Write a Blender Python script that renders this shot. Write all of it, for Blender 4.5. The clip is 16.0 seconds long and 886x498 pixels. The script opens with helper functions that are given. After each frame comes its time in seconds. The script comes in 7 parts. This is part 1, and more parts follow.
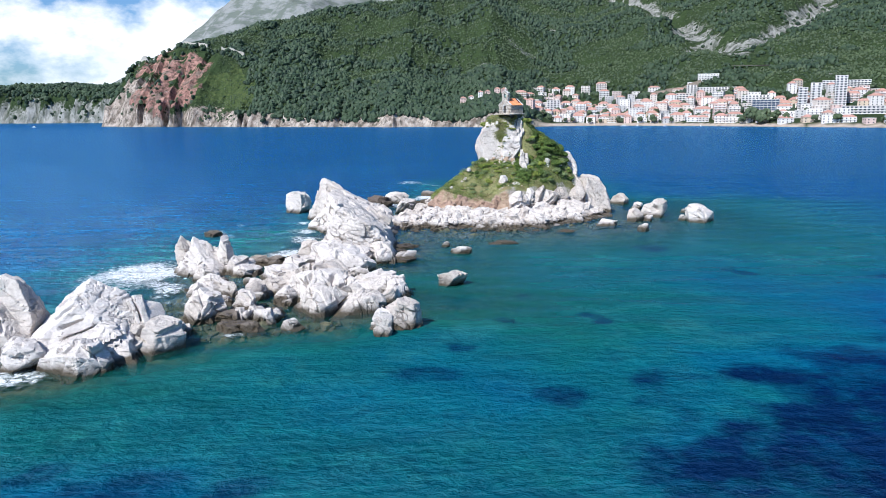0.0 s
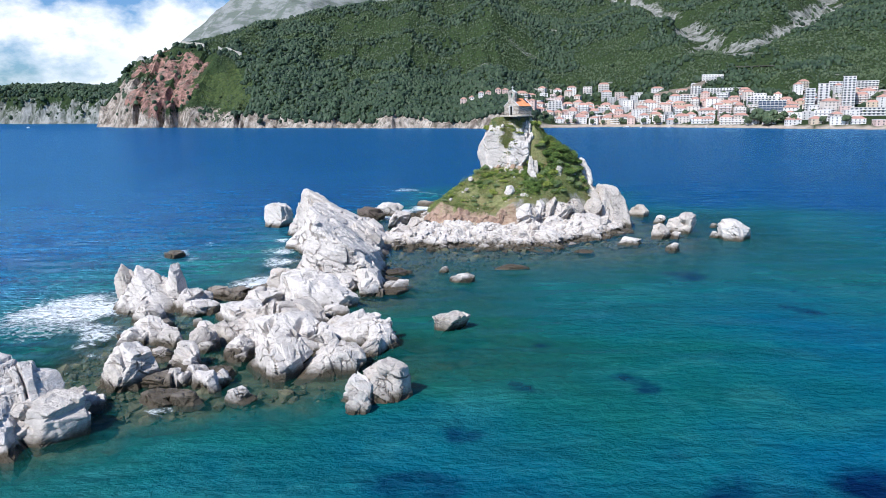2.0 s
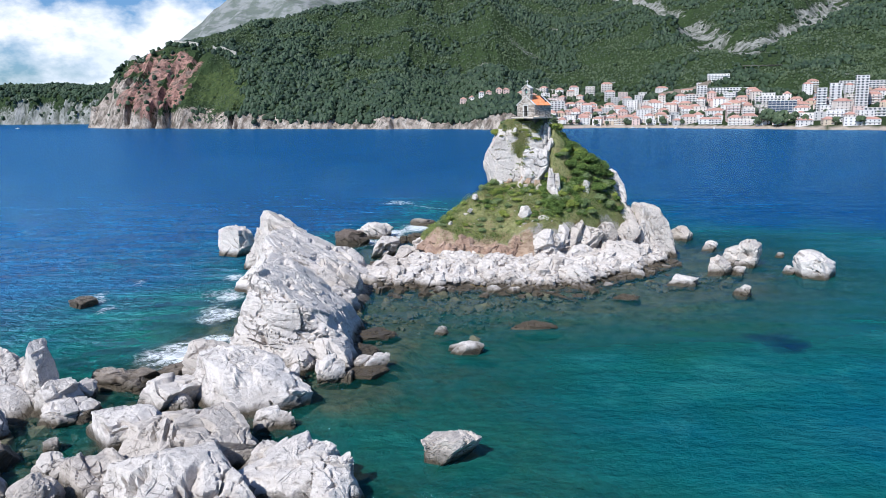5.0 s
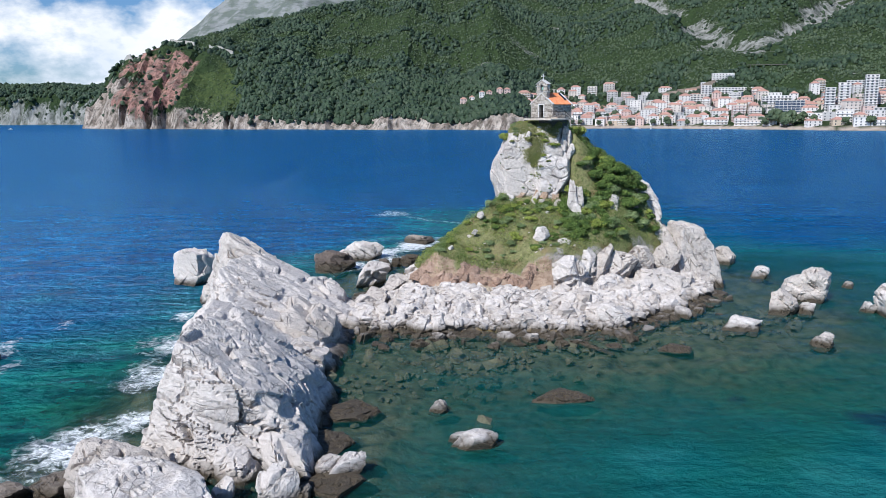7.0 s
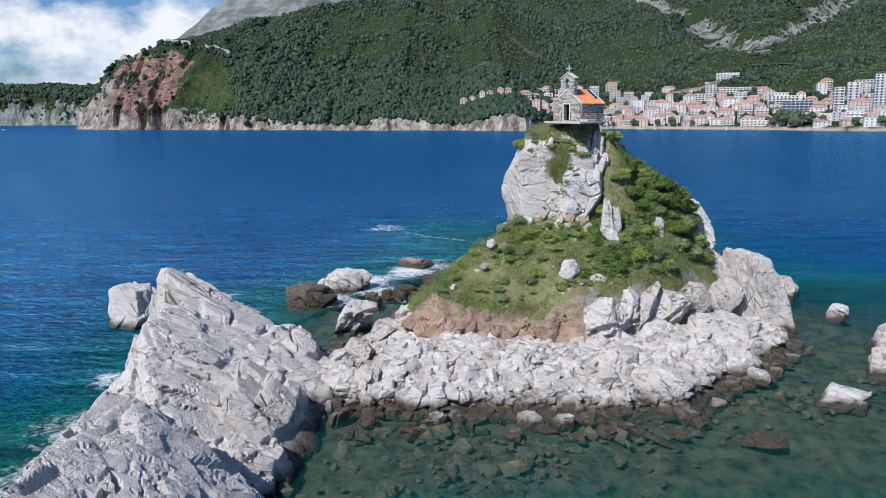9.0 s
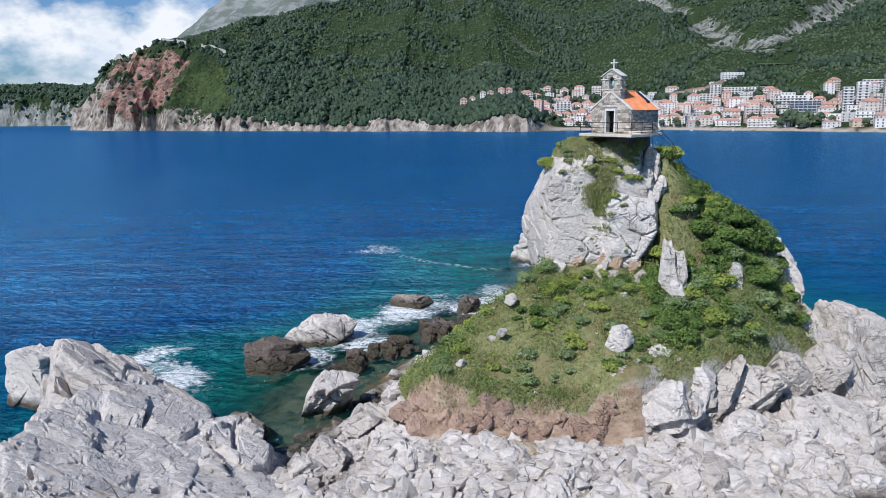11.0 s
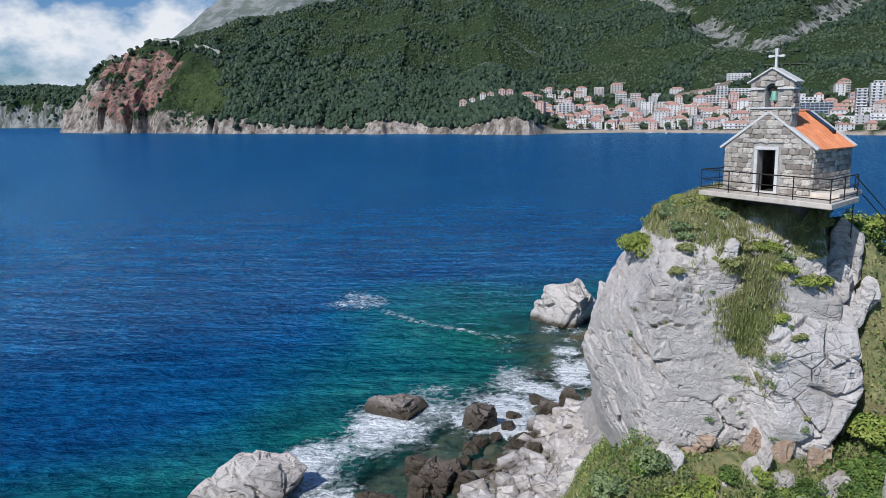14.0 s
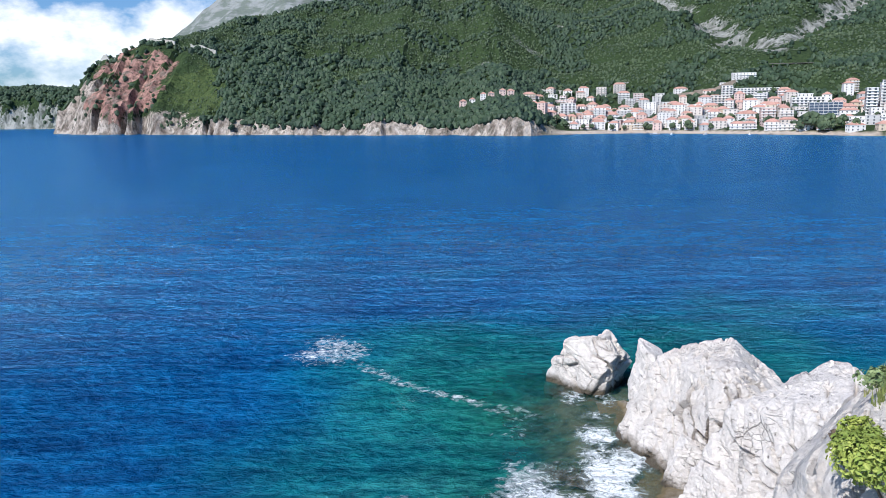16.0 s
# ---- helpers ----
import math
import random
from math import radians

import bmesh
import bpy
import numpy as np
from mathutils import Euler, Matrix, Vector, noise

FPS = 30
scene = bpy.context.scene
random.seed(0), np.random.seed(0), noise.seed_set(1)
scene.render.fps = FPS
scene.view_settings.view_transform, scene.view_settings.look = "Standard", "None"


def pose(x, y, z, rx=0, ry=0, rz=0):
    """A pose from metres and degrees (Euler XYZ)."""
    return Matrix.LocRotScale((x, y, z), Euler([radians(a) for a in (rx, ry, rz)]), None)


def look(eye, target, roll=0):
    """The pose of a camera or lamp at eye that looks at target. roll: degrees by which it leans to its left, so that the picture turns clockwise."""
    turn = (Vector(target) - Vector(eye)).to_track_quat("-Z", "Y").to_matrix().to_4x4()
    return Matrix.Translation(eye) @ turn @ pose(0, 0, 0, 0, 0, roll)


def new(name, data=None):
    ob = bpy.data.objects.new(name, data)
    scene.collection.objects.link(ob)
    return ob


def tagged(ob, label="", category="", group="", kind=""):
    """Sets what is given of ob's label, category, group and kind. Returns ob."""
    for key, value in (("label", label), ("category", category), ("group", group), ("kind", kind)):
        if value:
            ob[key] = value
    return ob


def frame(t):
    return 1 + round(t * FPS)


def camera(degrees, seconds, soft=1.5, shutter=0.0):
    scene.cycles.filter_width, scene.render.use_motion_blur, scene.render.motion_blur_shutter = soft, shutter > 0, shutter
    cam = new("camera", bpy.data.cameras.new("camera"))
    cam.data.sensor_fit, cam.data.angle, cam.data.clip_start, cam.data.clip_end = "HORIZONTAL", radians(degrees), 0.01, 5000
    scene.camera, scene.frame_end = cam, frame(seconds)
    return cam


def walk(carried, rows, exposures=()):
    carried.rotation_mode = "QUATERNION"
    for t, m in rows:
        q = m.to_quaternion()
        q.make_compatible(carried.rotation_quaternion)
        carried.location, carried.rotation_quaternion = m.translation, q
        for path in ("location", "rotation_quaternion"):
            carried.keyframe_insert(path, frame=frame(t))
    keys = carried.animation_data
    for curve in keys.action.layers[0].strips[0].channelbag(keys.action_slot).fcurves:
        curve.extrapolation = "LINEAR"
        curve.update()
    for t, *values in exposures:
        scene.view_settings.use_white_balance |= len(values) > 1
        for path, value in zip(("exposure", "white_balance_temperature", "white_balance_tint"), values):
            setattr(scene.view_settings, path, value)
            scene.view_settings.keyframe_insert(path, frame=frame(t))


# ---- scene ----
cam = camera(60.0, 16.0, 0.65)
# seconds, eye x y z, pitch, yaw, roll
PATH = [
    (0, 0.58, -16.34, 25.78, -10.24, 0.55, -0.59),
    (0.5, 0.64, -10.71, 25.85, -10.22, 0.55, -0.56),
    (1, 0.70, -5.06, 25.90, -10.21, 0.55, -0.54),
    (1.5, 0.74, 0.62, 25.91, -10.19, 0.54, -0.52),
    (2, 0.77, 6.36, 25.91, -10.18, 0.54, -0.51),
    (2.5, 0.79, 12.15, 25.90, -10.17, 0.53, -0.51),
    (3, 0.80, 17.99, 25.89, -10.16, 0.53, -0.51),
    (3.5, 0.81, 23.87, 25.89, -10.16, 0.52, -0.51),
    (4, 0.82, 29.77, 25.89, -10.16, 0.51, -0.52),
    (4.5, 0.83, 35.68, 25.91, -10.16, 0.51, -0.52),
    (5, 0.84, 41.60, 25.92, -10.15, 0.50, -0.53),
    (5.5, 0.84, 47.51, 25.94, -10.15, 0.50, -0.53),
    (6, 0.84, 53.40, 25.95, -10.15, 0.50, -0.53),
    (6.5, 0.83, 59.28, 25.96, -10.14, 0.49, -0.54),
    (7, 0.81, 65.15, 25.96, -10.14, 0.49, -0.54),
    (7.5, 0.77, 71.03, 25.96, -10.14, 0.48, -0.55),
    (8, 0.72, 76.92, 25.97, -10.13, 0.48, -0.55),
    (8.5, 0.65, 82.83, 26.00, -10.13, 0.48, -0.56),
    (9, 0.55, 88.72, 26.07, -10.12, 0.47, -0.56),
    (9.5, 0.45, 94.60, 26.19, -10.12, 0.46, -0.57),
    (10, 0.34, 100.46, 26.37, -10.12, 0.45, -0.58),
    (10.5, 0.23, 106.30, 26.61, -10.12, 0.45, -0.59),
    (11, 0.13, 112.12, 26.89, -10.12, 0.44, -0.60),
    (11.5, 0.04, 117.93, 27.21, -10.11, 0.43, -0.61),
    (12, -0.03, 123.72, 27.54, -10.11, 0.41, -0.62),
    (12.5, -0.07, 129.47, 27.86, -10.10, 0.40, -0.63),
    (13, -0.09, 135.18, 28.16, -10.09, 0.39, -0.63),
    (13.5, -0.07, 140.85, 28.43, -10.08, 0.37, -0.63),
    (14, -0.01, 146.49, 28.67, -10.06, 0.36, -0.62),
    (14.5, 0.11, 152.16, 28.88, -10.05, 0.36, -0.63),
    (15, 0.28, 157.94, 29.03, -10.04, 0.36, -0.64),
    (15.5, 0.52, 163.89, 29.12, -10.04, 0.37, -0.66),
    (16, 0.83, 170.04, 29.14, -10.04, 0.39, -0.70),
]


def ahead(x, y, z, pitch, yaw):
    p, w = radians(pitch), radians(yaw)
    return (x - math.sin(w) * math.cos(p), y + math.cos(w) * math.cos(p), z + math.sin(p))


EXPOSURES = [(t, e, 6050, 10) for t, e in ((0, 0.38), (3.5, 0.25), (7, 0.1), (8, -0.04), (9.5, -0.06), (11.5, -0.04), (12.2, -0.06), (13.3, -0.28), (14.4, -0.14), (15.5, 0.24), (16, 0.33))]
walk(cam, [(t, look((x, y, z), ahead(x, y, z, p, w), r)) for t, x, y, z, p, w, r in PATH], EXPOSURES)

# ---- light: high midday sun from behind the camera, blue sky with cumulus ----
SUN = Vector((-0.42, -0.58, 0.70)).normalized()  # towards the sun
world = bpy.data.worlds.new("sky_world")
scene.world = world
world.use_nodes = True


def sky_nodes():
    nt = world.node_tree
    nt.nodes.clear()
    out, bg = nt.nodes.new("ShaderNodeOutputWorld"), nt.nodes.new("ShaderNodeBackground")
    sky = nt.nodes.new("ShaderNodeTexSky")
    sky.sky_type, sky.sun_disc = "NISHITA", False
    sky.sun_elevation = math.asin(SUN.z)
    sky.sun_rotation = math.atan2(SUN.x, SUN.y)
    sky.air_density, sky.dust_density, sky.ozone_density = 1.0, 0.6, 2.5
    co = nt.nodes.new("ShaderNodeTexCoord")
    mp = nt.nodes.new("ShaderNodeMapping")
    mp.inputs["Scale"].default_value = (1.0, 1.0, 1.7)
    mp.inputs["Location"].default_value = (0.35, 0.1, 0.0)
    n1 = nt.nodes.new("ShaderNodeTexNoise")
    n1.inputs["Scale"].default_value, n1.inputs["Detail"].default_value, n1.inputs["Roughness"].default_value = 4.6, 9, 0.56
    ramp = nt.nodes.new("ShaderNodeValToRGB")
    ramp.color_ramp.elements[0].position, ramp.color_ramp.elements[1].position = 0.505, 0.60
    n2 = nt.nodes.new("ShaderNodeTexNoise")
    n2.inputs["Scale"].default_value, n2.inputs["Detail"].default_value = 9.0, 6
    shade = nt.nodes.new("ShaderNodeValToRGB")
    shade.color_ramp.elements[0].color, shade.color_ramp.elements[1].color = (16.0, 17.0, 18.4, 1), (19.8, 19.8, 19.8, 1)
    shade.color_ramp.elements[0].position, shade.color_ramp.elements[1].position = 0.38, 0.56
    mix = nt.nodes.new("ShaderNodeMix")
    mix.data_type = "RGBA"
    link = nt.links.new
    link(co.outputs["Generated"], mp.inputs["Vector"])
    link(mp.outputs[0], n1.inputs["Vector"])
    link(mp.outputs[0], n2.inputs["Vector"])
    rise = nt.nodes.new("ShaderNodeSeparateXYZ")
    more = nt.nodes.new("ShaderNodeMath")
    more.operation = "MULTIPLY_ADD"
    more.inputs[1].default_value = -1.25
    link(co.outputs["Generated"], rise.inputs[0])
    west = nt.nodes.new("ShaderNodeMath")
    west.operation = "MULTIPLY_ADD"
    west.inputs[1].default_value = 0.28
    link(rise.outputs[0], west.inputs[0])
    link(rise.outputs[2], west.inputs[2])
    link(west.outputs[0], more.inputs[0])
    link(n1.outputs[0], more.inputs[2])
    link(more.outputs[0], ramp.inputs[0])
    link(n2.outputs[0], shade.inputs[0])
    up = nt.nodes.new("ShaderNodeSeparateXYZ")
    low = nt.nodes.new("ShaderNodeMapRange")
    low.inputs["From Min"].default_value, low.inputs["From Max"].default_value = 0.5, 0.22
    fade = nt.nodes.new("ShaderNodeMath")
    fade.operation = "MULTIPLY"
    link(co.outputs["Generated"], up.inputs[0])
    link(up.outputs[2], low.inputs["Value"])
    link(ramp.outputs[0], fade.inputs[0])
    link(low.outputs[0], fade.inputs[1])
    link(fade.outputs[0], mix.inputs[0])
    clear = nt.nodes.new("ShaderNodeMix")
    clear.data_type, clear.blend_type = "RGBA", "MULTIPLY"
    clear.inputs[0].default_value = 1.0
    clear.inputs[7].default_value = (1.1, 1.5, 2.0, 1)
    link(sky.outputs[0], clear.inputs[6])
    link(clear.outputs[2], mix.inputs[6])
    link(shade.outputs[0], mix.inputs[7])
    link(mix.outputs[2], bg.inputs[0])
    bg.inputs[1].default_value = 0.049
    link(bg.outputs[0], out.inputs[0])


sky_nodes()
sun = new("sun", bpy.data.lights.new("sun", "SUN"))
sun.data.energy, sun.data.angle, sun.data.color = 5.0, radians(0.6), (1.0, 0.96, 0.9)
sun.matrix_world = look(SUN * 300, (0, 0, 0))

# ---- materials ----
class Nodes:
    """Short hand for a node material."""

    def __init__(self, name):
        self.mat = bpy.data.materials.new(name)
        self.mat.use_nodes = True
        self.nt = self.mat.node_tree
        self.bsdf = self.nt.nodes["Principled BSDF"]
        self.out = self.nt.nodes["Material Output"]

    def add(self, kind, **inputs):
        node = self.nt.nodes.new("ShaderNode" + kind)
        for key, value in inputs.items():
            self.put(node, key.replace("_", " "), value)
        return node

    def put(self, node, key, value):
        socket = node.inputs[int(key)] if key.isdigit() else node.inputs[key]
        if isinstance(value, bpy.types.NodeSocket):
            self.nt.links.new(value, socket)
        else:
            socket.default_value = value

    def where(self):
        return self.add("NewGeometry").outputs["Position"]

    def scaled(self, vector, sx, sy, sz, turn=(0, 0, 0)):
        node = self.add("Mapping", Vector=vector)
        node.inputs["Scale"].default_value = (sx, sy, sz)
        node.inputs["Rotation"].default_value = [radians(a) for a in turn]
        return node.outputs[0]

    def noise(self, vector, scale, detail=6, rough=0.55, warp=0.0):
        return self.add("TexNoise", Vector=vector, Scale=scale, Detail=detail, Roughness=rough, Distortion=warp).outputs[0]

    def cells(self, vector, scale, feature="F1"):
        node = self.add("TexVoronoi", Vector=vector, Scale=scale)
        node.feature = feature
        return node.outputs["Distance"]

    def ramp(self, fac, *stops):
        node = self.add("ValToRGB", Fac=fac)
        els = node.color_ramp.elements
        while len(els) < len(stops):
            els.new(0.5)
        for el, (pos, col) in zip(els, stops):
            el.position = pos
            el.color = (*col, 1) if isinstance(col, tuple) else (col, col, col, 1)
        return node.outputs[0]

    def mix(self, fac, a, b, blend="MIX"):
        node = self.add("Mix")
        node.data_type, node.blend_type = "RGBA", blend
        self.put(node, "0", fac)
        for i, c in ((6, a), (7, b)):
            self.put(node, str(i), (*c, 1) if isinstance(c, tuple) else c)
        return node.outputs[2]

    def math(self, op, a, b=0.0):
        node = self.add("Math")
        node.operation = op
        self.put(node, "0", a)
        self.put(node, "1", b)
        return node.outputs[0]

    def span(self, value, lo, hi, a=0.0, b=1.0):
        node = self.add("MapRange", Value=value)
        for key, v in (("From Min", lo), ("From Max", hi), ("To Min", a), ("To Max", b)):
            node.inputs[key].default_value = v
        return node.outputs[0]

    def bump(self, height, strength, distance, normal=None):
        node = self.add("Bump", Height=height, Strength=strength, Distance=distance)
        if normal is not None:
            self.put(node, "Normal", normal)
        return node.outputs[0]

    def part(self, vector, axis):
        node = self.add("SeparateXYZ", Vector=vector)
        return node.outputs[axis]

    def attr(self, name):
        node = self.add("Attribute")
        node.attribute_name = name
        return node.outputs["Fac"]

    def finish(self, color=None, rough=0.8, normal=None, metal=0.0, spec=0.3):
        if color is not None:
            self.put(self.bsdf, "Base Color", (*color, 1) if isinstance(color, tuple) else color)
        self.put(self.bsdf, "Roughness", rough)
        self.put(self.bsdf, "Metallic", metal)
        self.put(self.bsdf, "Specular IOR Level", spec)
        if normal is not None:
            self.put(self.bsdf, "Normal", normal)
        return self.mat


def rock_material(name, light, mid, dark, wet=0.45):
    """Weathered limestone: bleached faces, grey stains, ochre seams, a dark algae band at the waterline."""
    n = Nodes(name)
    p = n.where()
    big = n.noise(p, 0.32, 5, 0.6)
    fine = n.noise(p, 2.6, 9, 0.65)
    strata = n.noise(n.scaled(p, 0.5, 0.5, 3.2, (24, -30, 20)), 1.3, 7, 0.6, 0.4)
    col = n.mix(n.ramp(fine, (0.32, 0.0), (0.62, 1.0)), mid, light)
    col = n.mix(n.ramp(big, (0.56, 0.0), (0.72, 0.55)), col, dark)
    col = n.mix(n.ramp(strata, (0.30, 0.45), (0.42, 0.0)), col, (0.26, 0.22, 0.19))
    col = n.mix(n.ramp(n.noise(p, 0.75, 6), (0.64, 0.0), (0.76, 0.4)), col, (0.42, 0.29, 0.19))
    col = n.mix(n.ramp(n.noise(p, 7.0, 5), (0.62, 0.0), (0.72, 0.3)), col, (0.22, 0.20, 0.19))
    own = n.math("FRACT", n.math("ADD", n.add("ObjectInfo").outputs["Random"], n.add("NewGeometry").outputs["Random Per Island"]))
    col = n.mix(1.0, col, n.ramp(own, (0.0, (0.80, 0.77, 0.74)), (0.4, (0.96, 0.95, 0.94)), (1.0, (1.03, 1.03, 1.04))), "MULTIPLY")
    z = n.math("ADD", n.part(p, 2), n.math("MULTIPLY", n.math("SUBTRACT", n.noise(p, 0.35, 6, 0.65), 0.5), 2.2))
    low = n.span(z, wet + 0.75, wet - 0.1)
    col = n.mix(low, col, n.mix(fine, (0.024, 0.020, 0.016), (0.13, 0.102, 0.068)))
    seam = n.noise(n.scaled(p, 0.25, 0.6, 2.4, (-6, 25, 8)), 1.6, 5, 0.6, 0.3)
    line = n.ramp(seam, (0.30, 0.55), (0.37, 0.0))
    col = n.mix(line, col, (0.11, 0.09, 0.075))
    # hairline joints, open here and there, and solution pits
    bent = n.mix(0.3, n.scaled(p, 1.0, 1.0, 1.6, (24, -30, 20)), n.add("TexNoise", Vector=p, Scale=0.9, Detail=4).outputs["Color"], "ADD")
    open_here = n.ramp(n.noise(p, 0.3, 4), (0.54, 0.0), (0.66, 1.0))
    crack = n.math("MULTIPLY", n.math("MAXIMUM", n.span(n.cells(bent, 0.30, "DISTANCE_TO_EDGE"), 0.020, 0.004), n.math("MULTIPLY", 0.7, n.span(n.cells(bent, 1.2, "DISTANCE_TO_EDGE"), 0.04, 0.01))), open_here)
    pit = n.ramp(n.noise(p, 1.7, 3, 0.5), (0.27, 0.8), (0.33, 0.0))
    col = n.mix(n.math("MAXIMUM", n.math("MULTIPLY", crack, 0.5), n.math("MULTIPLY", pit, 0.6)), col, (0.10, 0.085, 0.075))
    grain = n.noise(p, 5.0, 8, 0.7)
    h = n.math("ADD", n.math("MULTIPLY", n.span(seam, 0.28, 0.42), 0.5), n.math("ADD", grain, n.math("MULTIPLY", fine, 0.6)))
    h = n.math("SUBTRACT", h, n.math("MULTIPLY", n.math("MAXIMUM", crack, pit), 1.2))
    return n.finish(col, n.span(low, 0, 1, 0.85, 0.42), n.bump(h, 0.85, 0.22))


def plain_material(name, color, rough=0.8, vary=0.25, scale=3.0, bump=0.2, metal=0.0, spec=0.3):
    n = Nodes(name)
    p = n.where()
    f = n.noise(p, scale, 8, 0.6)
    g = n.noise(p, scale * 0.17, 4)
    c = n.mix(n.span(f, 0.3, 0.7), tuple(v * (1 - vary) for v in color), tuple(min(1, v * (1 + vary)) for v in color))
    c = n.mix(n.span(g, 0.45, 0.7, 0, 0.5), c, tuple(v * (1 - vary * 1.5) for v in color))
    return n.finish(c, rough, n.bump(f, bump, 0.02), metal, spec)


def leaf_material(name, a, b, c, scale=0.6):
    """Foliage whose clumps differ one from another."""
    n = Nodes(name)
    rnd = n.add("NewGeometry").outputs["Random Per Island"]
    col = n.mix(n.ramp(rnd, (0.1, 0.0), (0.9, 1.0)), a, b)
    col = n.mix(n.ramp(n.noise(n.where(), scale, 5), (0.45, 0.0), (0.65, 0.8)), col, c)
    n.finish(col, 0.6, None, 0, 0.25)
    return n.mat


limestone = rock_material("limestone", (0.69, 0.64, 0.60), (0.53, 0.48, 0.445), (0.34, 0.30, 0.27))
limestone_wet = rock_material("wet_limestone", (0.36, 0.315, 0.28), (0.24, 0.20, 0.165), (0.13, 0.105, 0.085), 0.9)
drowned_stone = rock_material("drowned_stone", (0.15, 0.145, 0.095), (0.10, 0.10, 0.06), (0.05, 0.06, 0.035), -9.0)
marl = rock_material("red_marl", (0.46, 0.33, 0.255), (0.33, 0.215, 0.16), (0.20, 0.125, 0.09), -2.0)
limestone_ochre = rock_material("ochre_limestone", (0.56, 0.43, 0.33), (0.44, 0.29, 0.195), (0.27, 0.155, 0.095), -2.0)
limestone_yellow = rock_material("yellowish_limestone", (0.58, 0.50, 0.40), (0.44, 0.36, 0.26), (0.28, 0.22, 0.15))
limestone_dark = rock_material("splash_limestone", (0.20, 0.165, 0.145), (0.12, 0.095, 0.082), (0.06, 0.05, 0.045), 1.2)
grass_mat = leaf_material("grass", (0.18, 0.20, 0.075), (0.36, 0.34, 0.15), (0.15, 0.185, 0.05), 0.35)
shrub_mat = leaf_material("shrub_leaves", (0.055, 0.105, 0.022), (0.17, 0.235, 0.055), (0.045, 0.085, 0.02), 0.8)
shrub_bright = leaf_material("bright_shrub_leaves", (0.19, 0.25, 0.045), (0.34, 0.37, 0.085), (0.14, 0.19, 0.04), 0.8)
shrub_grey = leaf_material("grey_shrub_leaves", (0.13, 0.19, 0.08), (0.26, 0.31, 0.14), (0.09, 0.14, 0.05), 0.8)
bark_mat = plain_material("bark", (0.12, 0.09, 0.065))
concrete = plain_material("weathered_concrete", (0.58, 0.51, 0.43), 0.85, 0.22, 2.5)
# slab's shade put into the footing's colour; the viaduct's dark concrete shares it
under_concrete = plain_material("dark_concrete_and_shade", (0.13, 0.12, 0.11))
mortar = plain_material("lime_mortar", (0.36, 0.335, 0.305))
dressed_stone = plain_material("dressed_white_stone", (0.58, 0.565, 0.54), 0.7, 0.12, 5)
iron = plain_material("rusty_dark_iron", (0.045, 0.035, 0.03), 0.6, 0.4, 9, 0.2, 0.5)
bronze = plain_material("verdigris_bronze", (0.22, 0.42, 0.34), 0.6, 0.25, 9, 0.2, 0.3)
# the closed interior's shade is painted into this floor colour
dark_inside = plain_material("shade_painted_plaster", (0.05, 0.045, 0.04))


def stone_piece_material():
    n = Nodes("wall_stone")
    rnd = n.add("ObjectInfo").outputs["Random"]
    p = n.where()
    f = n.noise(p, 6.0, 8, 0.65)
    col = n.mix(n.ramp(rnd, (0.0, 0.0), (1.0, 1.0)), (0.22, 0.18, 0.145), (0.60, 0.54, 0.47))
    col = n.mix(n.ramp(f, (0.35, 0.6), (0.55, 0.0)), col, (0.17, 0.16, 0.15))
    return n.finish(col, 0.85, n.bump(f, 0.6, 0.04))


def tile_material():
    n = Nodes("orange_roof_tile")
    rnd = n.add("ObjectInfo").outputs["Random"]
    f = n.noise(n.where(), 4.0, 7)
    col = n.mix(rnd, (0.64, 0.20, 0.08), (0.80, 0.32, 0.15))
    col = n.mix(n.ramp(f, (0.62, 0.0), (0.75, 0.6)), col, (0.62, 0.50, 0.38))
    return n.finish(col, 0.75, n.bump(f, 0.3, 0.02))


wall_stone = stone_piece_material()
roof_tile = tile_material()

# ---- mesh tools ----
def lattice(p):
    """Smooth value noise in -1..1 for an array of points."""
    p = np.asarray(p, float)
    i = np.floor(p).astype(np.int64)
    f = p - i
    u = f * f * (3 - 2 * f)
    total = np.zeros(len(p))
    for dx in (0, 1):
        for dy in (0, 1):
            for dz in (0, 1):
                h = ((i[:, 0] + dx) * 374761393 + (i[:, 1] + dy) * 668265263 + (i[:, 2] + dz) * 2147483647) & 0xFFFFFFFF
                h = ((h ^ (h >> 13)) * 1274126177) & 0xFFFFFFFF
                h = (h ^ (h >> 16)) & 0xFFFF
                w = (u[:, 0] if dx else 1 - u[:, 0]) * (u[:, 1] if dy else 1 - u[:, 1]) * (u[:, 2] if dz else 1 - u[:, 2])
                total += w * (h / 32767.5 - 1)
    return total


def fbm(p, octaves=4, gain=0.5):
    p = np.asarray(p, float)
    total, amp = np.zeros(len(p)), 1.0
    for k in range(octaves):
        total += amp * lattice(p * 2.03**k + 17.3 * k)
        amp *= gain
    return total


def flat3(x, y, k=0.0):
    return np.stack([x, y, np.full_like(x, k)], -1)


def hashed(i):
    h = (np.asarray(i).astype(np.int64) * 2654435761) & 0xFFFFFFFF
    h = ((h ^ (h >> 15)) * 2246822519) & 0xFFFFFFFF
    return ((h ^ (h >> 13)) & 0xFFFF) / 65535.0


def step(a, b, v):
    t = np.clip((v - a) / (b - a), 0, 1)
    return t * t * (3 - 2 * t)


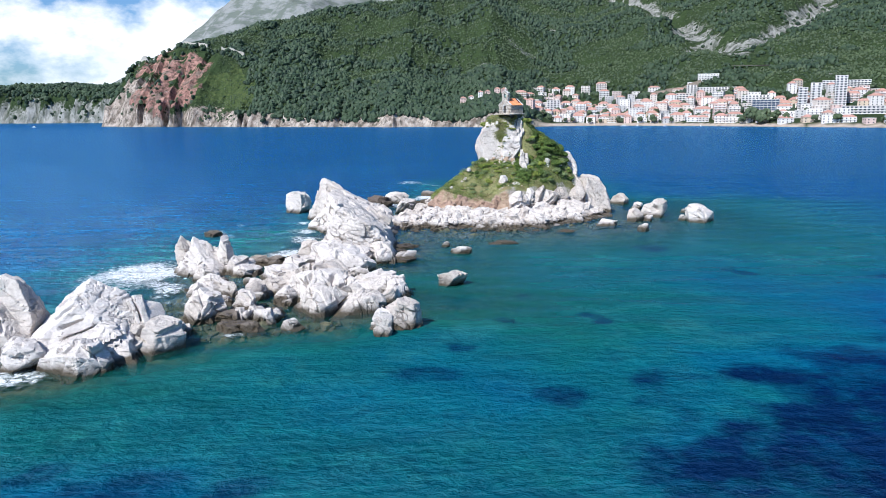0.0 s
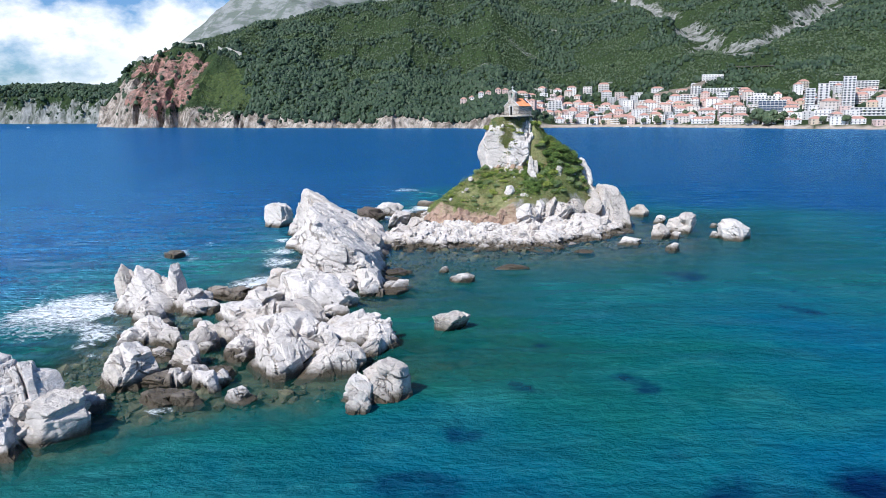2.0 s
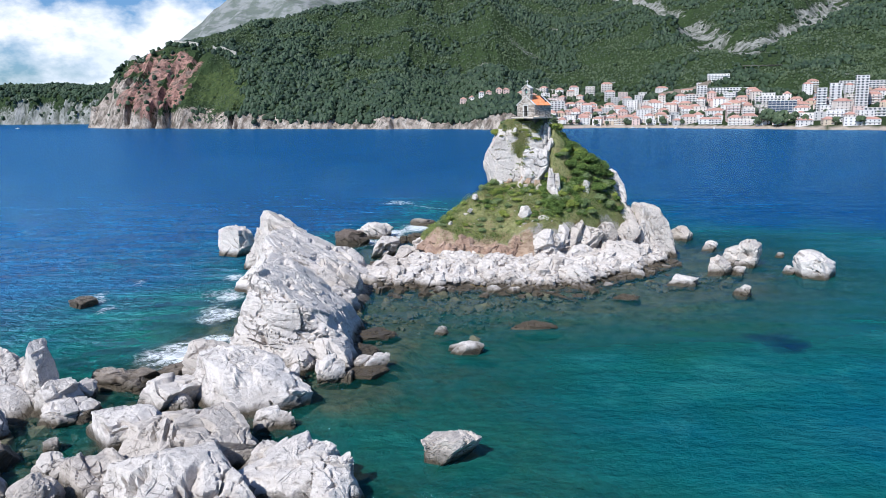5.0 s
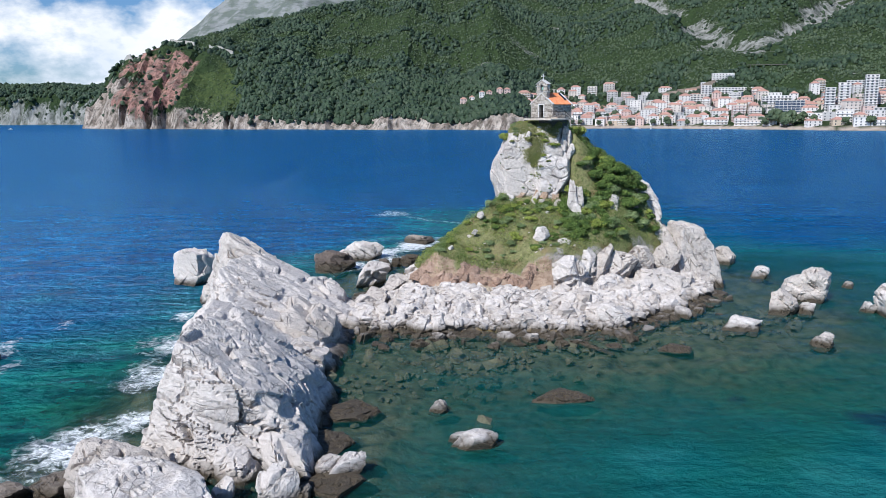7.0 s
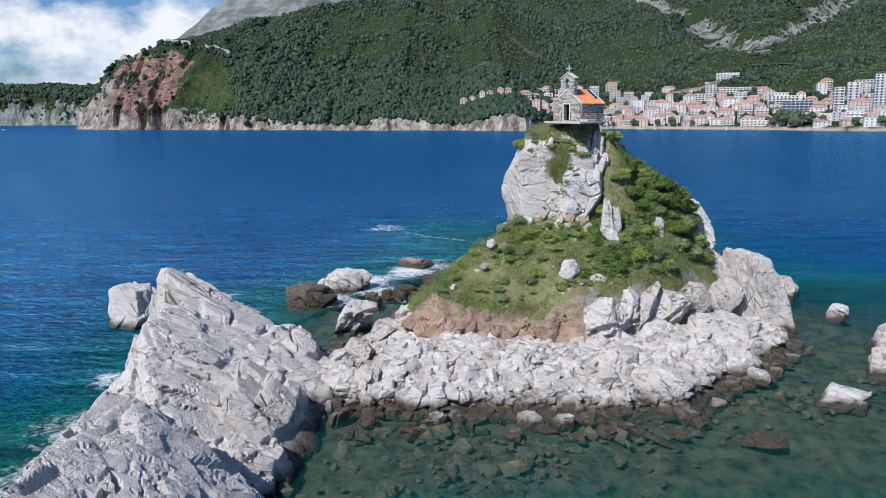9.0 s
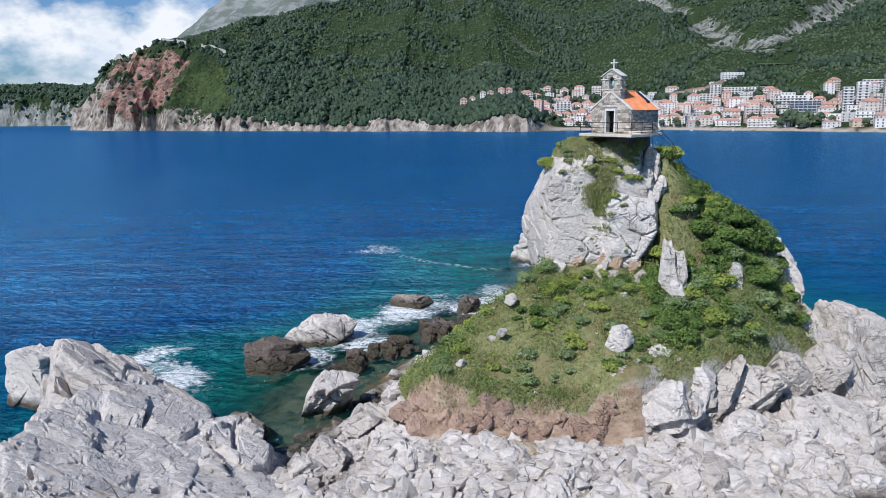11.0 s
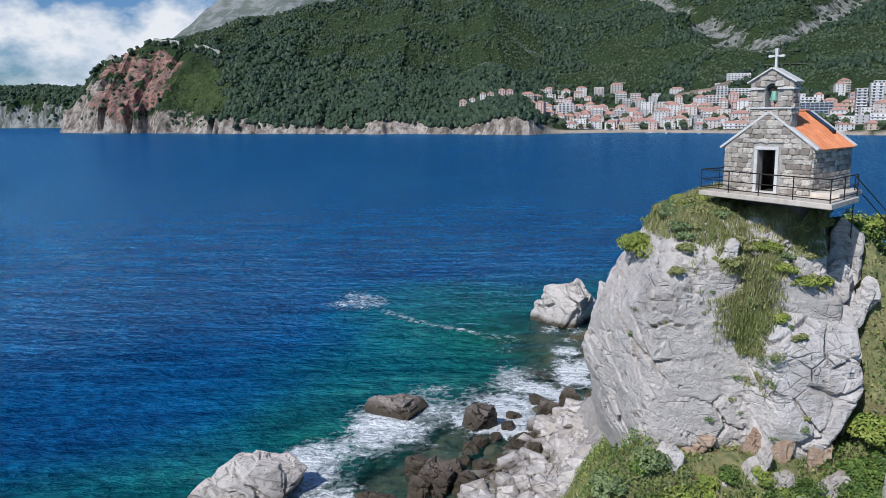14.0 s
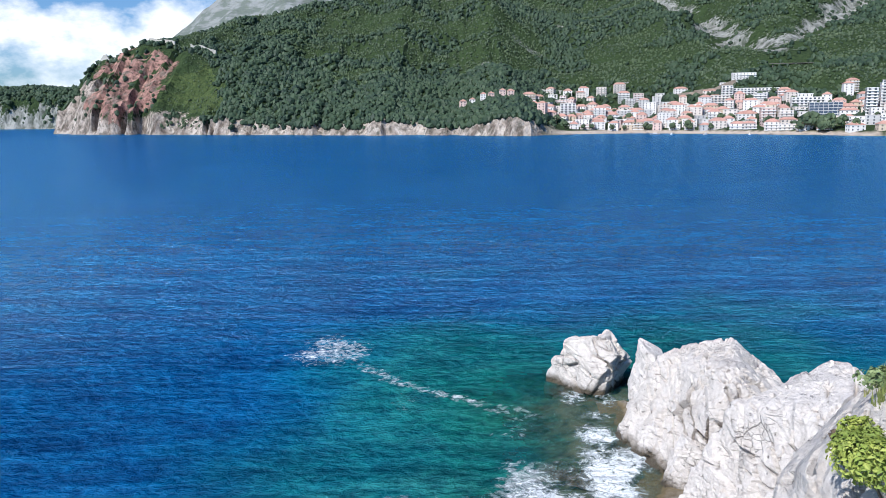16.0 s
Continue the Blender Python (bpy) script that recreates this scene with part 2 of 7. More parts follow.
def mesh_of(name, verts, faces, mats, smooth=False):
    me = bpy.data.meshes.new(name)
    if isinstance(faces, list):
        me.from_pydata(np.asarray(verts).tolist(), [], faces)
    else:
        n, k = faces.shape
        me.vertices.add(len(verts))
        me.vertices.foreach_set("co", np.asarray(verts, np.float32).ravel())
        me.loops.add(n * k)
        me.loops.foreach_set("vertex_index", faces.astype(np.int32).ravel())
        me.polygons.add(n)
        me.polygons.foreach_set("loop_start", np.arange(0, n * k, k, dtype=np.int32))
    for m in mats if isinstance(mats, (list, tuple)) else [mats]:
        me.materials.append(m)
    me.polygons.foreach_set("use_smooth", np.full(len(me.polygons), bool(smooth)))
    me.update(calc_edges=True)
    return me


def put_values(me, name, values):
    a = me.attributes.new(name, "FLOAT", "POINT")
    a.data.foreach_set("value", np.asarray(values, np.float32))


def bm_mesh(name, bm, material, smooth=False):
    me = bpy.data.meshes.new(name)
    bm.to_mesh(me)
    bm.free()
    me.materials.append(material)
    if smooth:
        me.polygons.foreach_set("use_smooth", np.ones(len(me.polygons), bool))
    return me


def part(name, bm, material, parent, label="", smooth=False):
    """Links a bmesh as one mesh object under a thing or under a part."""
    ob = new(name, bm_mesh(name, bm, material, smooth))
    ob.parent = parent
    return tagged(ob, label)


def piece(name, mesh, parent, m):
    """One object on a shared mesh, under its thing."""
    ob = new(name, mesh)
    ob.parent = parent
    ob.matrix_local = m
    return ob


def empty(name, m, label, category, group="", kind=""):
    ob = new(name)
    ob.empty_display_size = 0.2
    ob.matrix_world = m
    return tagged(ob, label, category, group, kind)


def box(bm, x0, x1, y0, y1, z0, z1, bevel=0.0, m=None):
    r = bmesh.ops.create_cube(bm, size=1.0)
    vs = r["verts"]
    for v in vs:
        v.co = Vector((x0 + (v.co.x + 0.5) * (x1 - x0), y0 + (v.co.y + 0.5) * (y1 - y0), z0 + (v.co.z + 0.5) * (z1 - z0)))
    if bevel:
        es = {e for v in vs for e in v.link_edges}
        vs = bmesh.ops.bevel(bm, geom=list(es), offset=bevel, segments=1, affect="EDGES")["verts"]
    if m is not None:
        bmesh.ops.transform(bm, matrix=m, verts=vs)
    return bm


def tube(bm, a, b, r, sides=8):
    a, b = Vector(a), Vector(b)
    q = (b - a).to_track_quat("Z", "Y").to_matrix().to_4x4()
    m = Matrix.Translation((a + b) / 2) @ q
    bmesh.ops.create_cone(bm, cap_ends=True, segments=sides, radius1=r, radius2=r, depth=(b - a).length, matrix=m)
    return bm


BALLS = {}


def ball(level):
    """Directions and triangles of an icosphere."""
    if level not in BALLS:
        bm = bmesh.new()
        bmesh.ops.create_icosphere(bm, subdivisions=level, radius=1)
        v = np.array([v.co[:] for v in bm.verts])
        bm.faces.ensure_lookup_table()
        BALLS[level] = (v / np.linalg.norm(v, axis=1)[:, None], np.array([[q.index for q in f.verts] for f in bm.faces]))
        bm.free()
    return BALLS[level]


def broken(p, seed):
    """Random convex cells: a random number and a slope for the cell of each point, blended only along the joints, and the distance to the joint."""
    i = np.floor(p).astype(np.int64)
    d1, d2 = np.full(len(p), 9.0), np.full(len(p), 9.0)
    h1, h2 = np.zeros(len(p)), np.zeros(len(p))
    for dx in (-1, 0, 1):
        for dy in (-1, 0, 1):
            for dz in (-1, 0, 1):
                c = i + (dx, dy, dz)
                k = c[:, 0] * 7919 + c[:, 1] * 104729 + c[:, 2] * 1299709 + seed * 613
                jit = np.stack([hashed(k), hashed(k + 31), hashed(k + 77)], -1)
                off = p - c - jit
                d = np.sqrt((off**2).sum(1))
                tilt = (np.stack([hashed(k + 113), hashed(k + 197), hashed(k + 241)], -1) - 0.5) * 2
                h = (hashed(k + 5) - 0.5) * 2 + (off * tilt).sum(1) * 0.8
                near = d < d1
                second = ~near & (d < d2)
                d2 = np.where(near, d1, np.where(second, d, d2))
                h2 = np.where(near, h1, np.where(second, h, h2))
                d1, h1 = np.where(near, d, d1), np.where(near, h, h1)
    gap = d2 - d1
    return h1 + (h2 - h1) * 0.5 * np.clip(1 - gap / 0.09, 0, 1), gap


def tilt_axes(dip):
    """Two joint directions and the normal of beds that lie along dip."""
    w = np.array(dip, float) / np.linalg.norm(dip)
    f = np.cross(w, (0.02, 0.03, 1.0))
    f /= np.linalg.norm(f)
    return np.cross(f, w), f, w


def weather(q, seed, mean, rough, beds, dip, bed):
    """How far a broken limestone face stands out or back, in metres: joint blocks at two sizes, open joints, overlapping thin beds."""
    s = float(np.clip(mean / 3.2, 0.16, 1.0)) * bed
    u, f, w = tilt_axes(dip)
    along = np.stack([q @ u, q @ f, q @ w], -1) / s
    along = along + 0.12 * np.stack([fbm(q * 0.5 / s + 3, 2), fbm(q * 0.5 / s + 40, 2), fbm(q * 0.5 / s + 80, 2)], -1)
    total = np.zeros(len(q))
    for k, (a, b, c, amp, crease) in enumerate(((5.6, 3.2, 1.7, 0.26, 1.15), (2.3, 1.4, 0.8, 0.085, 0.40))):
        h, gap = broken(along / np.array([a, b, c]) + 20 * k, seed + k)
        total += (0.45 * beds + 0.55 * rough) * amp * s * h
        gate = step(-0.05, 0.35, lattice(q * 0.55 / s + 9 * k + seed))
        total -= rough * crease * s * np.clip(1 - gap / 0.07, 0, 1) * gate
    for size, amp in ((1.2, 0.10), (0.4, 0.02)):
        thin = along[:, 2] / size + 0.25 * fbm(q * 0.3 / s, 2)
        row = np.floor(thin)
        total += beds * amp * s * (0.7 * (hashed(row + seed) - 0.5) + 0.8 * (0.5 - (thin - row))) * step(-0.35, 0.25, lattice(q * 0.28 / s + seed + size))
    return total + rough * 0.03 * s * fbm(q * 2.4 / s, 3, 0.6)


def rays_out(way, normals, far, sharp):
    """How far each ray goes before it leaves a many-sided block."""
    return (np.clip(way @ normals.T / far, 1e-4, None) ** sharp).sum(1) ** (-1 / sharp)


def rock_mesh(name, w, d, h, seed, level=5, facets=9, sharp=60, rough=1.0, beds=1.0, bed=1.0, dip=(0.5, -0.25, 0.83), cuts=(), taper=0.0, lean=(0, 0), mat=None, blocks=3):
    """A weathered rock: joint blocks that share their bedding, grown together within a many-sided outline. cuts: faces given as (nx, ny, nz, distance in half sizes)."""
    rng = np.random.default_rng(seed)
    dirs, tris = ball(level)
    normals = rng.normal(size=(facets, 3))
    normals[:, 2] = np.abs(normals[:, 2]) * 0.55 - 0.12
    normals = normals / np.linalg.norm(normals, axis=1)[:, None]
    off = rng.uniform(0.55, 1.0, facets)
    given = np.array(list(cuts) + [(0, 0, -1, 1.0), (0.25, -0.1, 1, 0.72), (-0.6, -0.3, 0.8, 0.8)], float)
    gn = given[:, :3] / np.linalg.norm(given[:, :3], axis=1)[:, None]
    hull = rays_out(dirs, np.concatenate([normals, gn]), np.concatenate([off, given[:, 3]]), sharp)
    size = np.array([w, d, h]) / 2
    u, f, bedding = tilt_axes(dip)
    pile = np.zeros(len(dirs))
    for k in range(blocks):
        n = np.stack([u, -u, f, -f, bedding, u + 0.9 * bedding, -u + 0.5 * bedding, -f + 0.8 * bedding, (0, 0, -1)]) + rng.normal(0, 0.10, (9, 3))
        far = np.concatenate([rng.uniform(0.15, 1.05, 4), rng.uniform(0.25, 0.95, 1), rng.uniform(0.45, 1.05, 3), [1.1]])
        pile = np.maximum(pile, rays_out(dirs * size, n, far * np.linalg.norm(n * size, axis=1), sharp))
    v = dirs * np.minimum(hull, pile)[:, None]
    lo, hi = v.min(0), v.max(0)
    v = (v - (lo + hi) / 2) / ((hi - lo) / 2)
    v *= size
    mean = float(np.cbrt(size.prod()))
    q = v + rng.uniform(-90, 90, 3)
    move = weather(q, seed, mean, rough, beds, dip, bed)
    out = dirs * size[::-1].mean() / size
    out = out / np.linalg.norm(out, axis=1)[:, None]
    k = (v[:, 2] + h / 2) / h
    v = v + out * move[:, None]
    if taper:
        v[:, :2] *= (1 - taper * np.clip(k, 0, 1))[:, None]
    v[:, 0] += lean[0] * np.clip(k, 0, 1.2) * h
    v[:, 1] += lean[1] * np.clip(k, 0, 1.2) * h
    return mesh_of(name, v, tris, mat or limestone)


def hull_mesh(name, seed, mat, points=10, size=(2.0, 1.5, 1.1)):
    """A sharp-edged broken stone."""
    rng = np.random.default_rng(seed)
    bm = bmesh.new()
    for p in rng.uniform(-1, 1, (points, 3)):
        p = p / max(1.0, np.linalg.norm(p) / 1.45)
        bm.verts.new((p[0] * size[0] / 2, p[1] * size[1] / 2, p[2] * size[2] / 2))
    r = bmesh.ops.convex_hull(bm, input=list(bm.verts))
    bmesh.ops.delete(bm, geom=[v for v in bm.verts if not v.link_faces], context="VERTS")
    bmesh.ops.recalc_face_normals(bm, faces=bm.faces)
    return bm_mesh(name, bm, mat)


def boulder(x, y, w, h, seed, d=None, z=0.0, turn=0.0, tilt=(0, 0), label="bleached grey limestone boulder standing in shallow sea", name="boulder", sink=0.35, group="reef boulders", **kw):
    """One rock of that width and height over its foot, sunk a little into what it stands on."""
    d = d or w * 0.9
    h = h * 0.65 if kw.get("mat") is limestone_wet and h < 3 else h
    full = h * (1 + sink)
    kw["level"] = min(kw.get("level", 4) + 1, 4 if w < 2.0 else 5 if w < 4.6 else 6)
    me = rock_mesh(name, w, d, full, seed, **kw)
    ob = new(name, me)
    ob.matrix_world = pose(x, y, z + h - full / 2, tilt[0], tilt[1], turn)
    return tagged(ob, label, "rock", group)


def hewn(x, y, z, planes, seed, level=7, rough=1.0, beds=1.0, bed=1.0, dip=(0.5, -0.25, 0.83), sharp=60, mat=None, label="", name="cliff", group="islet cliffs", blocks=4, shrink=0.82):
    """A large rock mass round the point x, y, z: faces by normal and distance from that point in metres, with joint blocks that stand out to those faces, broken along joints."""
    dirs, tris = ball(level)
    rng = np.random.default_rng(seed)
    g = np.array(planes, float)
    n = g[:, :3] / np.linalg.norm(g[:, :3], axis=1)[:, None]
    u, f, bedding = tilt_axes(dip)
    reach = float(np.median(g[:, 3]))
    far = g[:, 3] * shrink
    far[g[:, 2] < -0.9] = g[g[:, 2] < -0.9, 3]
    r = rays_out(dirs, n, far, sharp)
    for k in range(blocks):
        sides = np.stack([(u, -u)[k % 2], (f, -f)[(k // 2) % 2], bedding]) + rng.normal(0, 0.12, (3, 3))
        sides /= np.linalg.norm(sides, axis=1)[:, None]
        more = np.array([rng.uniform(0.08, 0.75), rng.uniform(0.08, 0.75), rng.uniform(0.7, 1.3)]) * reach
        r = np.maximum(r, rays_out(dirs, np.concatenate([n, sides]), np.concatenate([g[:, 3] * rng.uniform(shrink + 0.04, 1.0, len(g)), more]), sharp))
    v = dirs * r[:, None]
    q = v + np.array([x, y, z])
    big = fbm(q * 0.16 + seed, 3)
    v = v + dirs * (0.25 * big + weather(q, seed, 3.2, rough, beds, dip, bed))[:, None]
    ob = new(name, mesh_of(name, v, tris, mat or limestone))
    ob.matrix_world = pose(x, y, z)
    return tagged(ob, label, "rock", group)


def tensor(xs, ys):
    """A grid of points and its quads."""
    gx, gy = np.meshgrid(xs, ys)
    nx, ny = len(xs), len(ys)
    i = np.arange(nx * ny).reshape(ny, nx)
    quads = np.stack([i[:-1, :-1], i[:-1, 1:], i[1:, 1:], i[1:, :-1]], -1).reshape(-1, 4)
    return gx.ravel(), gy.ravel(), quads


def polyline_distance(x, y, pts):
    best = np.full_like(x, 1e9)
    for (ax, ay), (bx, by) in zip(pts[:-1], pts[1:]):
        ux, uy = bx - ax, by - ay
        t = np.clip(((x - ax) * ux + (y - ay) * uy) / (ux * ux + uy * uy), 0, 1)
        best = np.minimum(best, np.hypot(x - ax - t * ux, y - ay - t * uy))
    return best


def inside(x, y, pts):
    """Signed distance to a closed outline, positive within."""
    hit = np.zeros(len(x), bool)
    loop = list(pts) + [pts[0]]
    for (ax, ay), (bx, by) in zip(loop[:-1], loop[1:]):
        if ay != by:
            hit ^= ((ay > y) != (by > y)) & (x < (bx - ax) * (y - ay) / (by - ay) + ax)
    return np.where(hit, 1, -1) * polyline_distance(x, y, loop)


def joined(name, base, tris, places, material, label, category, group=""):
    """Many small pieces in one mesh: base points and triangles, set at 4 x 4 places."""
    base = np.asarray(base, float)
    m = np.asarray(places, float)
    v = np.einsum("nij,kj->nki", m[:, :3, :3], base) + m[:, None, :3, 3]
    t = np.asarray(tris)[None] + (np.arange(len(m)) * len(base))[:, None, None]
    me = mesh_of(name, v.reshape(-1, 3), t.reshape(-1, t.shape[-1]), material)
    return tagged(new(name, me), label, category, group, "stuff")

# ---- the far coast: headland, wooded hills, bay and mountain ----
COAST = ((-1900, 2500), (-1400, 2330), (-1050, 2240), (-860, 2140), (-770, 1760), (-715, 1590), (-623, 1505), (-498, 1450), (-368, 1375), (-265, 1320), (-168, 1275), (-76, 1215), (6, 1195), (83, 1135),
         (105, 1125), (150, 1180), (193, 1190), (252, 1185), (314, 1130), (370, 1080), (419, 1025), (470, 965), (560, 880), (800, 760), (1500, 600), (2600, 500))
COAST_X, COAST_Y = np.array(COAST).T.tolist()


def coast_height(x, y):
    """Height of the land over x, y; falls below zero out at sea."""
    jag = 13 * fbm(flat3(x * 0.022, y * 0.022, 3.0), 4)
    jag = jag + (9 * fbm(flat3(x * 0.07, y * 0.02, 8.0), 3) - 22 * step(0.25, 0.5, fbm(flat3(x * 0.03, y * 0.004, 5.0), 3))) * step(125, 100, x)
    inland = y - np.interp(x, COAST_X, COAST_Y) + jag
    # the bay's shore has a flat town behind its beach; elsewhere cliffs
    bay = step(106, 150 + 0.55 * np.clip(inland, 0, 500), x)
    cliff_h = 15 + 14 * step(-300, -560, x) + 46 * step(-790, -880, x) + 9 * fbm(flat3(x * 0.012, y * 0 + 2), 2)
    cliff = cliff_h * step(-2, 15 + 10 * step(-450, -600, x), inland + 4 * fbm(flat3(x * 0.06, y * 0.06, 7.0), 3))
    n = fbm(flat3(x * 0.0035, y * 0.0035, 1.0), 4)
    rise = np.interp(x, [-760, -650, -480, -300, -50], [0.26, 0.34, 0.30, 0.16, 0.02])
    s1 = np.interp(x, [-400, -120, 60], [0.27, 0.22, 0.12])
    wood = cliff + s1 * np.clip(inland - 12, 0, 300) + 0.34 * np.clip(inland - 312, 0, None) + rise * np.clip(inland - 12, 0, 170) + 20 * n * step(0, 300, inland)
    red = step(-740, -680, x) * step(-440, -500, x)
    wood = wood + red * 8 * step(10, 60, inland) * step(400, 100, inland)
    town = 1.2 + 3.0 * step(8, 30, inland) + 0.13 * np.clip(inland - 30, 0, 420) + 0.30 * np.clip(inland - 420, 0, None) + 16 * n * step(300, 700, inland)
    z = wood * (1 - bay) + town * bay + 24 * fbm(flat3(x * 0.006 + 0.37, y * 0.003, 9.4), 3) * step(400, 900, inland)
    # the hill's skyline falls to the west
    cap = np.interp(x, [-2600, -1500, -1050, -940, -860, -780, -690, -560, -420, -160, 150], [100, 118, 112, 100, 104, 142, 190, 245, 290, 355, 860])
    cap = cap + 7 * fbm(flat3(x * 0.009, y * 0.002, 5.0), 3)
    k = 22.0
    z = -k * np.log(np.exp(-np.clip(z / k, -40, 40)) + np.exp(-np.clip(cap / k, -40, 40)))
    arms = np.minimum(polyline_distance(x, y, ((573, 1450), (573, 1545), (556, 1720), (577, 1995), (520, 2400))), polyline_distance(x, y, ((573, 1545), (700, 1690), (842, 1865), (1050, 2150))))
    gully = np.exp(-((arms + 26 * fbm(flat3(x * 0.012, y * 0.012, 6.0), 4)) / 44) ** 2)
    z = z - 40 * gully * step(1500, 1720, y)
    return np.where(inland > -2, z, -3 + 0.2 * inland), inland, bay, gully, red, jag


def coast_material():
    n = Nodes("coast_land")
    p = n.where()
    fine, big = n.noise(p, 0.16, 8, 0.65), n.noise(p, 0.018, 6)
    green = n.mix(n.ramp(fine, (0.35, 0.0), (0.65, 1.0)), (0.018, 0.032, 0.014), (0.050, 0.075, 0.030))
    green = n.mix(n.ramp(big, (0.45, 0.0), (0.65, 0.8)), green, (0.035, 0.058, 0.022))
    veins = n.noise(n.scaled(p, 1, 1, 0.5, (15, 25, 30)), 0.06, 8, 0.65, 0.6)
    pale = n.mix(n.ramp(veins, (0.38, 0.0), (0.6, 1.0)), (0.14, 0.11, 0.09), (0.50, 0.43, 0.37))
    pits = n.ramp(n.noise(n.scaled(p, 1, 1, 0.6), 0.14, 8, 0.7), (0.38, 0.85), (0.52, 0.0))
    pale = n.mix(pits, pale, (0.085, 0.078, 0.06))
    red = n.mix(n.ramp(veins, (0.38, 0.0), (0.6, 1.0)), (0.19, 0.105, 0.09), (0.43, 0.245, 0.20))
    red = n.mix(n.ramp(n.noise(p, 0.05, 6), (0.52, 0.0), (0.62, 0.75)), red, (0.20, 0.17, 0.145))
    red = n.mix(pits, red, (0.05, 0.045, 0.03))
    edge = n.math("MULTIPLY", n.math("SUBTRACT", fine, 0.5), 1.5)
    col = n.mix(n.ramp(n.math("ADD", n.attr("rock"), edge), (0.4, 0.0), (0.6, 1.0)), green, pale)
    col = n.mix(n.ramp(n.math("ADD", n.attr("red"), edge), (0.4, 0.0), (0.6, 1.0)), col, red)
    col = n.mix(n.ramp(n.math("ADD", n.attr("meadow"), edge), (0.4, 0.0), (0.6, 1.0)), col, n.mix(n.ramp(fine, (0.35, 0.0), (0.65, 1.0)), (0.035, 0.060, 0.022), (0.085, 0.112, 0.040)))
    grey = n.mix(n.ramp(veins, (0.38, 0.0), (0.6, 1.0)), (0.09, 0.10, 0.08), (0.36, 0.355, 0.335))
    col = n.mix(n.ramp(n.math("ADD", n.attr("scree"), edge), (0.45, 0.0), (0.65, 0.9)), col, grey)
    sand = n.mix(fine, (0.42, 0.34, 0.27), (0.58, 0.49, 0.41))
    col = n.mix(n.attr("sand"), col, sand)
    return n.finish(col, 0.95, n.bump(n.math("ADD", fine, veins), 1.0, 5.0), 0, 0.1)


def build_coast():
    xs = np.concatenate([np.arange(-2600, -1000, 25), np.arange(-1000, 760, 6.5), np.arange(760, 2400, 25)])
    ys = np.concatenate([np.arange(600, 1010, 14), np.arange(1010, 1760, 5.5), np.arange(1760, 2300, 12), np.arange(2300, 3900, 30)])
    x, y, quads = tensor(xs, ys)
    z, inland, bay, gully, red, jag = coast_height(x, y)
    p = np.stack([x, y, z], -1)
    shore = step(44, 6, inland + 12 * fbm(p * 0.03, 3)) * (1 - bay)
    high = step(16 + 12 * red, 9, z + 9 * fbm(p * 0.035, 3)) * (1 - bay)
    west = step(-560, -660, x) * step(150, 60, inland + 18 * fbm(p * 0.02, 3))
    rock = np.clip(np.maximum(shore * step(60, 20, z), np.maximum(high * step(120, 60, inland), west)), 0, 1)
    
    scree = 1.1 * gully * step(-0.5, 0.25, fbm(p * 0.03, 4) + 0.25 * gully) * step(1480, 1560, y)
    rock = rock * step(-900, -830, x)
    scree = np.maximum(scree, step(-830, -900, x) * step(80, 60, z + 14 * fbm(p * 0.02 + 2, 3)))
    scree = np.maximum(scree, 0.55 * step(0.62, 0.9, fbm(p * 0.012 + 4, 4)) * step(250, 500, inland))
    rosy = red * step(-670, -610, x + 45 * fbm(p * 0.02, 3)) * step(-465, -515, x + 40 * fbm(p * 0.02 + 3, 3)) * step(30, 46, z + 16 * fbm(p * 0.025 + 8, 3)) * step(200, 140, inland + 50 * fbm(p * 0.02 + 5, 3)) * step(-0.85, -0.4, fbm(p * 0.045, 3))
    meadow = step(-510, -440, x + 45 * fbm(p * 0.02, 3)) * step(-300, -350, x + 0.3 * inland + 0.0012 * inland**2 + 30 * fbm(p * 0.02 + 1, 3)) * step(18, 50, inland + 20 * fbm(p * 0.03, 2)) * step(250, 190, inland + 40 * fbm(p * 0.015, 2))
    sand = bay * step(30, 22, inland) * step(-4, 1, inland)
    keep = (z > -2.5)[quads].any(1)
    me = mesh_of("coast", p, quads[keep], coast_material(), False)
    for key, v in (("rock", rock * (1 - sand)), ("red", rosy), ("sand", sand), ("scree", scree), ("meadow", meadow)):
        put_values(me, key, v)
    return tagged(new("coast", me), "wooded limestone coast with pale cliffs, red scar and beach bay", "hillside", "", "structure")


def build_mountain():
    xs, ys = np.arange(-2300, 2500, 28), np.arange(3300, 4800, 28)
    x, y, quads = tensor(xs, ys)
    ridge = np.interp(x, [-2300, -1560, -1400, -1270, -1130, -700, -300, 200, 2500], [40, 230, 470, 570, 660, 800, 850, 900, 950])
    n = fbm(flat3(x * 0.003, y * 0.003, 2.0), 5)
    z = (ridge + 30 * n) * step(3200, 4300, y + 120 * n)
    n_ = Nodes("bare_mountain")
    p = n_.where()
    f = n_.noise(n_.scaled(p, 1, 1, 2.2), 0.011, 8, 0.62)
    g = n_.noise(p, 0.05, 6)
    col = n_.mix(n_.ramp(f, (0.44, 0.0), (0.56, 1.0)), (0.125, 0.145, 0.13), (0.225, 0.235, 0.235))
    col = n_.mix(n_.ramp(g, (0.5, 0.0), (0.7, 0.4)), col, (0.14, 0.165, 0.12))
    n_.finish(col, 0.95, n_.bump(f, 0.8, 20.0), 0, 0.05)
    me = mesh_of("mountain", np.stack([x, y, z], -1), quads, n_.mat, True)
    return tagged(new("mountain", me), "bare grey limestone mountain behind the wooded hill", "mountain", "", "structure")


coast = build_coast()
mountain = build_mountain()

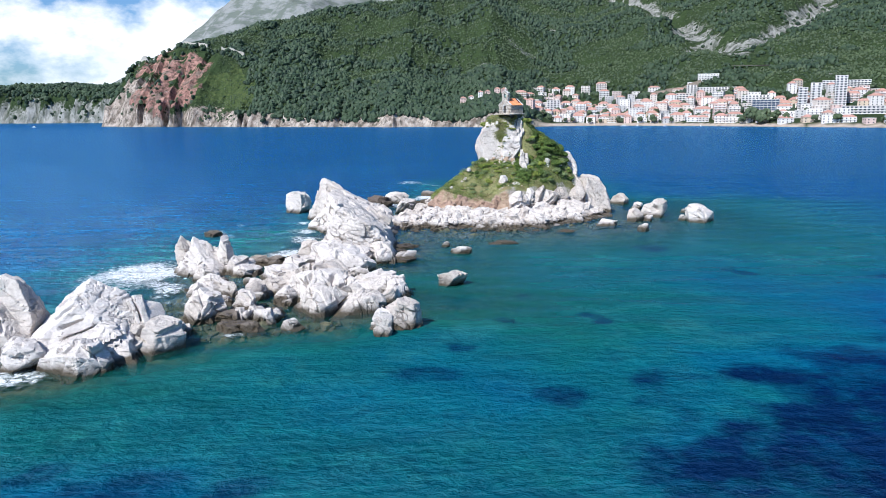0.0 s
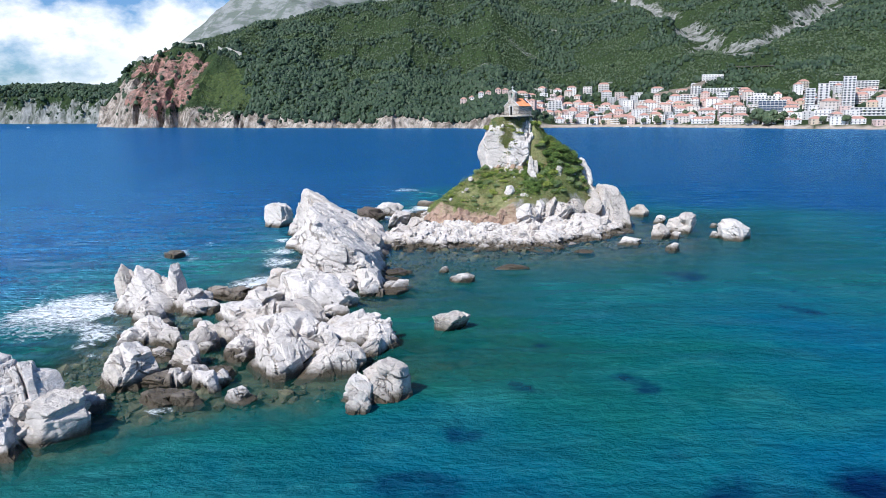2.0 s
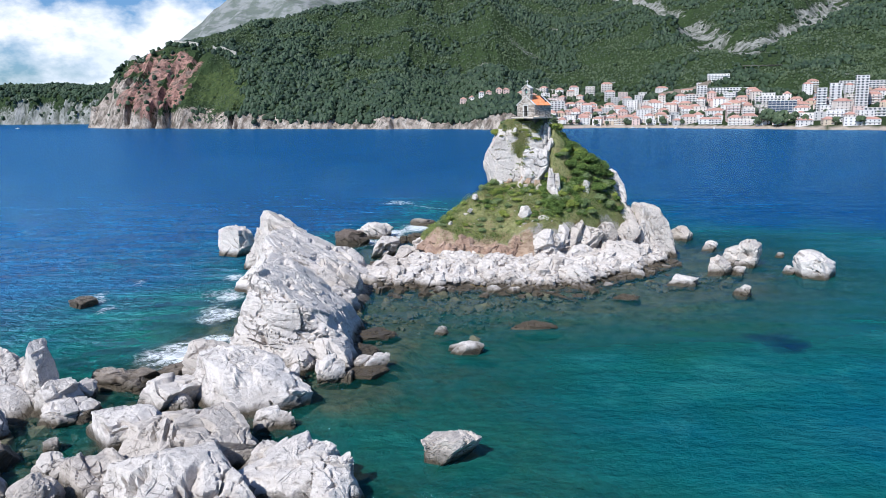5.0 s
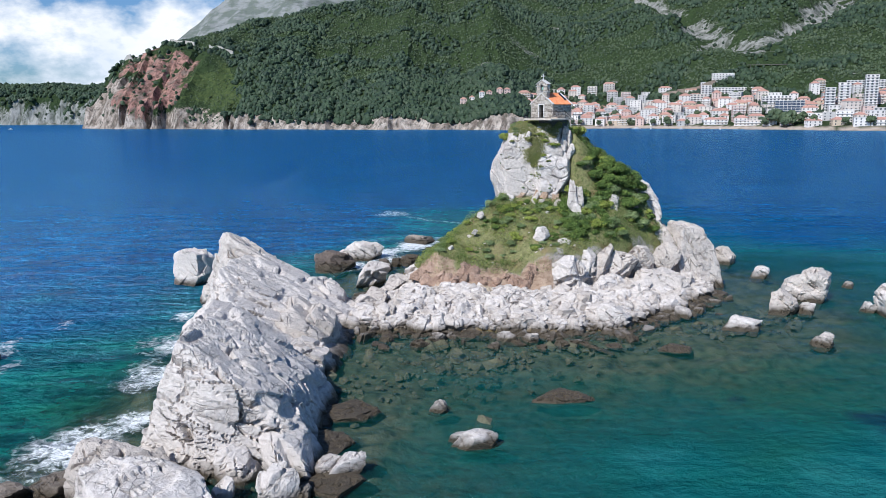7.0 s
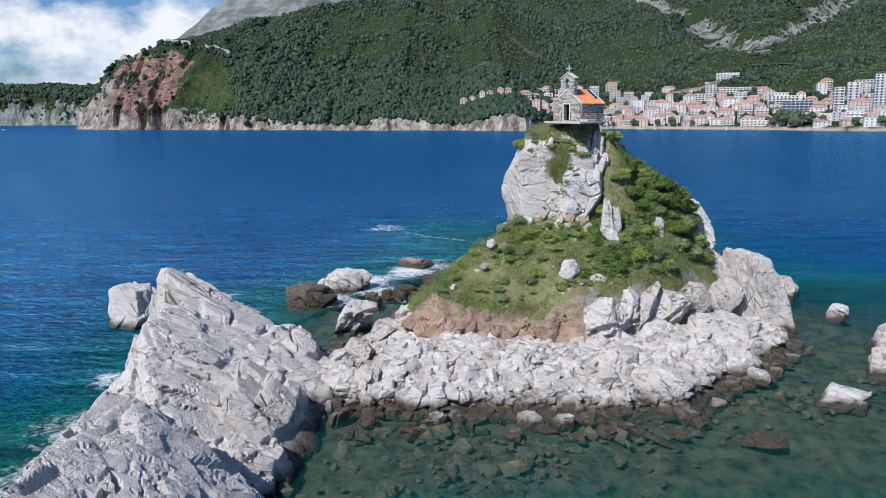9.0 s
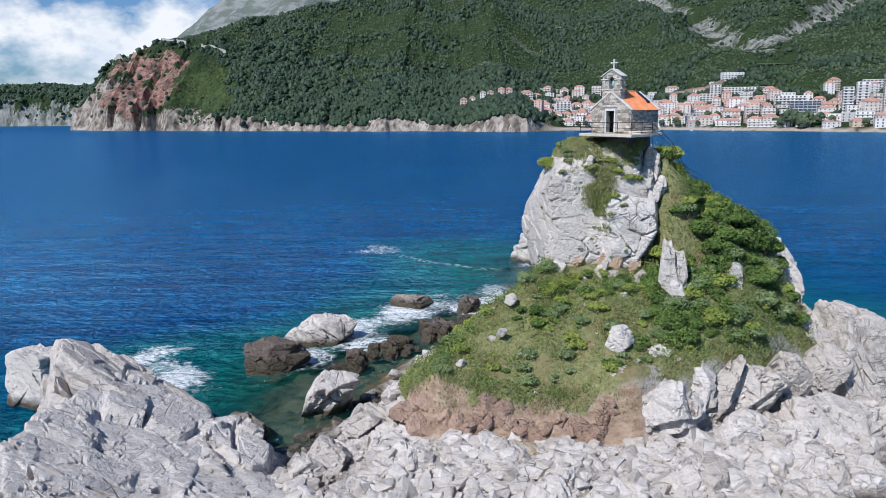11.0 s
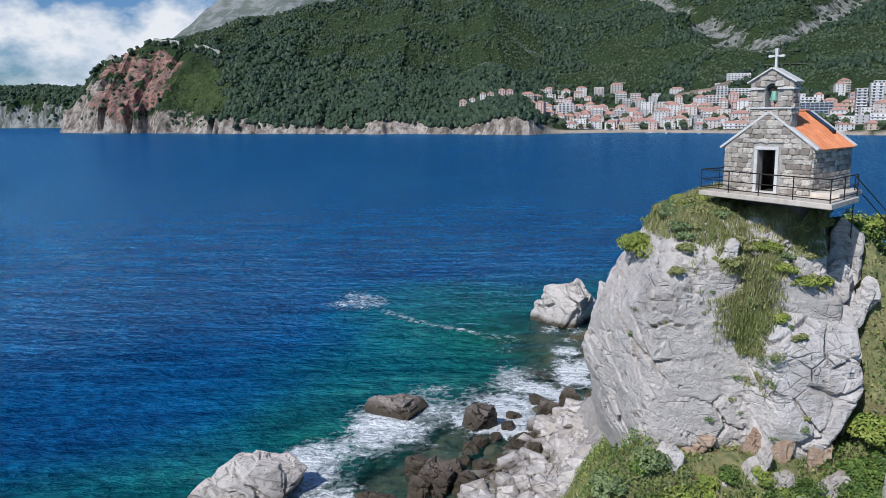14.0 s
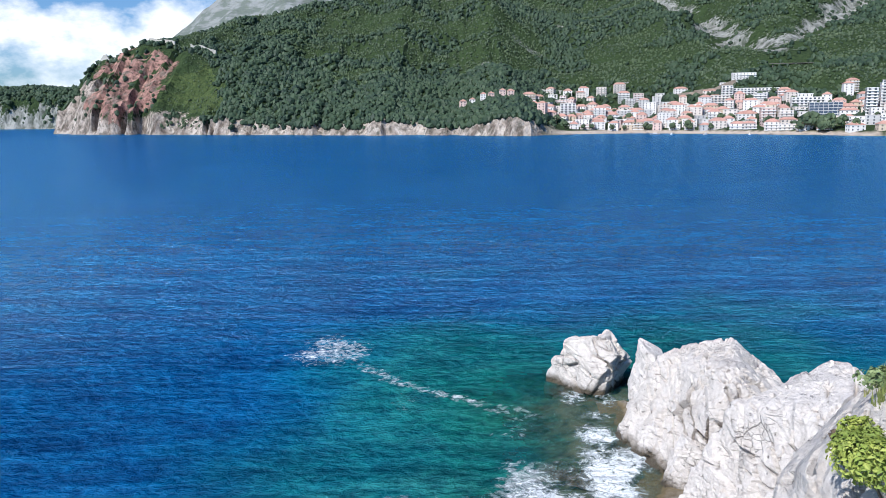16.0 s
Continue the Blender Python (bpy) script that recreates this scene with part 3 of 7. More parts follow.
# ---- the islet, the sea and the sea bed ----
ISLET = ((-12, 154), (0, 152.5), (10, 152), (22, 152.5), (31, 163), (39, 170), (42, 178), (40, 190), (35, 200), (30, 213), (26, 232), (20, 246), (16, 246),
         (16, 230), (13, 221), (5, 212), (0, 203), (-5, 196), (-9, 187), (-9, 178), (-13, 170), (-15, 160))
REEF = ((-52, 50), (-40, 60), (-30, 74), (-13, 82), (-20, 96), (-22, 118), (-22, 140), (-12, 156), (10, 154), (24, 156), (40, 170))


POOLS = ((-46, 62), (-38, 78), (-34, 92), (-40, 106)), ((-34, 80), (-24, 78), (-16, 76)), ((-32, 92), (-22, 90)), ((-10, 112), (-9, 140), (-4, 148), (20, 148), (34, 155)), ((-13, 172), (-11, 188), (0, 201))


def top_line(x):
    """Height of the islet's crest over x."""
    return np.interp(x, [-8, -5.3, -4.7, -2.6, -0.6, 1.9, 4.4, 7.5, 9.5, 10.8, 18, 19.2, 21.4, 24.4, 26.1, 29.3, 30.5, 31.7, 33, 34.8, 36.2, 38.5, 40, 42],
                     [0.8, 1.2, 3.0, 5.7, 7.0, 9.3, 10.9, 13.0, 13.4, 21.5, 22.8, 23.2, 20.9, 18.2, 17.0, 14.2, 11.6, 9.8, 7.6, 6.4, 5.4, 4.5, 3.0, 0.5])


def islet_height(x, y):
    s = inside(x, y, ISLET)
    n = fbm(flat3(x * 0.22, y * 0.22), 4)
    low = np.clip(-1.0 + 0.5 * s, -4, 0.5) + 0.1 * np.clip(s - 4, 0, 30) + 0.3 * n
    foot = np.interp(x, [-4, 0, 6, 12, 22, 32], [3.2, 2.9, 2.3, 1.9, 2.2, 1.6])
    shore = np.minimum(foot, 0.1 + 0.2 * np.clip(s, 0, None))
    bank = np.interp(x, [-6, -4, -1, 2, 9, 15, 19, 25, 30, 34], [172, 170, 167, 166.4, 166.4, 167.0, 168.8, 171.5, 174.4, 177]) + 0.7 * fbm(flat3(x * 0.3, y * 0 + 3), 2)
    brow = np.interp(x, [-5, -3.5, -1.4, 2.6, 6.2, 9.3, 12, 16, 19, 25, 30, 34], [3.0, 4.8, 6.8, 6.1, 5.0, 5.0, 6.6, 7.0, 7.4, 7.3, 7.4, 6.0])
    slope = np.interp(x, [-5, -1.4, 2.6, 6.2, 9.3, 12, 16, 19, 25, 30, 34], [0.1, 0.12, 0.42, 0.75, 0.8, 0.6, 0.58, 0.62, 1.12, 1.15, 1.0])
    d = y - bank
    front = shore + (brow - shore) * step(0.0, 1.7, d) + slope * np.clip(d - 1.7, 0, None)
    under = step(7.6, 9.0, x) * step(19.6, 18.4, x)
    front = np.minimum(front, np.where(under > 0.5, 13.1, 99.0))
    front = front + under * 8.4 * step(182.0, 184.0, y) + 2.3 * step(18.4, 19.6, x) * step(23.5, 20.5, x) * np.clip(y - 178.8, 0, None)
    back = 24.3 - 0.95 * np.clip(y - 188, 0, None)
    top = top_line(x + 0.4 * n)
    hill = np.minimum(np.minimum(front, top), back) + 0.3 * n
    side = np.where(x < 14, 0.72 * np.clip(s, 0, None) + 0.3, 1.5 * np.clip(s, 0, None) + 1.5)
    side = side + 30 * step(10.5, 12.5, x) * step(192, 188, y)
    hill = np.minimum(hill, np.where(y > 178, side, hill + 1))
    hill = np.where(y > 168, np.minimum(hill, 3.0 + 1.15 * (x - np.interp(y, [168, 172, 175, 179, 181, 185, 192, 200], [-5.5, -5.2, -4.9, -1.5, 0.2, 3.5, 6, 10])) + 0.6 * n), hill)
    return np.where(s > 1.5, np.maximum(low, hill), low), hill - low, d


def build_islet():
    xs, ys = np.arange(-22, 48, 0.45), np.arange(146, 254, 0.45)
    x, y, quads = tensor(xs, ys)
    z, over, in_bank = islet_height(x, y)
    p = np.stack([x, y, z], -1)
    z = z + 0.2 * fbm(p * 0.8, 3) + 0.12 * np.abs(fbm(p * 2.1, 2)) + 0.5 * step(-1, 0.4, in_bank) * step(3, 1.5, in_bank) * fbm(p * 0.6 + 9, 3)
    block, gap = broken(p * (0.62, 0.8, 1.0), 4)
    z = z + step(1.5, -0.5, in_bank) * (0.16 * block - 0.2 * np.clip(1 - gap / 0.12, 0, 1))
    green = step(0.2, 1.4, over) * step(1.0, 2.2, in_bank + 1.3 * fbm(p * 0.4, 3)) * step(3.2, 4.6, z)
    green *= step(203, 195, y + 3 * fbm(p * 0.2, 2))
    soil = step(0.1, 0.6, over) * step(-0.4, 0.3, in_bank) * (1 - green) * step(17, 13, x) * step(-5, -3, x) * step(176, 172, y)
    keep = (z > -1.4)[quads].any(1)
    me = mesh_of("islet_ground", np.stack([x, y, z], -1), quads[keep], islet_material(), True)
    put_values(me, "green", green)
    put_values(me, "soil", soil)
    return tagged(new("islet_ground", me), "rocky islet with pale rubble shore, red soil bank and grassy slope", "islet", "", "structure")


def islet_material():
    n = Nodes("islet_ground")
    p = n.where()
    fine, big = n.noise(p, 2.2, 9, 0.65), n.noise(p, 0.4, 5)
    # shade in the gaps between loose stones is put into this colour
    rock = n.mix(n.ramp(fine, (0.3, 0.0), (0.65, 1.0)), (0.24, 0.215, 0.19), (0.46, 0.42, 0.385))
    rock = n.mix(n.ramp(big, (0.5, 0.0), (0.7, 0.5)), rock, (0.30, 0.25, 0.20))
    soil = n.mix(n.ramp(n.noise(n.scaled(p, 0.8, 0.8, 1.5, (10, 22, 0)), 1.3, 8, 0.65), (0.35, 0.0), (0.65, 1.0)), (0.23, 0.15, 0.10), (0.44, 0.33, 0.245))
    turf = n.mix(n.ramp(fine, (0.35, 0.0), (0.65, 1.0)), (0.125, 0.135, 0.055), (0.29, 0.275, 0.13))
    turf = n.mix(n.ramp(big, (0.5, 0.0), (0.65, 0.7)), turf, (0.21, 0.15, 0.08))
    col = n.mix(n.ramp(n.math("ADD", n.attr("soil"), n.math("MULTIPLY", n.math("SUBTRACT", fine, 0.5), 0.7)), (0.35, 0.0), (0.6, 1.0)), rock, soil)
    col = n.mix(n.ramp(n.math("ADD", n.attr("green"), n.math("MULTIPLY", n.math("SUBTRACT", fine, 0.5), 0.9)), (0.35, 0.0), (0.6, 1.0)), col, turf)
    z = n.math("ADD", n.part(p, 2), n.math("MULTIPLY", n.math("SUBTRACT", n.noise(p, 0.5, 4), 0.5), 2.0))
    low = n.span(z, 0.9, 0.1)
    col = n.mix(low, col, n.mix(fine, (0.06, 0.045, 0.025), (0.22, 0.16, 0.08)))
    return n.finish(col, 0.9, n.bump(fine, 0.9, 0.3))


def sea_depth(x, y):
    """Depth of the water: shoals along the reef, dropping off to the open sea."""
    d = polyline_distance(x, y, REEF)
    for pool in POOLS:
        d = np.minimum(d, polyline_distance(x, y, pool) + 2.0)
    s = inside(x, y, ISLET)
    d = np.minimum(d, np.clip(-s, 0, None) + 2)
    n = fbm(flat3(x * 0.045, y * 0.045, 4.0), 4)
    west = step(5, -25, x + (y - 150) * 0.12)
    slope = 0.10 + 0.34 * west + 0.32 * step(196, 214, y) + 0.12 * step(84, 66, y + 0.3 * x)
    depth = 0.25 + slope * np.clip(d - 5.5, 0, None) + 0.0012 * np.clip(d - 6, 0, None) ** 2
    depth = depth * (1 + 0.35 * n)
    depth = depth * (1 - 0.6 * np.exp(-((x + 3) ** 2 + (y - 33) ** 2) / 17.0**2))  # a pale sandy shoal
    lump = np.clip(fbm(flat3(x * 0.33, y * 0.33, 9.0), 3), 0, None)
    depth = depth - lump * 1.1 * step(30, 6, d)
    return np.where(s > 3, -1.0, np.clip(depth, 0.12, 60.0)), d, n


FOAM = ((-49, 104, 11, 1.0), (-43, 96, 5, 0.9), (-45, 57, 6, 0.8), (-31, 150, 6, 0.6), (-49, 148, 3.2, 0.65), (-48, 157.5, 2.2, 0.6), (-29, 139, 5, 0.9), (-29, 122, 6.5, 1.0), (-25.5, 128, 3.6, 1.0), (-30, 147, 3.2, 0.9), (-33.5, 162, 3.4, 0.8),
        (-33, 193, 5.5, 0.95), (-28, 186.5, 6.5, 1.0), (-14.5, 262, 7.0, 0.62), (-6, 212, 6.5, 1.0), (-10, 205, 6, 1.0), (-14, 194, 5.5, 0.95), (17, 246, 3, 0.7), (12.5, 247, 2.6, 0.8), (13.5, 234, 3, 0.95))
FOAM_MORE = ((-1.5, 219, 5, 0.8), (-3.5, 245, 3.5, 0.35), (6.6, 239, 4, 0.4), (14, 240, 3.2, 0.7), (15, 228, 4.5, 1.0), (9, 222, 6, 1.05), (3, 216, 6.5, 1.05), (-8, 199, 4.5, 0.95),
             (-26, 70, 2.5, 0.7), (-33, 68, 2.6, 0.55), (-6.5, 76, 1.8, 0.7), (-27, 83, 2, 0.5), (44, 155, 2.4, 0.45), (53, 157, 2.0, 0.4), (-46.5, 142, 2, 0.6), (-30, 98, 2.5, 0.55), (-36, 88, 3.5, 0.6), (-42, 93, 4.5, 0.9))


WEED = ((11.8, 51.4, 3.2), (6.5, 74.6, 1.7), (17.5, 75.5, 2.2), (1.2, 66.8, 2.4), (-1.3, 57.7, 2.6), (11.2, 90, 1.0), (33, 46, 11), (47, 50, 13), (22, 37, 6), (36, 34, 12), (62, 62, 15), (18, 28, 8), (-13, 33, 3), (-21.5, 33, 4), (-30, 36, 3.5), (46, 102, 3), (37, 126, 3.5), (26, 130.5, 1.4), (75, 90, 8))
STREAK = ((-14, 262), (-9, 256), (-2, 250), (4, 244), (9, 241))


def build_sea():
    def lines(lo, hi, a, b, fine):
        inner = np.arange(a, b, fine)
        out = [b]
        while out[-1] < hi:
            out.append(out[-1] + max(fine, (out[-1] - b) * 0.11 + fine))
        back = [a - fine]
        while back[-1] > lo:
            back.append(back[-1] - max(fine, (a - back[-1]) * 0.11 + fine))
        return np.array(back[::-1] + list(inner) + out)

    xs, ys = lines(-4500, 4500, -75, 85, 0.85), lines(-600, 4600, 20, 275, 0.85)
    x, y, quads = tensor(xs, ys)
    depth, d, n = sea_depth(x, y)
    foam = np.zeros_like(x)
    warp = fbm(flat3(x * 0.16, y * 0.16, 2.0), 3)
    warp2 = fbm(flat3(x * 0.16, y * 0.16, 8.0), 3)
    for fx, fy, r, a in FOAM + FOAM_MORE:
        q = np.hypot(x + 2.4 * warp - fx, (y + 2.4 * warp2 - fy) * 0.75) / r
        foam = np.maximum(foam, a * step(1.25, 0.15, q))
    streak = polyline_distance(x + 1.5 * warp, y + 2.5 * warp2, STREAK)
    foam = np.maximum(foam, 0.56 * step(2.2, 0.2, streak))
    weed = np.zeros_like(x)
    for fx, fy, r in WEED:
        q = np.hypot(x + (1.2 + 0.5 * r) * warp - fx, y + (1.2 + 0.5 * r) * warp2 - fy) / r
        weed = np.maximum(weed, (1.0 if r > 4.5 else 0.72) * step(1.4, 0.45, q))
    far = step(500, 120, np.hypot(x, y - 140))
    z = far * (0.07 * fbm(flat3(x * 0.16 + 0.08 * y, y * 0.42 - 0.05 * x, 1.0), 3) + 0.12 * foam * (1 + fbm(flat3(x * 0.9, y * 0.9, 1.0), 2)))
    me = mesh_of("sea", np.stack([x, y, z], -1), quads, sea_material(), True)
    put_values(me, "depth", depth)
    put_values(me, "foam", foam)
    put_values(me, "weed", weed)
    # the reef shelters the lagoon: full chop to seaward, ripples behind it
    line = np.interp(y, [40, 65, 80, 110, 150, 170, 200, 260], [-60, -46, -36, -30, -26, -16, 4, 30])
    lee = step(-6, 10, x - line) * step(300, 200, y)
    # the same value scales the wave sheen painted into the water colour
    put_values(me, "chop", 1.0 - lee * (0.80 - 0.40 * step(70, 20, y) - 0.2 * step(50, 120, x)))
    return tagged(new("sea", me), "clear blue sea, turquoise over shoals, with white surf", "sea", "", "structure")


def sea_material():
    """Water: its body scatters blue and green by depth, is clear where shallow, and mirrors the sky; wave sheen is also
    painted into its colour.
    """
    n = Nodes("sea_water")
    p = n.where()
    depth = n.attr("depth")
    patch = n.noise(n.scaled(p, 1, 1, 0), 0.055, 6, 0.6)
    deep = n.math("ADD", n.math("MULTIPLY", depth, 0.042), n.math("MULTIPLY", n.math("SUBTRACT", patch, 0.5), 0.6))
    col = n.ramp(deep, (0.0, (0.010, 0.096, 0.072)), (0.18, (0.007, 0.102, 0.104)), (0.42, (0.005, 0.094, 0.142)), (0.70, (0.003, 0.076, 0.182)), (1.0, (0.003, 0.068, 0.204)))
    ragged = n.noise(n.scaled(p, 1, 1, 0), 0.35, 7, 0.65)
    weed = n.ramp(n.math("ADD", n.attr("weed"), n.math("MULTIPLY", n.math("SUBTRACT", ragged, 0.5), 1.3)), (0.28, 0.0), (1.0, 0.97))
    pale = n.ramp(n.noise(n.scaled(p, 1, 1, 0), 0.11, 6, 0.65, 0.5), (0.50, 0.0), (0.72, 0.6))
    pale = n.math("MULTIPLY", pale, n.math("MULTIPLY", n.span(depth, 2.0, 4.0), n.span(depth, 14, 6)))
    col = n.mix(pale, col, (0.030, 0.18, 0.18))
    col = n.mix(weed, col, (0.001, 0.012, 0.058))
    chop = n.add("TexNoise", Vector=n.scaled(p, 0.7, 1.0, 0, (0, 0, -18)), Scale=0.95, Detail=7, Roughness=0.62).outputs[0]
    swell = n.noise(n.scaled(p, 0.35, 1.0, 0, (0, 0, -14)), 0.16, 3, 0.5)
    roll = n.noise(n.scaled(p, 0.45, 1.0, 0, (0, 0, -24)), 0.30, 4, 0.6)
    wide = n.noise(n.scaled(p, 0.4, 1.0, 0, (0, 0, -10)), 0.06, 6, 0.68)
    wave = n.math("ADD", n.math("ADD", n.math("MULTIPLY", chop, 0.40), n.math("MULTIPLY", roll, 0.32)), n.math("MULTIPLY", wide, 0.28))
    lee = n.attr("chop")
    # sky sheen on the waves put into the colour: dark troughs, bright crests
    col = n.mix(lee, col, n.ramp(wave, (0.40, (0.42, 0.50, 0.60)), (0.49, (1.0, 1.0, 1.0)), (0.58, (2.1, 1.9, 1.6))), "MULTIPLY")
    web = n.cells(n.scaled(p, 1, 1, 0), 0.9, "DISTANCE_TO_EDGE")
    froth = n.noise(n.scaled(p, 1, 1, 0), 1.1, 8, 0.7, 0.8)
    f = n.math("ADD", n.attr("foam"), n.math("MULTIPLY", n.math("SUBTRACT", froth, 0.5), 2.0))
    f = n.math("MULTIPLY", n.ramp(f, (0.42, 0.0), (0.95, 1.0)), n.span(n.attr("foam"), 0.05, 0.3))
    f = n.math("SUBTRACT", f, n.math("MULTIPLY", n.span(web, 0.10, 0.35), n.math("MULTIPLY", 0.35, n.span(f, 1.0, 0.4))))
    f = n.math("MAXIMUM", f, 0.0)
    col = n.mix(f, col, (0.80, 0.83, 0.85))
    alpha = n.math("SUBTRACT", 1.0, n.math("POWER", 2.718, n.math("MULTIPLY", depth, -0.6)))
    alpha = n.math("MAXIMUM", n.math("MAXIMUM", n.math("MULTIPLY", alpha, 1.02), 0.22), f)
    alpha = n.math("MINIMUM", alpha, 1.0)
    h = n.math("MULTIPLY", n.math("ADD", n.math("MULTIPLY", swell, 2.0), n.math("MULTIPLY", chop, 0.9)), n.span(lee, 0, 1, 0.35, 1.0))
    normal = n.bump(h, 1.0, 1.5)
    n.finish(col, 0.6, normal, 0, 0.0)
    n.put(n.bsdf, "Alpha", alpha)
    gloss = n.add("BsdfGlossy", Color=(0.36, 0.74, 1.0, 1), Roughness=0.20, Normal=normal)
    both = n.add("MixShader")
    edge = n.add("LayerWeight", Blend=0.5).outputs["Facing"]
    n.put(both, "0", n.math("MULTIPLY", n.span(f, 0, 1, 1.0, 0.1), n.span(edge, 0.70, 0.995, 0.025, 0.60)))
    n.put(both, "1", n.bsdf.outputs[0])
    n.put(both, "2", gloss.outputs[0])
    n.put(n.out, "Surface", both.outputs[0])
    return n.mat


def build_bed():
    xs = np.concatenate([np.arange(-600, -85, 20), np.arange(-85, 100, 0.85), np.arange(100, 700, 20)])
    ys = np.concatenate([np.arange(-300, 25, 20), np.arange(25, 275, 0.85), np.arange(275, 1100, 25)])
    x, y, quads = tensor(xs, ys)
    depth, d, n = sea_depth(x, y)
    block, gap = broken(flat3(x * 0.42, y * 0.42, 3.0), 6)
    cob = 0.55 * block - 0.5 * np.clip(1 - gap / 0.2, 0, 1) + 0.5 * fbm(flat3(x * 0.4, y * 0.4, 3.0), 3)
    z = -np.clip(depth, 0.15, 14) - 0.25 + 0.45 * cob * step(26, 6, d)
    me = mesh_of("sea_bed", np.stack([x, y, z - 0.1], -1), quads, bed_material(), True)
    return tagged(new("sea_bed", me), "stony sea bed seen through the clear shallows", "sea bed", "", "structure")


def bed_material():
    n = Nodes("sea_bed")
    p = n.where()
    cell = n.cells(p, 0.55)
    f = n.noise(p, 1.1, 7, 0.6)
    col = n.mix(n.ramp(f, (0.35, 0.0), (0.65, 1.0)), (0.010, 0.026, 0.018), (0.085, 0.105, 0.065))
    col = n.mix(n.ramp(cell, (0.3, 0.5), (0.7, 0.0)), col, (0.14, 0.14, 0.085))
    return n.finish(col, 0.9, n.bump(f, 0.8, 0.4))


islet = build_islet()
sea = build_sea()
sea_bed = build_bed()

# ---- the reef, west to east ----
B = boulder
PALE = "bleached limestone block of the reef"
B(-48.5, 65, 10, 8.6, 11, d=9, level=6, turn=20, label="tall pale limestone rock at the reef's end")
hewn(-39.5, 65.5, 2.0, ((-0.55, -0.35, 0.76, 4.2), (0.5, -0.3, 0.8, 4.6), (0.1, -0.85, 0.5, 4.4), (-0.9, 0.1, 0.4, 5.2), (0.9, 0.1, 0.35, 5.6), (0, 0.9, 0.4, 4.2), (0.1, 0.3, 0.95, 7.2), (0, 0, -1, 4)),
     12, 6, label="large peaked pale limestone rock of the reef", name="boulder", group="reef boulders", dip=(-0.5, -0.2, 0.8))
B(-34.8, 66.5, 6.2, 5.6, 112, d=5, level=6, turn=-16, tilt=(0, 18), label="tilted pale limestone slab leaning on a larger rock")
B(-38.0, 58.4, 8.2, 3.3, 13, d=5.5, level=6, facets=10, turn=8, label="broad cracked pale limestone boulder at the water's edge")
B(-43.5, 59.5, 5.5, 3.2, 14)
B(-33.0, 65.4, 8.4, 3.3, 15, d=5, turn=10, tilt=(0, -8), level=6, label="flat-topped pale limestone slab with a dark undercut side")
B(-31.4, 77, 4.5, 3.8, 16, d=4.2, level=5)
hewn(-41.0, 107.5, 1.5, ((-0.75, -0.4, 0.5, 2.6), (0.55, -0.3, 0.75, 2.6), (0, -0.8, 0.6, 2.6), (-0.9, 0.2, 0.3, 3.2), (0.9, 0.2, 0.4, 3.8), (0, 0.9, 0.4, 3.0), (0.3, 0.4, 0.85, 4.6), (0, 0, -1, 3)),
     17, 6, label="peaked limestone rock with a dark wet foot in surf", name="boulder", group="reef boulders", bed=0.7)
B(-43.2, 108, 3.8, 6.0, 117, d=3.6, level=5, taper=0.25, label="thin limestone fin on top of a larger rock")
B(-37.4, 108.5, 5.2, 5.8, 18, d=5.0, level=6, taper=0.45, label="pointed limestone rock leaning on a larger one")
B(-35.0, 106, 6.0, 3.0, 19, d=5, level=5)
B(-32.0, 104, 4.5, 1.9, 119, d=4)
B(-34.3, 92.5, 4.6, 2.7, 20, d=4, level=5)
B(-37.6, 100.5, 5.2, 2.4, 21, d=4, level=5)
B(-30.5, 77.6, 5.2, 4.3, 22, d=4.8, level=6, label="blocky bleached limestone boulder in the shallows")
B(-27.0, 82.6, 3.6, 2.6, 23)
B(-33.6, 72.2, 4.0, 1.6, 24, d=3.4)
B(-36.5, 72.5, 3.0, 1.9, 25)
B(-27.8, 93.2, 3.6, 1.8, 26)
B(-26.4, 87.6, 2.1, 1.3, 27)
B(-25.8, 72.6, 3.8, 1.6, 28, d=3.5, mat=limestone_wet, label="brown wave-washed limestone rock in surf")
B(-18.5, 72.8, 2.9, 1.3, 29, d=2.2)
B(-22.5, 80.0, 3.0, 1.2, 30, mat=limestone_wet, label="brown wave-washed limestone rock in the shallows")
B(-21.5, 77.5, 1.8, 1.4, 31)
# the middle group of big ribbed blocks
RIB = (0.92, 0.25, 0.3)
B(-17.0, 80.6, 7.4, 3.4, 32, d=6.5, level=6, dip=RIB, label="ribbed " + PALE)
B(-11.8, 81.2, 7.6, 2.5, 33, d=6, level=6, dip=RIB, label="ribbed " + PALE)
B(-10.0, 91.5, 8.8, 3.5, 34, d=7, level=6, turn=-18, tilt=(0, 10), dip=RIB, label="sloping " + PALE)
B(-6.8, 88.8, 3.6, 2.6, 134, d=4, level=5, dip=RIB)
B(-17.0, 87.8, 11.5, 3.9, 35, d=8.5, level=6, turn=-14, tilt=(0, 6), label="broad " + PALE)
B(-19.5, 96.5, 11.5, 3.7, 36, d=9, level=6, turn=-20, tilt=(0, 8), label="broad sloping " + PALE)
B(-25.6, 101, 8.0, 2.6, 37, d=7, level=6, label=PALE)
B(-24.5, 92.0, 6.0, 2.1, 137, d=6, level=5, label=PALE)
B(-31.0, 112.6, 8.0, 2.2, 38, d=4.6, turn=12, mat=limestone_wet, label="low wet limestone shelf beside the surf")
B(-24.5, 107.5, 6.2, 2.4, 39, level=5, label=PALE)
B(-27.0, 114.5, 4.2, 2.2, 139, level=5, mat=limestone_wet, label="brown wet limestone rock beside the surf")
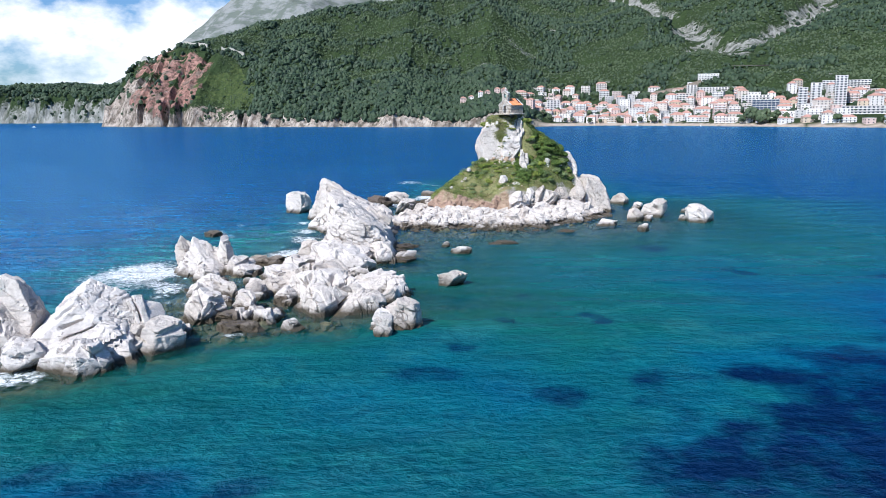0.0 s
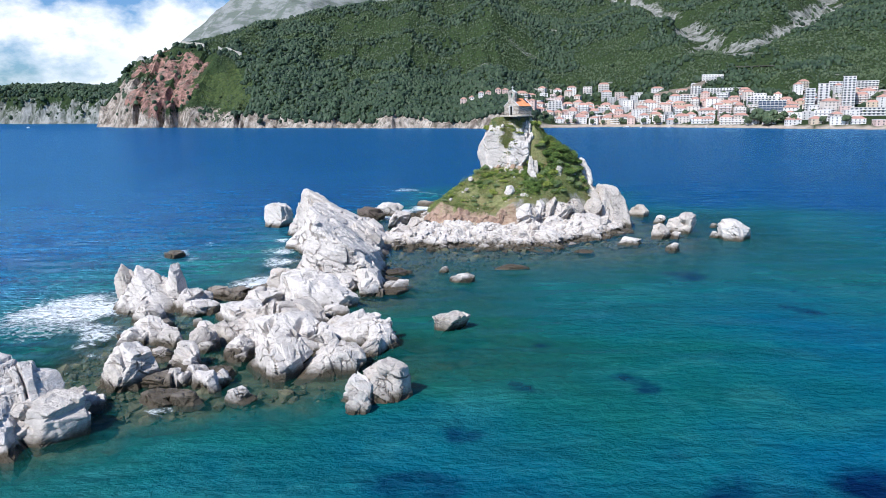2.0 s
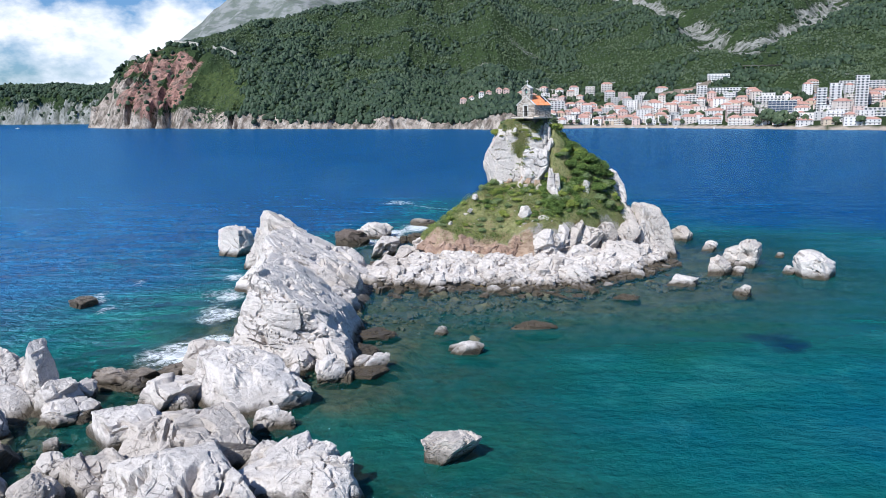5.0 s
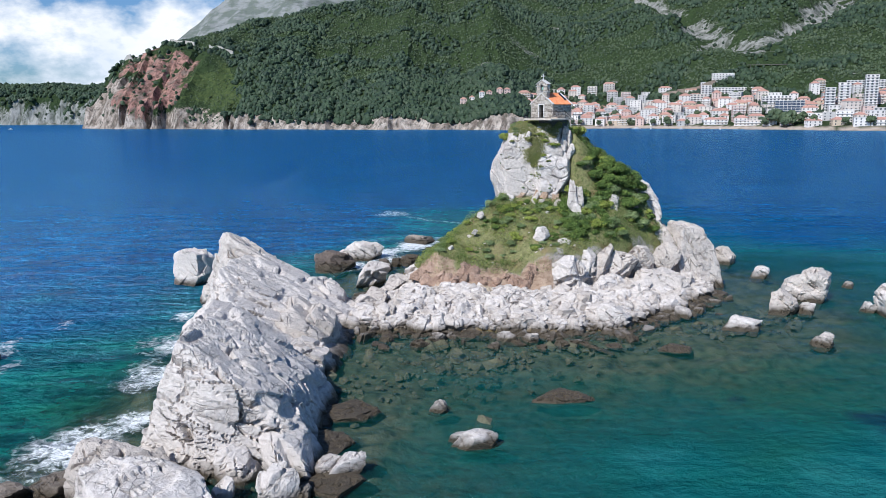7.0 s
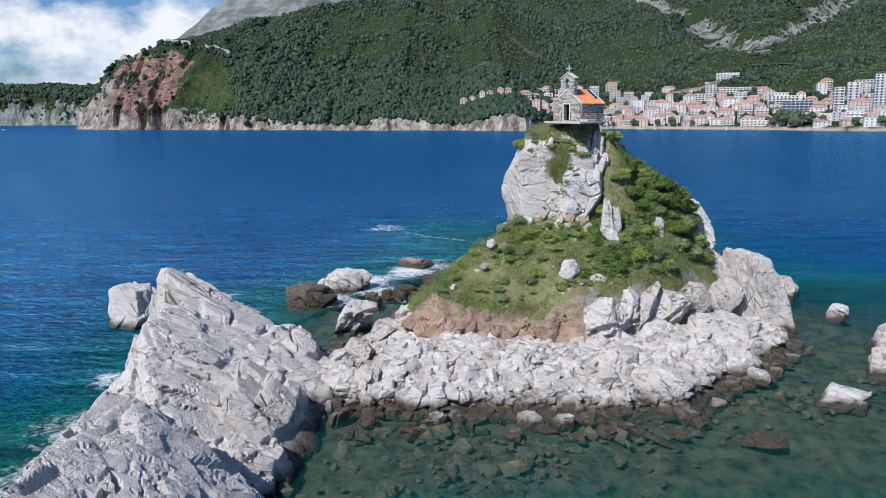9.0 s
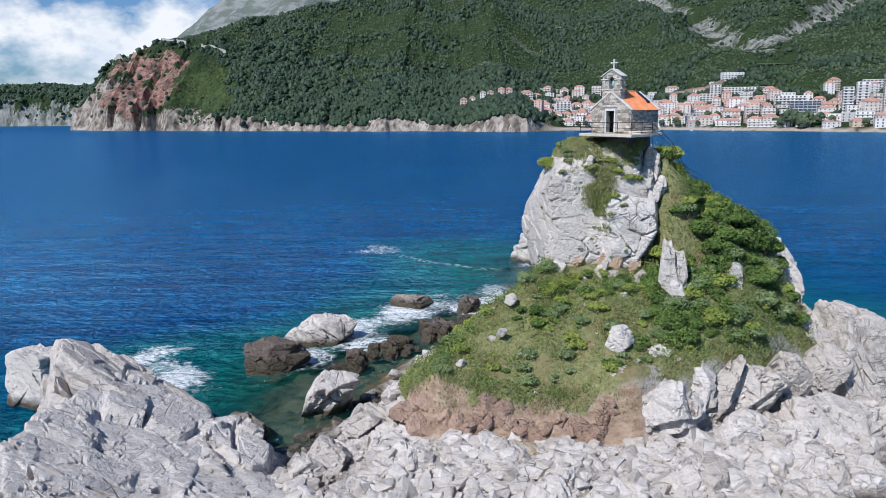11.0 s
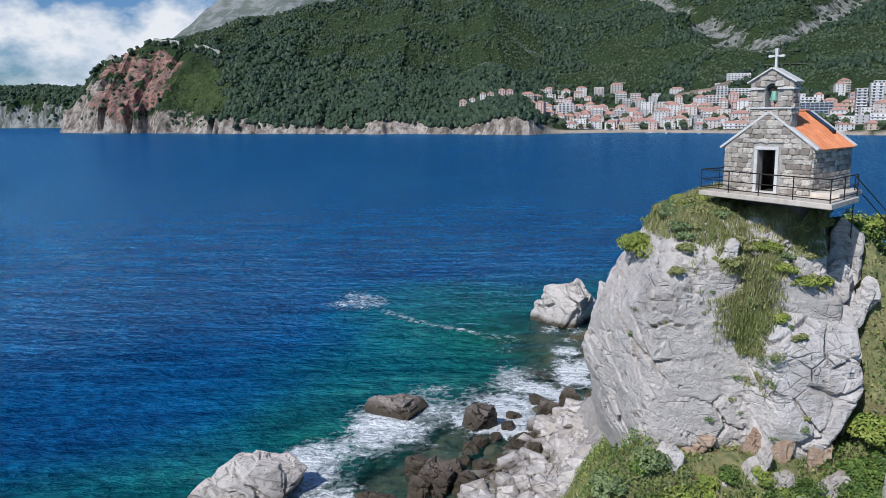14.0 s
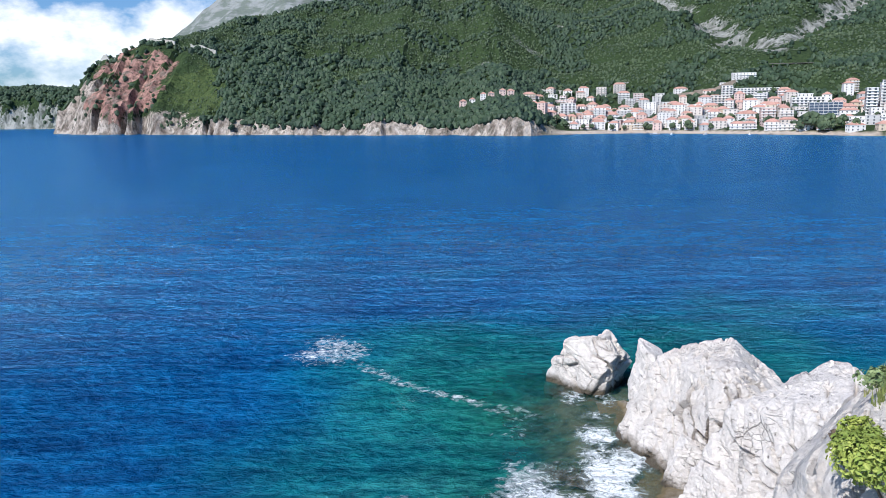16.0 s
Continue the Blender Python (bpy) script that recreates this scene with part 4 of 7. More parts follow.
B(-17.6, 108.0, 12, 4.0, 40, d=10, level=6, turn=-16, tilt=(0, 12), label="pale bedded limestone slab rising towards the ridge")
B(-5.2, 73.6, 4.8, 3.7, 41, d=3.8, level=5, label="split pale limestone block with a dark foot")
B(-7.8, 72.4, 3.2, 2.6, 42, d=2.8)
B(-7.4, 70.4, 2.4, 2.0, 43)
# medium blocks that fill the reef between the big ones
rng = np.random.default_rng(17)
for k, (ax, ay, bx, by, spread, many) in enumerate(((-46, 62, -32, 72, 3.0, 9), (-35, 72, -27, 80, 2.4, 8), (-24, 84, -12, 90, 4.0, 12), (-28, 96, -14, 104, 4.0, 14), (-34, 108, -20, 114, 2.6, 10), (-40, 98, -33, 90, 2.2, 7), (-16, 112, -11, 118, 2.4, 6), (-30, 86, -24, 80, 2.6, 7), (-20, 128, -14, 146, 3.0, 10))):
    for j in range(many):
        t = rng.random()
        w = float(rng.uniform(1.6, 4.2))
        B(float(ax + (bx - ax) * t + rng.normal(0, spread)), float(ay + (by - ay) * t + rng.normal(0, spread)), w, float(w * rng.uniform(0.4, 0.7)), 2000 + 40 * k + j, d=w * float(rng.uniform(0.6, 1.0)),
          turn=float(rng.uniform(0, 360)), mat=limestone_wet if rng.random() < 0.22 else None, label="bleached limestone block wedged among larger reef rocks")
# the great tilted ridge: beds that dip east, cliffs to the west
RIDGE_DIP = (0.42, 0.06, 0.9)
hewn(-19.0, 124.0, 0.5, ((0.60, 0.06, 0.79, 7.3), (0.35, 0.02, 0.93, 7.9), (-0.93, -0.1, 0.36, 4.4), (-0.35, -0.90, 0.26, 6.4), (0.15, -0.97, 0.18, 7.6), (0.9, 0.0, 0.43, 8.2), (0.5, 0.8, 0.3, 12.5), (-0.5, 0.8, 0.3, 12.5), (0, 0, -1, 3)),
     44, 7, dip=RIDGE_DIP, shrink=0.84, blocks=9, rough=1.25, beds=1.4, bed=0.85, label="steep bleached limestone slab of the tilted ridge", name="ridge_slab", group="reef boulders")
B(-11.2, 120, 6, 2.8, 45, d=9, level=6, tilt=(0, 14), label="lower broken flank of the limestone ridge", name="ridge_slab")
B(-21.5, 114.5, 9, 3.6, 145, d=6, level=6, tilt=(0, 8), label="pale limestone slab at the ridge's foot")
hewn(-24.0, 156.5, 0.0, ((0.42, 0.02, 0.91, 6.3), (0.75, 0, 0.66, 10.5), (-0.95, 0.05, 0.3, 4.8), (-0.75, -0.5, 0.4, 7.0), (0.1, -0.95, 0.3, 17.0), (0.95, 0, 0.3, 14.0), (0.3, 0.93, 0.2, 15.0), (-0.6, 0.78, 0.2, 14), (0, 0, -1, 3)),
     46, 7, dip=RIDGE_DIP, shrink=0.82, blocks=10, rough=1.25, beds=1.4, bed=0.85, label="long tilted limestone back of the ridge", name="ridge_slab", group="reef boulders")
hewn(-27.6, 169.0, 2.0, ((0.52, 0.10, 0.85, 5.9), (-0.85, -0.45, 0.3, 4.7), (-0.6, 0.75, 0.3, 4.0), (0.1, -0.8, 0.6, 6.5), (0.9, 0.1, 0.2, 9.0), (0.4, 0.9, 0.2, 5.5), (0, 0, -1, 5)),
     47, 7, dip=RIDGE_DIP, shrink=0.88, blocks=8, rough=1.2, beds=1.4, bed=0.85, label="tall tilted limestone spire of the reef", name="ridge_slab", group="reef boulders")
B(-26.4, 153.5, 7.5, 6.4, 147, d=9, level=6, tilt=(0, 22), turn=10, dip=RIDGE_DIP, label="broken limestone step on the ridge", name="ridge_slab")
B(-16.0, 149, 9, 4.6, 148, d=11, level=6, tilt=(0, 12), dip=RIDGE_DIP, label="broken limestone step on the ridge", name="ridge_slab")
B(-14.2, 140, 7, 3.0, 149, d=8, level=6, tilt=(0, 8), dip=RIDGE_DIP, label="low limestone flank beside the lagoon", name="ridge_slab")
B(-17.0, 165, 9, 4.0, 48, d=9, level=6, tilt=(0, 16), dip=RIDGE_DIP, label="bedded back of the limestone spire", name="ridge_slab")
B(-20.5, 134, 9, 5.0, 150, d=9, level=6, tilt=(0, 16), dip=RIDGE_DIP, label="broken limestone step on the ridge", name="ridge_slab")
B(-38.8, 182.5, 7.4, 5.6, 49, d=7, level=6, taper=0.15, rough=0.5, label="pale limestone rock standing off the spire")
B(-17.8, 173, 5.2, 2.8, 50, d=4.5, mat=limestone_wet, label="brown wet limestone rock beside a cove")
# lone rocks in the lagoon
B(-49.6, 143.4, 3.7, 2.0, 51, d=3.2, mat=limestone_wet, label="lone brown limestone rock washed by waves")
B(0.9, 96.4, 4.4, 2.3, 52, d=4.0, level=6, label="lone pale limestone boulder in clear lagoon")
B(2.5, 122.4, 4.1, 1.3, 53, d=2.8, sharp=12, rough=0.5, beds=0.5, level=6, label="smooth white limestone boulder in clear lagoon")
B(-0.3, 129.2, 1.8, 0.95, 54, label="small pale limestone boulder in clear lagoon")
B(11.0, 132.2, 6.0, 0.75, 55, d=3.2, level=6, mat=limestone_wet, label="low brown limestone shelf awash in the lagoon")
B(15.0, 150.6, 13.0, 0.35, 156, d=1.3, z=-0.22, turn=-56, level=6, mat=limestone_wet, label="long thin limestone ledge running under the lagoon")
B(7.9, 150.4, 5.6, 0.6, 157, d=1.2, z=-0.1, turn=-64, mat=limestone_wet, label="long thin limestone ledge at the lagoon's edge")
B(-8.5, 129, 6.5, 0.8, 158, d=4.5, mat=limestone_wet, label="flat brown limestone shelf beside the lagoon")
B(-9.5, 122, 5.5, 1.0, 159, d=4.5, mat=limestone_wet, label="flat brown limestone shelf beside the lagoon")
B(-7.8, 115.5, 5.0, 0.8, 160, d=4.0, mat=limestone_wet, label="flat brown limestone shelf beside the lagoon")
B(25.5, 146.5, 4.2, 0.5, 56, d=3.0, mat=limestone_wet, label="low brown limestone shelf awash in the lagoon")
# rocks off the islet's eastern shore
for x, y, w, h, s in ((35.6, 155, 5.2, 1.4, 61), (43.8, 162, 4.4, 2.9, 62), (49.6, 169, 7.0, 4.2, 63), (42.4, 147.5, 2.9, 1.4, 64), (54.9, 161.6, 2.2, 1.4, 65),
                      (59.3, 175.5, 1.6, 0.9, 66), (58.6, 160, 7.2, 3.9, 67), (47.0, 195, 6.0, 2.9, 68), (49.3, 183, 3.5, 1.9, 69), (46.5, 161.5, 2.8, 1.3, 70)):
    B(x, y, w, h, s, label="pale limestone boulder off the islet's shore", group="outlying boulders")
# seaward rocks in the surf
DARK = "dark wet limestone rock in white surf"
B(-15.4, 200.5, 8.8, 3.2, 71, d=5.2, turn=8, level=6, label="flat-topped pale limestone rock in surf", group="surf rocks")
B(-18.4, 191.2, 7.0, 3.3, 72, d=5.2, turn=20, level=6, mat=limestone_dark, bed=0.6, beds=1.5, label="dark ridged limestone rock in surf", group="surf rocks")
B(-5.2, 217.4, 6.2, 2.8, 73, d=4.6, level=6, mat=limestone_wet, label="brown peaked limestone rock in surf", group="surf rocks")
B(-1.2, 202, 3.2, 2.6, 74, mat=limestone_dark, label=DARK, group="surf rocks")
B(2.8, 213.4, 3.4, 2.6, 75, mat=limestone_dark, label=DARK, group="surf rocks")
B(16.0, 249.0, 9.6, 6.0, 76, d=7.5, level=6, sharp=16, label="rounded pale limestone rock at the islet's tail", group="surf rocks")
B(-10.8, 178.6, 5.2, 3.9, 77, d=4.6, level=6, label="pale limestone block with a dark wet foot", group="surf rocks")
rng = np.random.default_rng(5)
for k in range(72):
    t = rng.uniform(0, 1)
    x, y = -10.5 + 22 * t + rng.normal(0, 1.6), 190 + 29 * t + rng.normal(0, 1.5)
    w = 0.8 + 2.0 * rng.random() ** 1.6
    dark = rng.random() < 0.5
    B(float(x), float(y), float(w), float(w * rng.uniform(0.4, 0.75)), 300 + k, level=4, mat=limestone_dark if dark else limestone_wet, turn=float(rng.uniform(0, 360)), label=DARK, group="surf rocks")

# ---- the islet's cliffs ----
CLIFF_DIP = (0.2, -0.5, 0.84)
cliff = hewn(12.5, 186.0, 17.0, ((0.02, -1, 0.04, 6.2), (-0.5, -0.86, 0.0, 7.1), (-0.97, -0.25, 0, 5.0), (-0.85, 0, 0.5, 4.9), (-0.93, -0.1, -0.36, 5.4), (-0.84, 0.50, 0.2, 4.4), (-0.10, -0.02, 1, 7.05), (-0.6, 0.5, 0.62, 5.0), (-0.5, -0.35, 0.79, 7.1), (-0.1, -0.72, 0.70, 7.6), (0.95, -0.3, 0.1, 7.3), (0.1, -0.9, -0.45, 7.0), (0, 1, 0.1, 6), (0, 0, -1, 8)),
     201, 7, rough=0.55, beds=0.22, bed=0.85, dip=CLIFF_DIP, shrink=0.92, label="sheer white limestone cliff of the islet")
cliff_block = hewn(16.2, 183.0, 16.5, ((0.1, -0.97, 0.22, 4.0), (0.1, -0.8, 0.6, 4.1), (0.93, -0.35, 0.1, 3.5), (0.8, -0.3, -0.5, 3.2), (-0.9, -0.4, 0, 3.6), (-0.6, -0.4, 0.7, 4.7), (0.1, -0.3, 0.95, 5.3), (-0.1, -0.9, -0.4, 5.0), (0, 1, 0.1, 4), (0, 0, -1, 6)),
     202, 7, rough=0.5, beds=0.25, bed=0.8, dip=CLIFF_DIP, shrink=0.92, label="white limestone buttress leaning on the islet's cliff")
for x, y, z, w, h, s in ((18.5, 181.9, 21.2, 1.7, 2.5, 241), (17.6, 181.3, 20.4, 1.8, 1.5, 242), (16.3, 181.2, 20.5, 1.5, 1.0, 243), (18.9, 181.0, 19.4, 1.5, 1.8, 244), (15.2, 181.0, 21.0, 1.0, 0.8, 245), (12.6, 180.5, 22.3, 1.1, 0.7, 246)):
    B(x, y, w, h, s, d=w * 0.9, z=z, level=5, facets=8, label="white limestone block under the terrace corner", group="cliff blocks")
for x, y, z, w, h, s in ((9.6, 179.0, 12.4, 1.9, 1.7, 247), (13.2, 178.2, 12.0, 1.3, 2.4, 248), (14.2, 177.6, 11.4, 1.2, 1.9, 249), (16.6, 177.6, 12.0, 1.2, 1.3, 250), (4.4, 172.6, 9.0, 0.9, 0.6, 251), (1.0, 170.4, 7.2, 0.8, 0.5, 252), (5.4, 175.5, 11.0, 1.1, 0.7, 253)):
    B(x, y, w, h, s, d=w * 0.8, z=z, level=5, facets=8, tilt=(8, 14), label="white limestone rock in the turf below the cliff", group="cliff blocks")
B(16.5, 195.0, 7.0, 13, 203, d=9, z=1.0, level=6, sink=0.2, taper=0.3, name="cliff", label="shaded seaward limestone cliff", group="islet cliffs")
for x, y, z, w, d, h, k, lean in ((18.5, 176.0, 11.2, 1.9, 1.8, 5.0, 204, -4), (19.6, 176.2, 10.9, 1.7, 1.7, 4.3, 264, 6), (19.2, 175.2, 10.6, 1.6, 1.4, 2.2, 265, 0)):
    B(x, y, w, h, k, d=d, z=z, level=6, taper=0.2, tilt=(4, lean), dip=(0.9, -0.2, 0.35), facets=7, rough=0.7, beds=0.5, sink=0.2, name="pinnacle", label="tall white limestone pinnacle among green shrubs", group="islet cliffs")
hewn(25.0, 177.6, 12.0, ((0.1, -0.95, 0.22, 0.8), (-0.95, -0.1, 0.2, 0.8), (0.9, -0.3, 0.1, 0.75), (0.5, -0.2, 0.85, 1.8), (-0.4, 0.1, 0.9, 1.9), (0, 1, 0.1, 1.2), (0, 0, -1, 2.4)), 205, 5, bed=0.4, rough=0.8, name="pinnacle", label="thin white limestone blade among green shrubs")
hewn(28.3, 180.3, 10.6, ((0.1, -0.95, 0.22, 1.1), (-0.95, -0.1, 0.2, 1.3), (0.9, -0.3, 0.3, 1.3), (0.3, -0.2, 0.9, 2.1), (-0.5, 0.1, 0.86, 2.0), (0, 1, 0.1, 1.5), (0, 0, -1, 3)), 206, 6, bed=0.5, rough=0.9, name="pinnacle", label="grey limestone pinnacle among green shrubs")
B(24.6, 182.9, 2.0, 1.6, 254, d=1.6, z=17.4, level=5, label="white limestone block above the shrubs", group="cliff blocks")
hewn(31.4, 185.5, 9.5, ((0.85, -0.2, 0.5, 3.3), (0.95, -0.2, 0.15, 2.7), (-0.1, -0.95, 0.25, 2.8), (-0.9, -0.35, 0.25, 2.2), (-0.3, -0.1, 0.95, 4.7), (0, 1, 0.2, 5), (0, 0, -1, 9)), 207, 7, bed=0.6, rough=1.3, shrink=0.75, blocks=8, dip=(0.85, 0.1, 0.5), label="pale limestone cliff on the islet's east side")
hewn(32.0, 180.5, 5.0, ((0.6, -0.3, 0.75, 3.4), (0, -0.95, 0.35, 2.8), (-0.7, -0.4, 0.6, 2.8), (0.9, -0.2, 0.2, 3.4), (0, 1, 0.2, 5), (0, 0, -1, 6)), 255, 6, bed=0.8, dip=(0.85, 0.1, 0.5), label="pale limestone step below the islet's east cliff")
hewn(37.0, 179.0, 4.0, ((-0.97, -0.2, 0.1, 2.6), (0.05, -0.97, 0.2, 2.4), (0.15, -0.1, 0.97, 5.0), (0.75, -0.1, 0.65, 4.1), (0.95, -0.15, 0.22, 3.9), (-0.6, -0.2, 0.8, 5.4), (0, 1, 0.2, 5), (0, 0, -1, 5)), 208, 7, dip=(0.93, 0.1, 0.3), bed=0.8, rough=1.3, beds=1.4, shrink=0.76, blocks=9, label="large upright-bedded limestone rock on the shore")
hewn(23.5, 231.0, 2.0, ((-0.9, -0.25, 0.35, 5.2), (-0.4, -0.9, 0.2, 7.0), (0.5, -0.2, 0.8, 6.6), (0.9, 0.2, 0.2, 6), (-0.6, 0.75, 0.25, 8.0), (0.2, 0.95, 0.2, 8), (-0.25, 0.1, 0.95, 7.1), (0, 0, -1, 4)),
     209, 7, bed=0.9, rough=1.2, beds=0.7, shrink=0.8, blocks=10, dip=(0.8, -0.45, 0.4), label="white jointed limestone ridge at the islet's tail")
B(19.6, 239.5, 5.2, 7.6, 210, d=7, level=6, taper=0.15, blocks=4, name="cliff", label="cracked limestone column with a dark wet foot", group="islet cliffs")
hewn(27.0, 216.0, 3.0, ((-0.9, -0.3, 0.3, 6.6), (-0.1, -0.95, 0.3, 9.0), (0.7, -0.2, 0.65, 6.0), (0.9, 0.3, 0.2, 6), (-0.4, 0.85, 0.3, 8.5), (-0.3, 0.1, 0.95, 9.0), (0, 0, -1, 5)),
     211, 7, bed=1.0, rough=1.2, beds=0.7, shrink=0.8, blocks=10, dip=(0.8, -0.45, 0.4), label="white jointed limestone ridge behind the cliff")
for x, y, w, h, k in ((18.6, 226.0, 3.2, 4.4, 266), (18.0, 231.5, 2.6, 3.4, 267), (19.4, 220.6, 3.4, 4.2, 268), (12.0, 228.0, 3.6, 0.45, 269), (9.4, 229.6, 4.2, 0.4, 270), (17.2, 235.0, 2.4, 3.0, 271)):
    B(x, y, w, h, k, d=w * 0.9, level=6, z=-0.25 if h < 1 else 0.0, mat=limestone_wet if h < 1 else None, label="drowned brown limestone shelf off the islet's tail" if h < 1 else "limestone block at the foot of the tail ridge", group="surf rocks")
for x, y, z, w, h, k in ((14.8, 179.5, 12.4, 1.7, 3.0, 272), (13.9, 179.9, 12.6, 1.2, 1.8, 273), (11.4, 180.3, 12.8, 2.0, 1.3, 274), (16.6, 179.4, 12.2, 1.3, 2.2, 275)):
    B(x, y, w, h, k, d=1.6, z=z, level=5, facets=8, mat=limestone_ochre, rough=0.7, beds=0.4, label="ochre-stained limestone at the cliff's overhanging foot", group="cliff blocks")
# big blocks on the rubble shore
for x, y, z, w, d, h, s, turn, tx, ty in ((16.5, 168.0, 3.3, 7.0, 4.4, 3.6, 221, -12, 12, 33), (13.6, 171.0, 8.0, 2.4, 2.0, 2.1, 222, 0, 0, 0), (16.5, 170.8, 7.0, 2.7, 1.9, 1.6, 223, 5, 0, 14), (13.2, 168.6, 6.0, 1.9, 1.6, 1.5, 239, 0, 0, 0),
                                   (19.7, 170.2, 3.4, 2.8, 3.0, 4.0, 225, 20, 0, 14), (21.6, 171.0, 3.2, 3.4, 3.0, 4.9, 226, 10, 0, 20), (24.6, 171.6, 2.8, 4.4, 3.2, 3.9, 229, -8, 6, 24), (27.6, 173.6, 3.2, 5.2, 3.4, 4.0, 227, -14, 8, 26),
                                   (30.2, 170.4, 1.0, 8.6, 5.2, 2.7, 230, -12, 8, 12), (23.0, 168.4, 1.4, 3.6, 3.0, 2.4, 224, -12, 6, 10), (34.2, 173.0, 0.6, 4.2, 3.6, 2.6, 231, 20, 0, 10), (32.0, 176.5, 2.8, 3.8, 3.4, 4.2, 232, 0, 0, 18),
                                   (20.8, 156.6, -0.1, 5.0, 4.2, 2.7, 228, 0, 0, 8), (26.5, 163.2, 0.6, 3.6, 3.0, 1.6, 233, 50, 0, 8), (13.3, 162.0, 1.0, 3.3, 2.6, 1.7, 234, 20, 0, 10), (16.0, 157.6, 0.3, 3.6, 2.6, 1.4, 235, -30, 6, 12),
                                   (-4.6, 159.4, 1.2, 3.6, 4.6, 1.0, 236, 30, -6, 12), (-9.2, 166.0, 0.8, 4.4, 3.6, 1.8, 237, 40, 0, 10), (-6.6, 171.2, 1.6, 4.0, 3.2, 1.9, 238, 20, 0, 16), (8.4, 160.6, 1.2, 2.6, 1.6, 1.9, 240, 70, 0, 22), (19.6, 161.0, 0.8, 3.4, 2.4, 1.5, 256, 15, 0, 14), (22.6, 159.4, 0.4, 3.0, 2.6, 1.4, 257, 60, 0, 10)):
    B(x, y, w, h, s, d=d, z=z, turn=turn, tilt=(tx, ty), level=6, facets=7, blocks=4, rough=0.7, beds=0.7, label="large fallen limestone block on the rubble shore", group="fallen blocks")

# the bank of red bedded marl under the turf, and the yellowish beds that crop out at its foot
rng = np.random.default_rng(23)
for k in range(26):
    x = float(-4.0 + 17.0 * (k + rng.uniform(-0.3, 0.3)) / 26)
    foot = float(np.interp(x, [-4, -1, 2, 9, 15], [169.6, 167.4, 166.9, 166.9, 167.4]))
    low, high = float(np.interp(x, [-4, 0, 6, 12], [3.0, 2.7, 2.0, 1.7])), float(np.interp(x, [-4, -1.4, 2.6, 6.2, 9.3, 12], [3.6, 5.2, 4.6, 3.4, 3.4, 4.4]))
    t, w = float(rng.random()), float(rng.uniform(1.4, 3.0))
    B(x, foot + 0.75 * t, w, float(rng.uniform(0.9, 1.8)), 2600 + k, d=float(rng.uniform(1.0, 1.8)), z=low + (high - low) * t - 0.2, turn=float(rng.uniform(-20, 20)), tilt=(float(rng.uniform(-4, 12)), float(rng.uniform(8, 24))), mat=marl, bed=0.5, beds=2.2, level=5, name="bank_rock", label="reddish bedded marl outcrop in the soil bank", group="bank rocks")
for k in range(16):
    x, y = float(0.4 + 0.42 * k + rng.uniform(-0.3, 0.3)), float(164.9 - 0.06 * k + rng.uniform(-1.0, 1.0))
    B(x, y, float(rng.uniform(2.2, 3.6)), 0.42, 2660 + k, d=float(rng.uniform(0.7, 1.2)), z=2.0 + float(rng.uniform(-0.1, 0.5)), turn=float(rng.uniform(-48, -30)), tilt=(18, float(rng.uniform(16, 30))), blocks=2, facets=6, rough=0.4, level=4, mat=limestone_yellow, name="bed_slab", label="thin yellowish limestone bed tilted out of the rubble", group="tilted beds")
# flat slabs and angular blocks scattered on the rubble
for k in range(150):
    x = float(rng.uniform(-13, 33))
    y = float(rng.uniform(153.4, 165.0)) + 5.5 * float(step(14, 28, x))
    w = float(1.0 + 2.8 * rng.random() ** (2.6 - 0.8 * float(step(6, 16, x))))
    zz = float(islet_height(np.array([x]), np.array([y]))[0][0])
    B(x, y, w, float(w * rng.uniform(0.3, 0.6)), 2700 + k, d=w * float(rng.uniform(0.5, 0.9)), z=max(zz, 0) - 0.05, turn=float(rng.uniform(0, 360)), tilt=(float(rng.uniform(-22, 22)), float(rng.uniform(-22, 22))), facets=6, blocks=3, rough=0.5, beds=0.6, name="flat_rock", label="angular limestone slab lying on the rubble shore", group="fallen blocks")

# half-drowned blocks along the lagoon's edge
for k in range(44):
    x = float(rng.uniform(-11, 36))
    y = float(np.interp(x, [-12, 0, 10, 22, 31, 39], [153.2, 151.6, 151.2, 151.6, 161.6, 168.6])) - float(abs(rng.normal(0, 2.2)))
    w = float(0.9 + 1.9 * rng.random() ** 2)
    B(x, y, w, float(w * rng.uniform(0.25, 0.5)), 2900 + k, d=w * float(rng.uniform(0.5, 0.9)), turn=float(rng.uniform(0, 360)), tilt=(float(rng.uniform(-12, 12)), float(rng.uniform(-12, 12))), z=-0.12, facets=7, mat=limestone_wet if k % 3 else None, name="shore_rock", label="low limestone block half drowned at the lagoon's edge", group="lagoon blocks")

# ---- rubble: loose stones that share a few shapes ----
STONES = [hull_mesh("stone", 500 + k, limestone) for k in range(12)]
WET_STONES = [hull_mesh("stone", 520 + k, limestone_wet, 15, (2.0, 1.6, 0.9)) for k in range(6)]


def stone(mesh, m, label, group):
    ob = new("stone", mesh)
    ob.matrix_world = m
    return tagged(ob, label, "stone", group)


def stone_pose(x, y, z, size, rng):
    return pose(x, y, z, rng.uniform(-25, 25), rng.uniform(-25, 25), rng.uniform(0, 360)) @ Matrix.Diagonal((size, size * rng.uniform(0.8, 1.2), size * rng.uniform(0.8, 1.3), 1))


def ground_at(x, y):
    return float(islet_height(np.array([x]), np.array([y]))[0][0])


def edge_at(x, y):
    return float(inside(np.array([x]), np.array([y]), ISLET)[0])


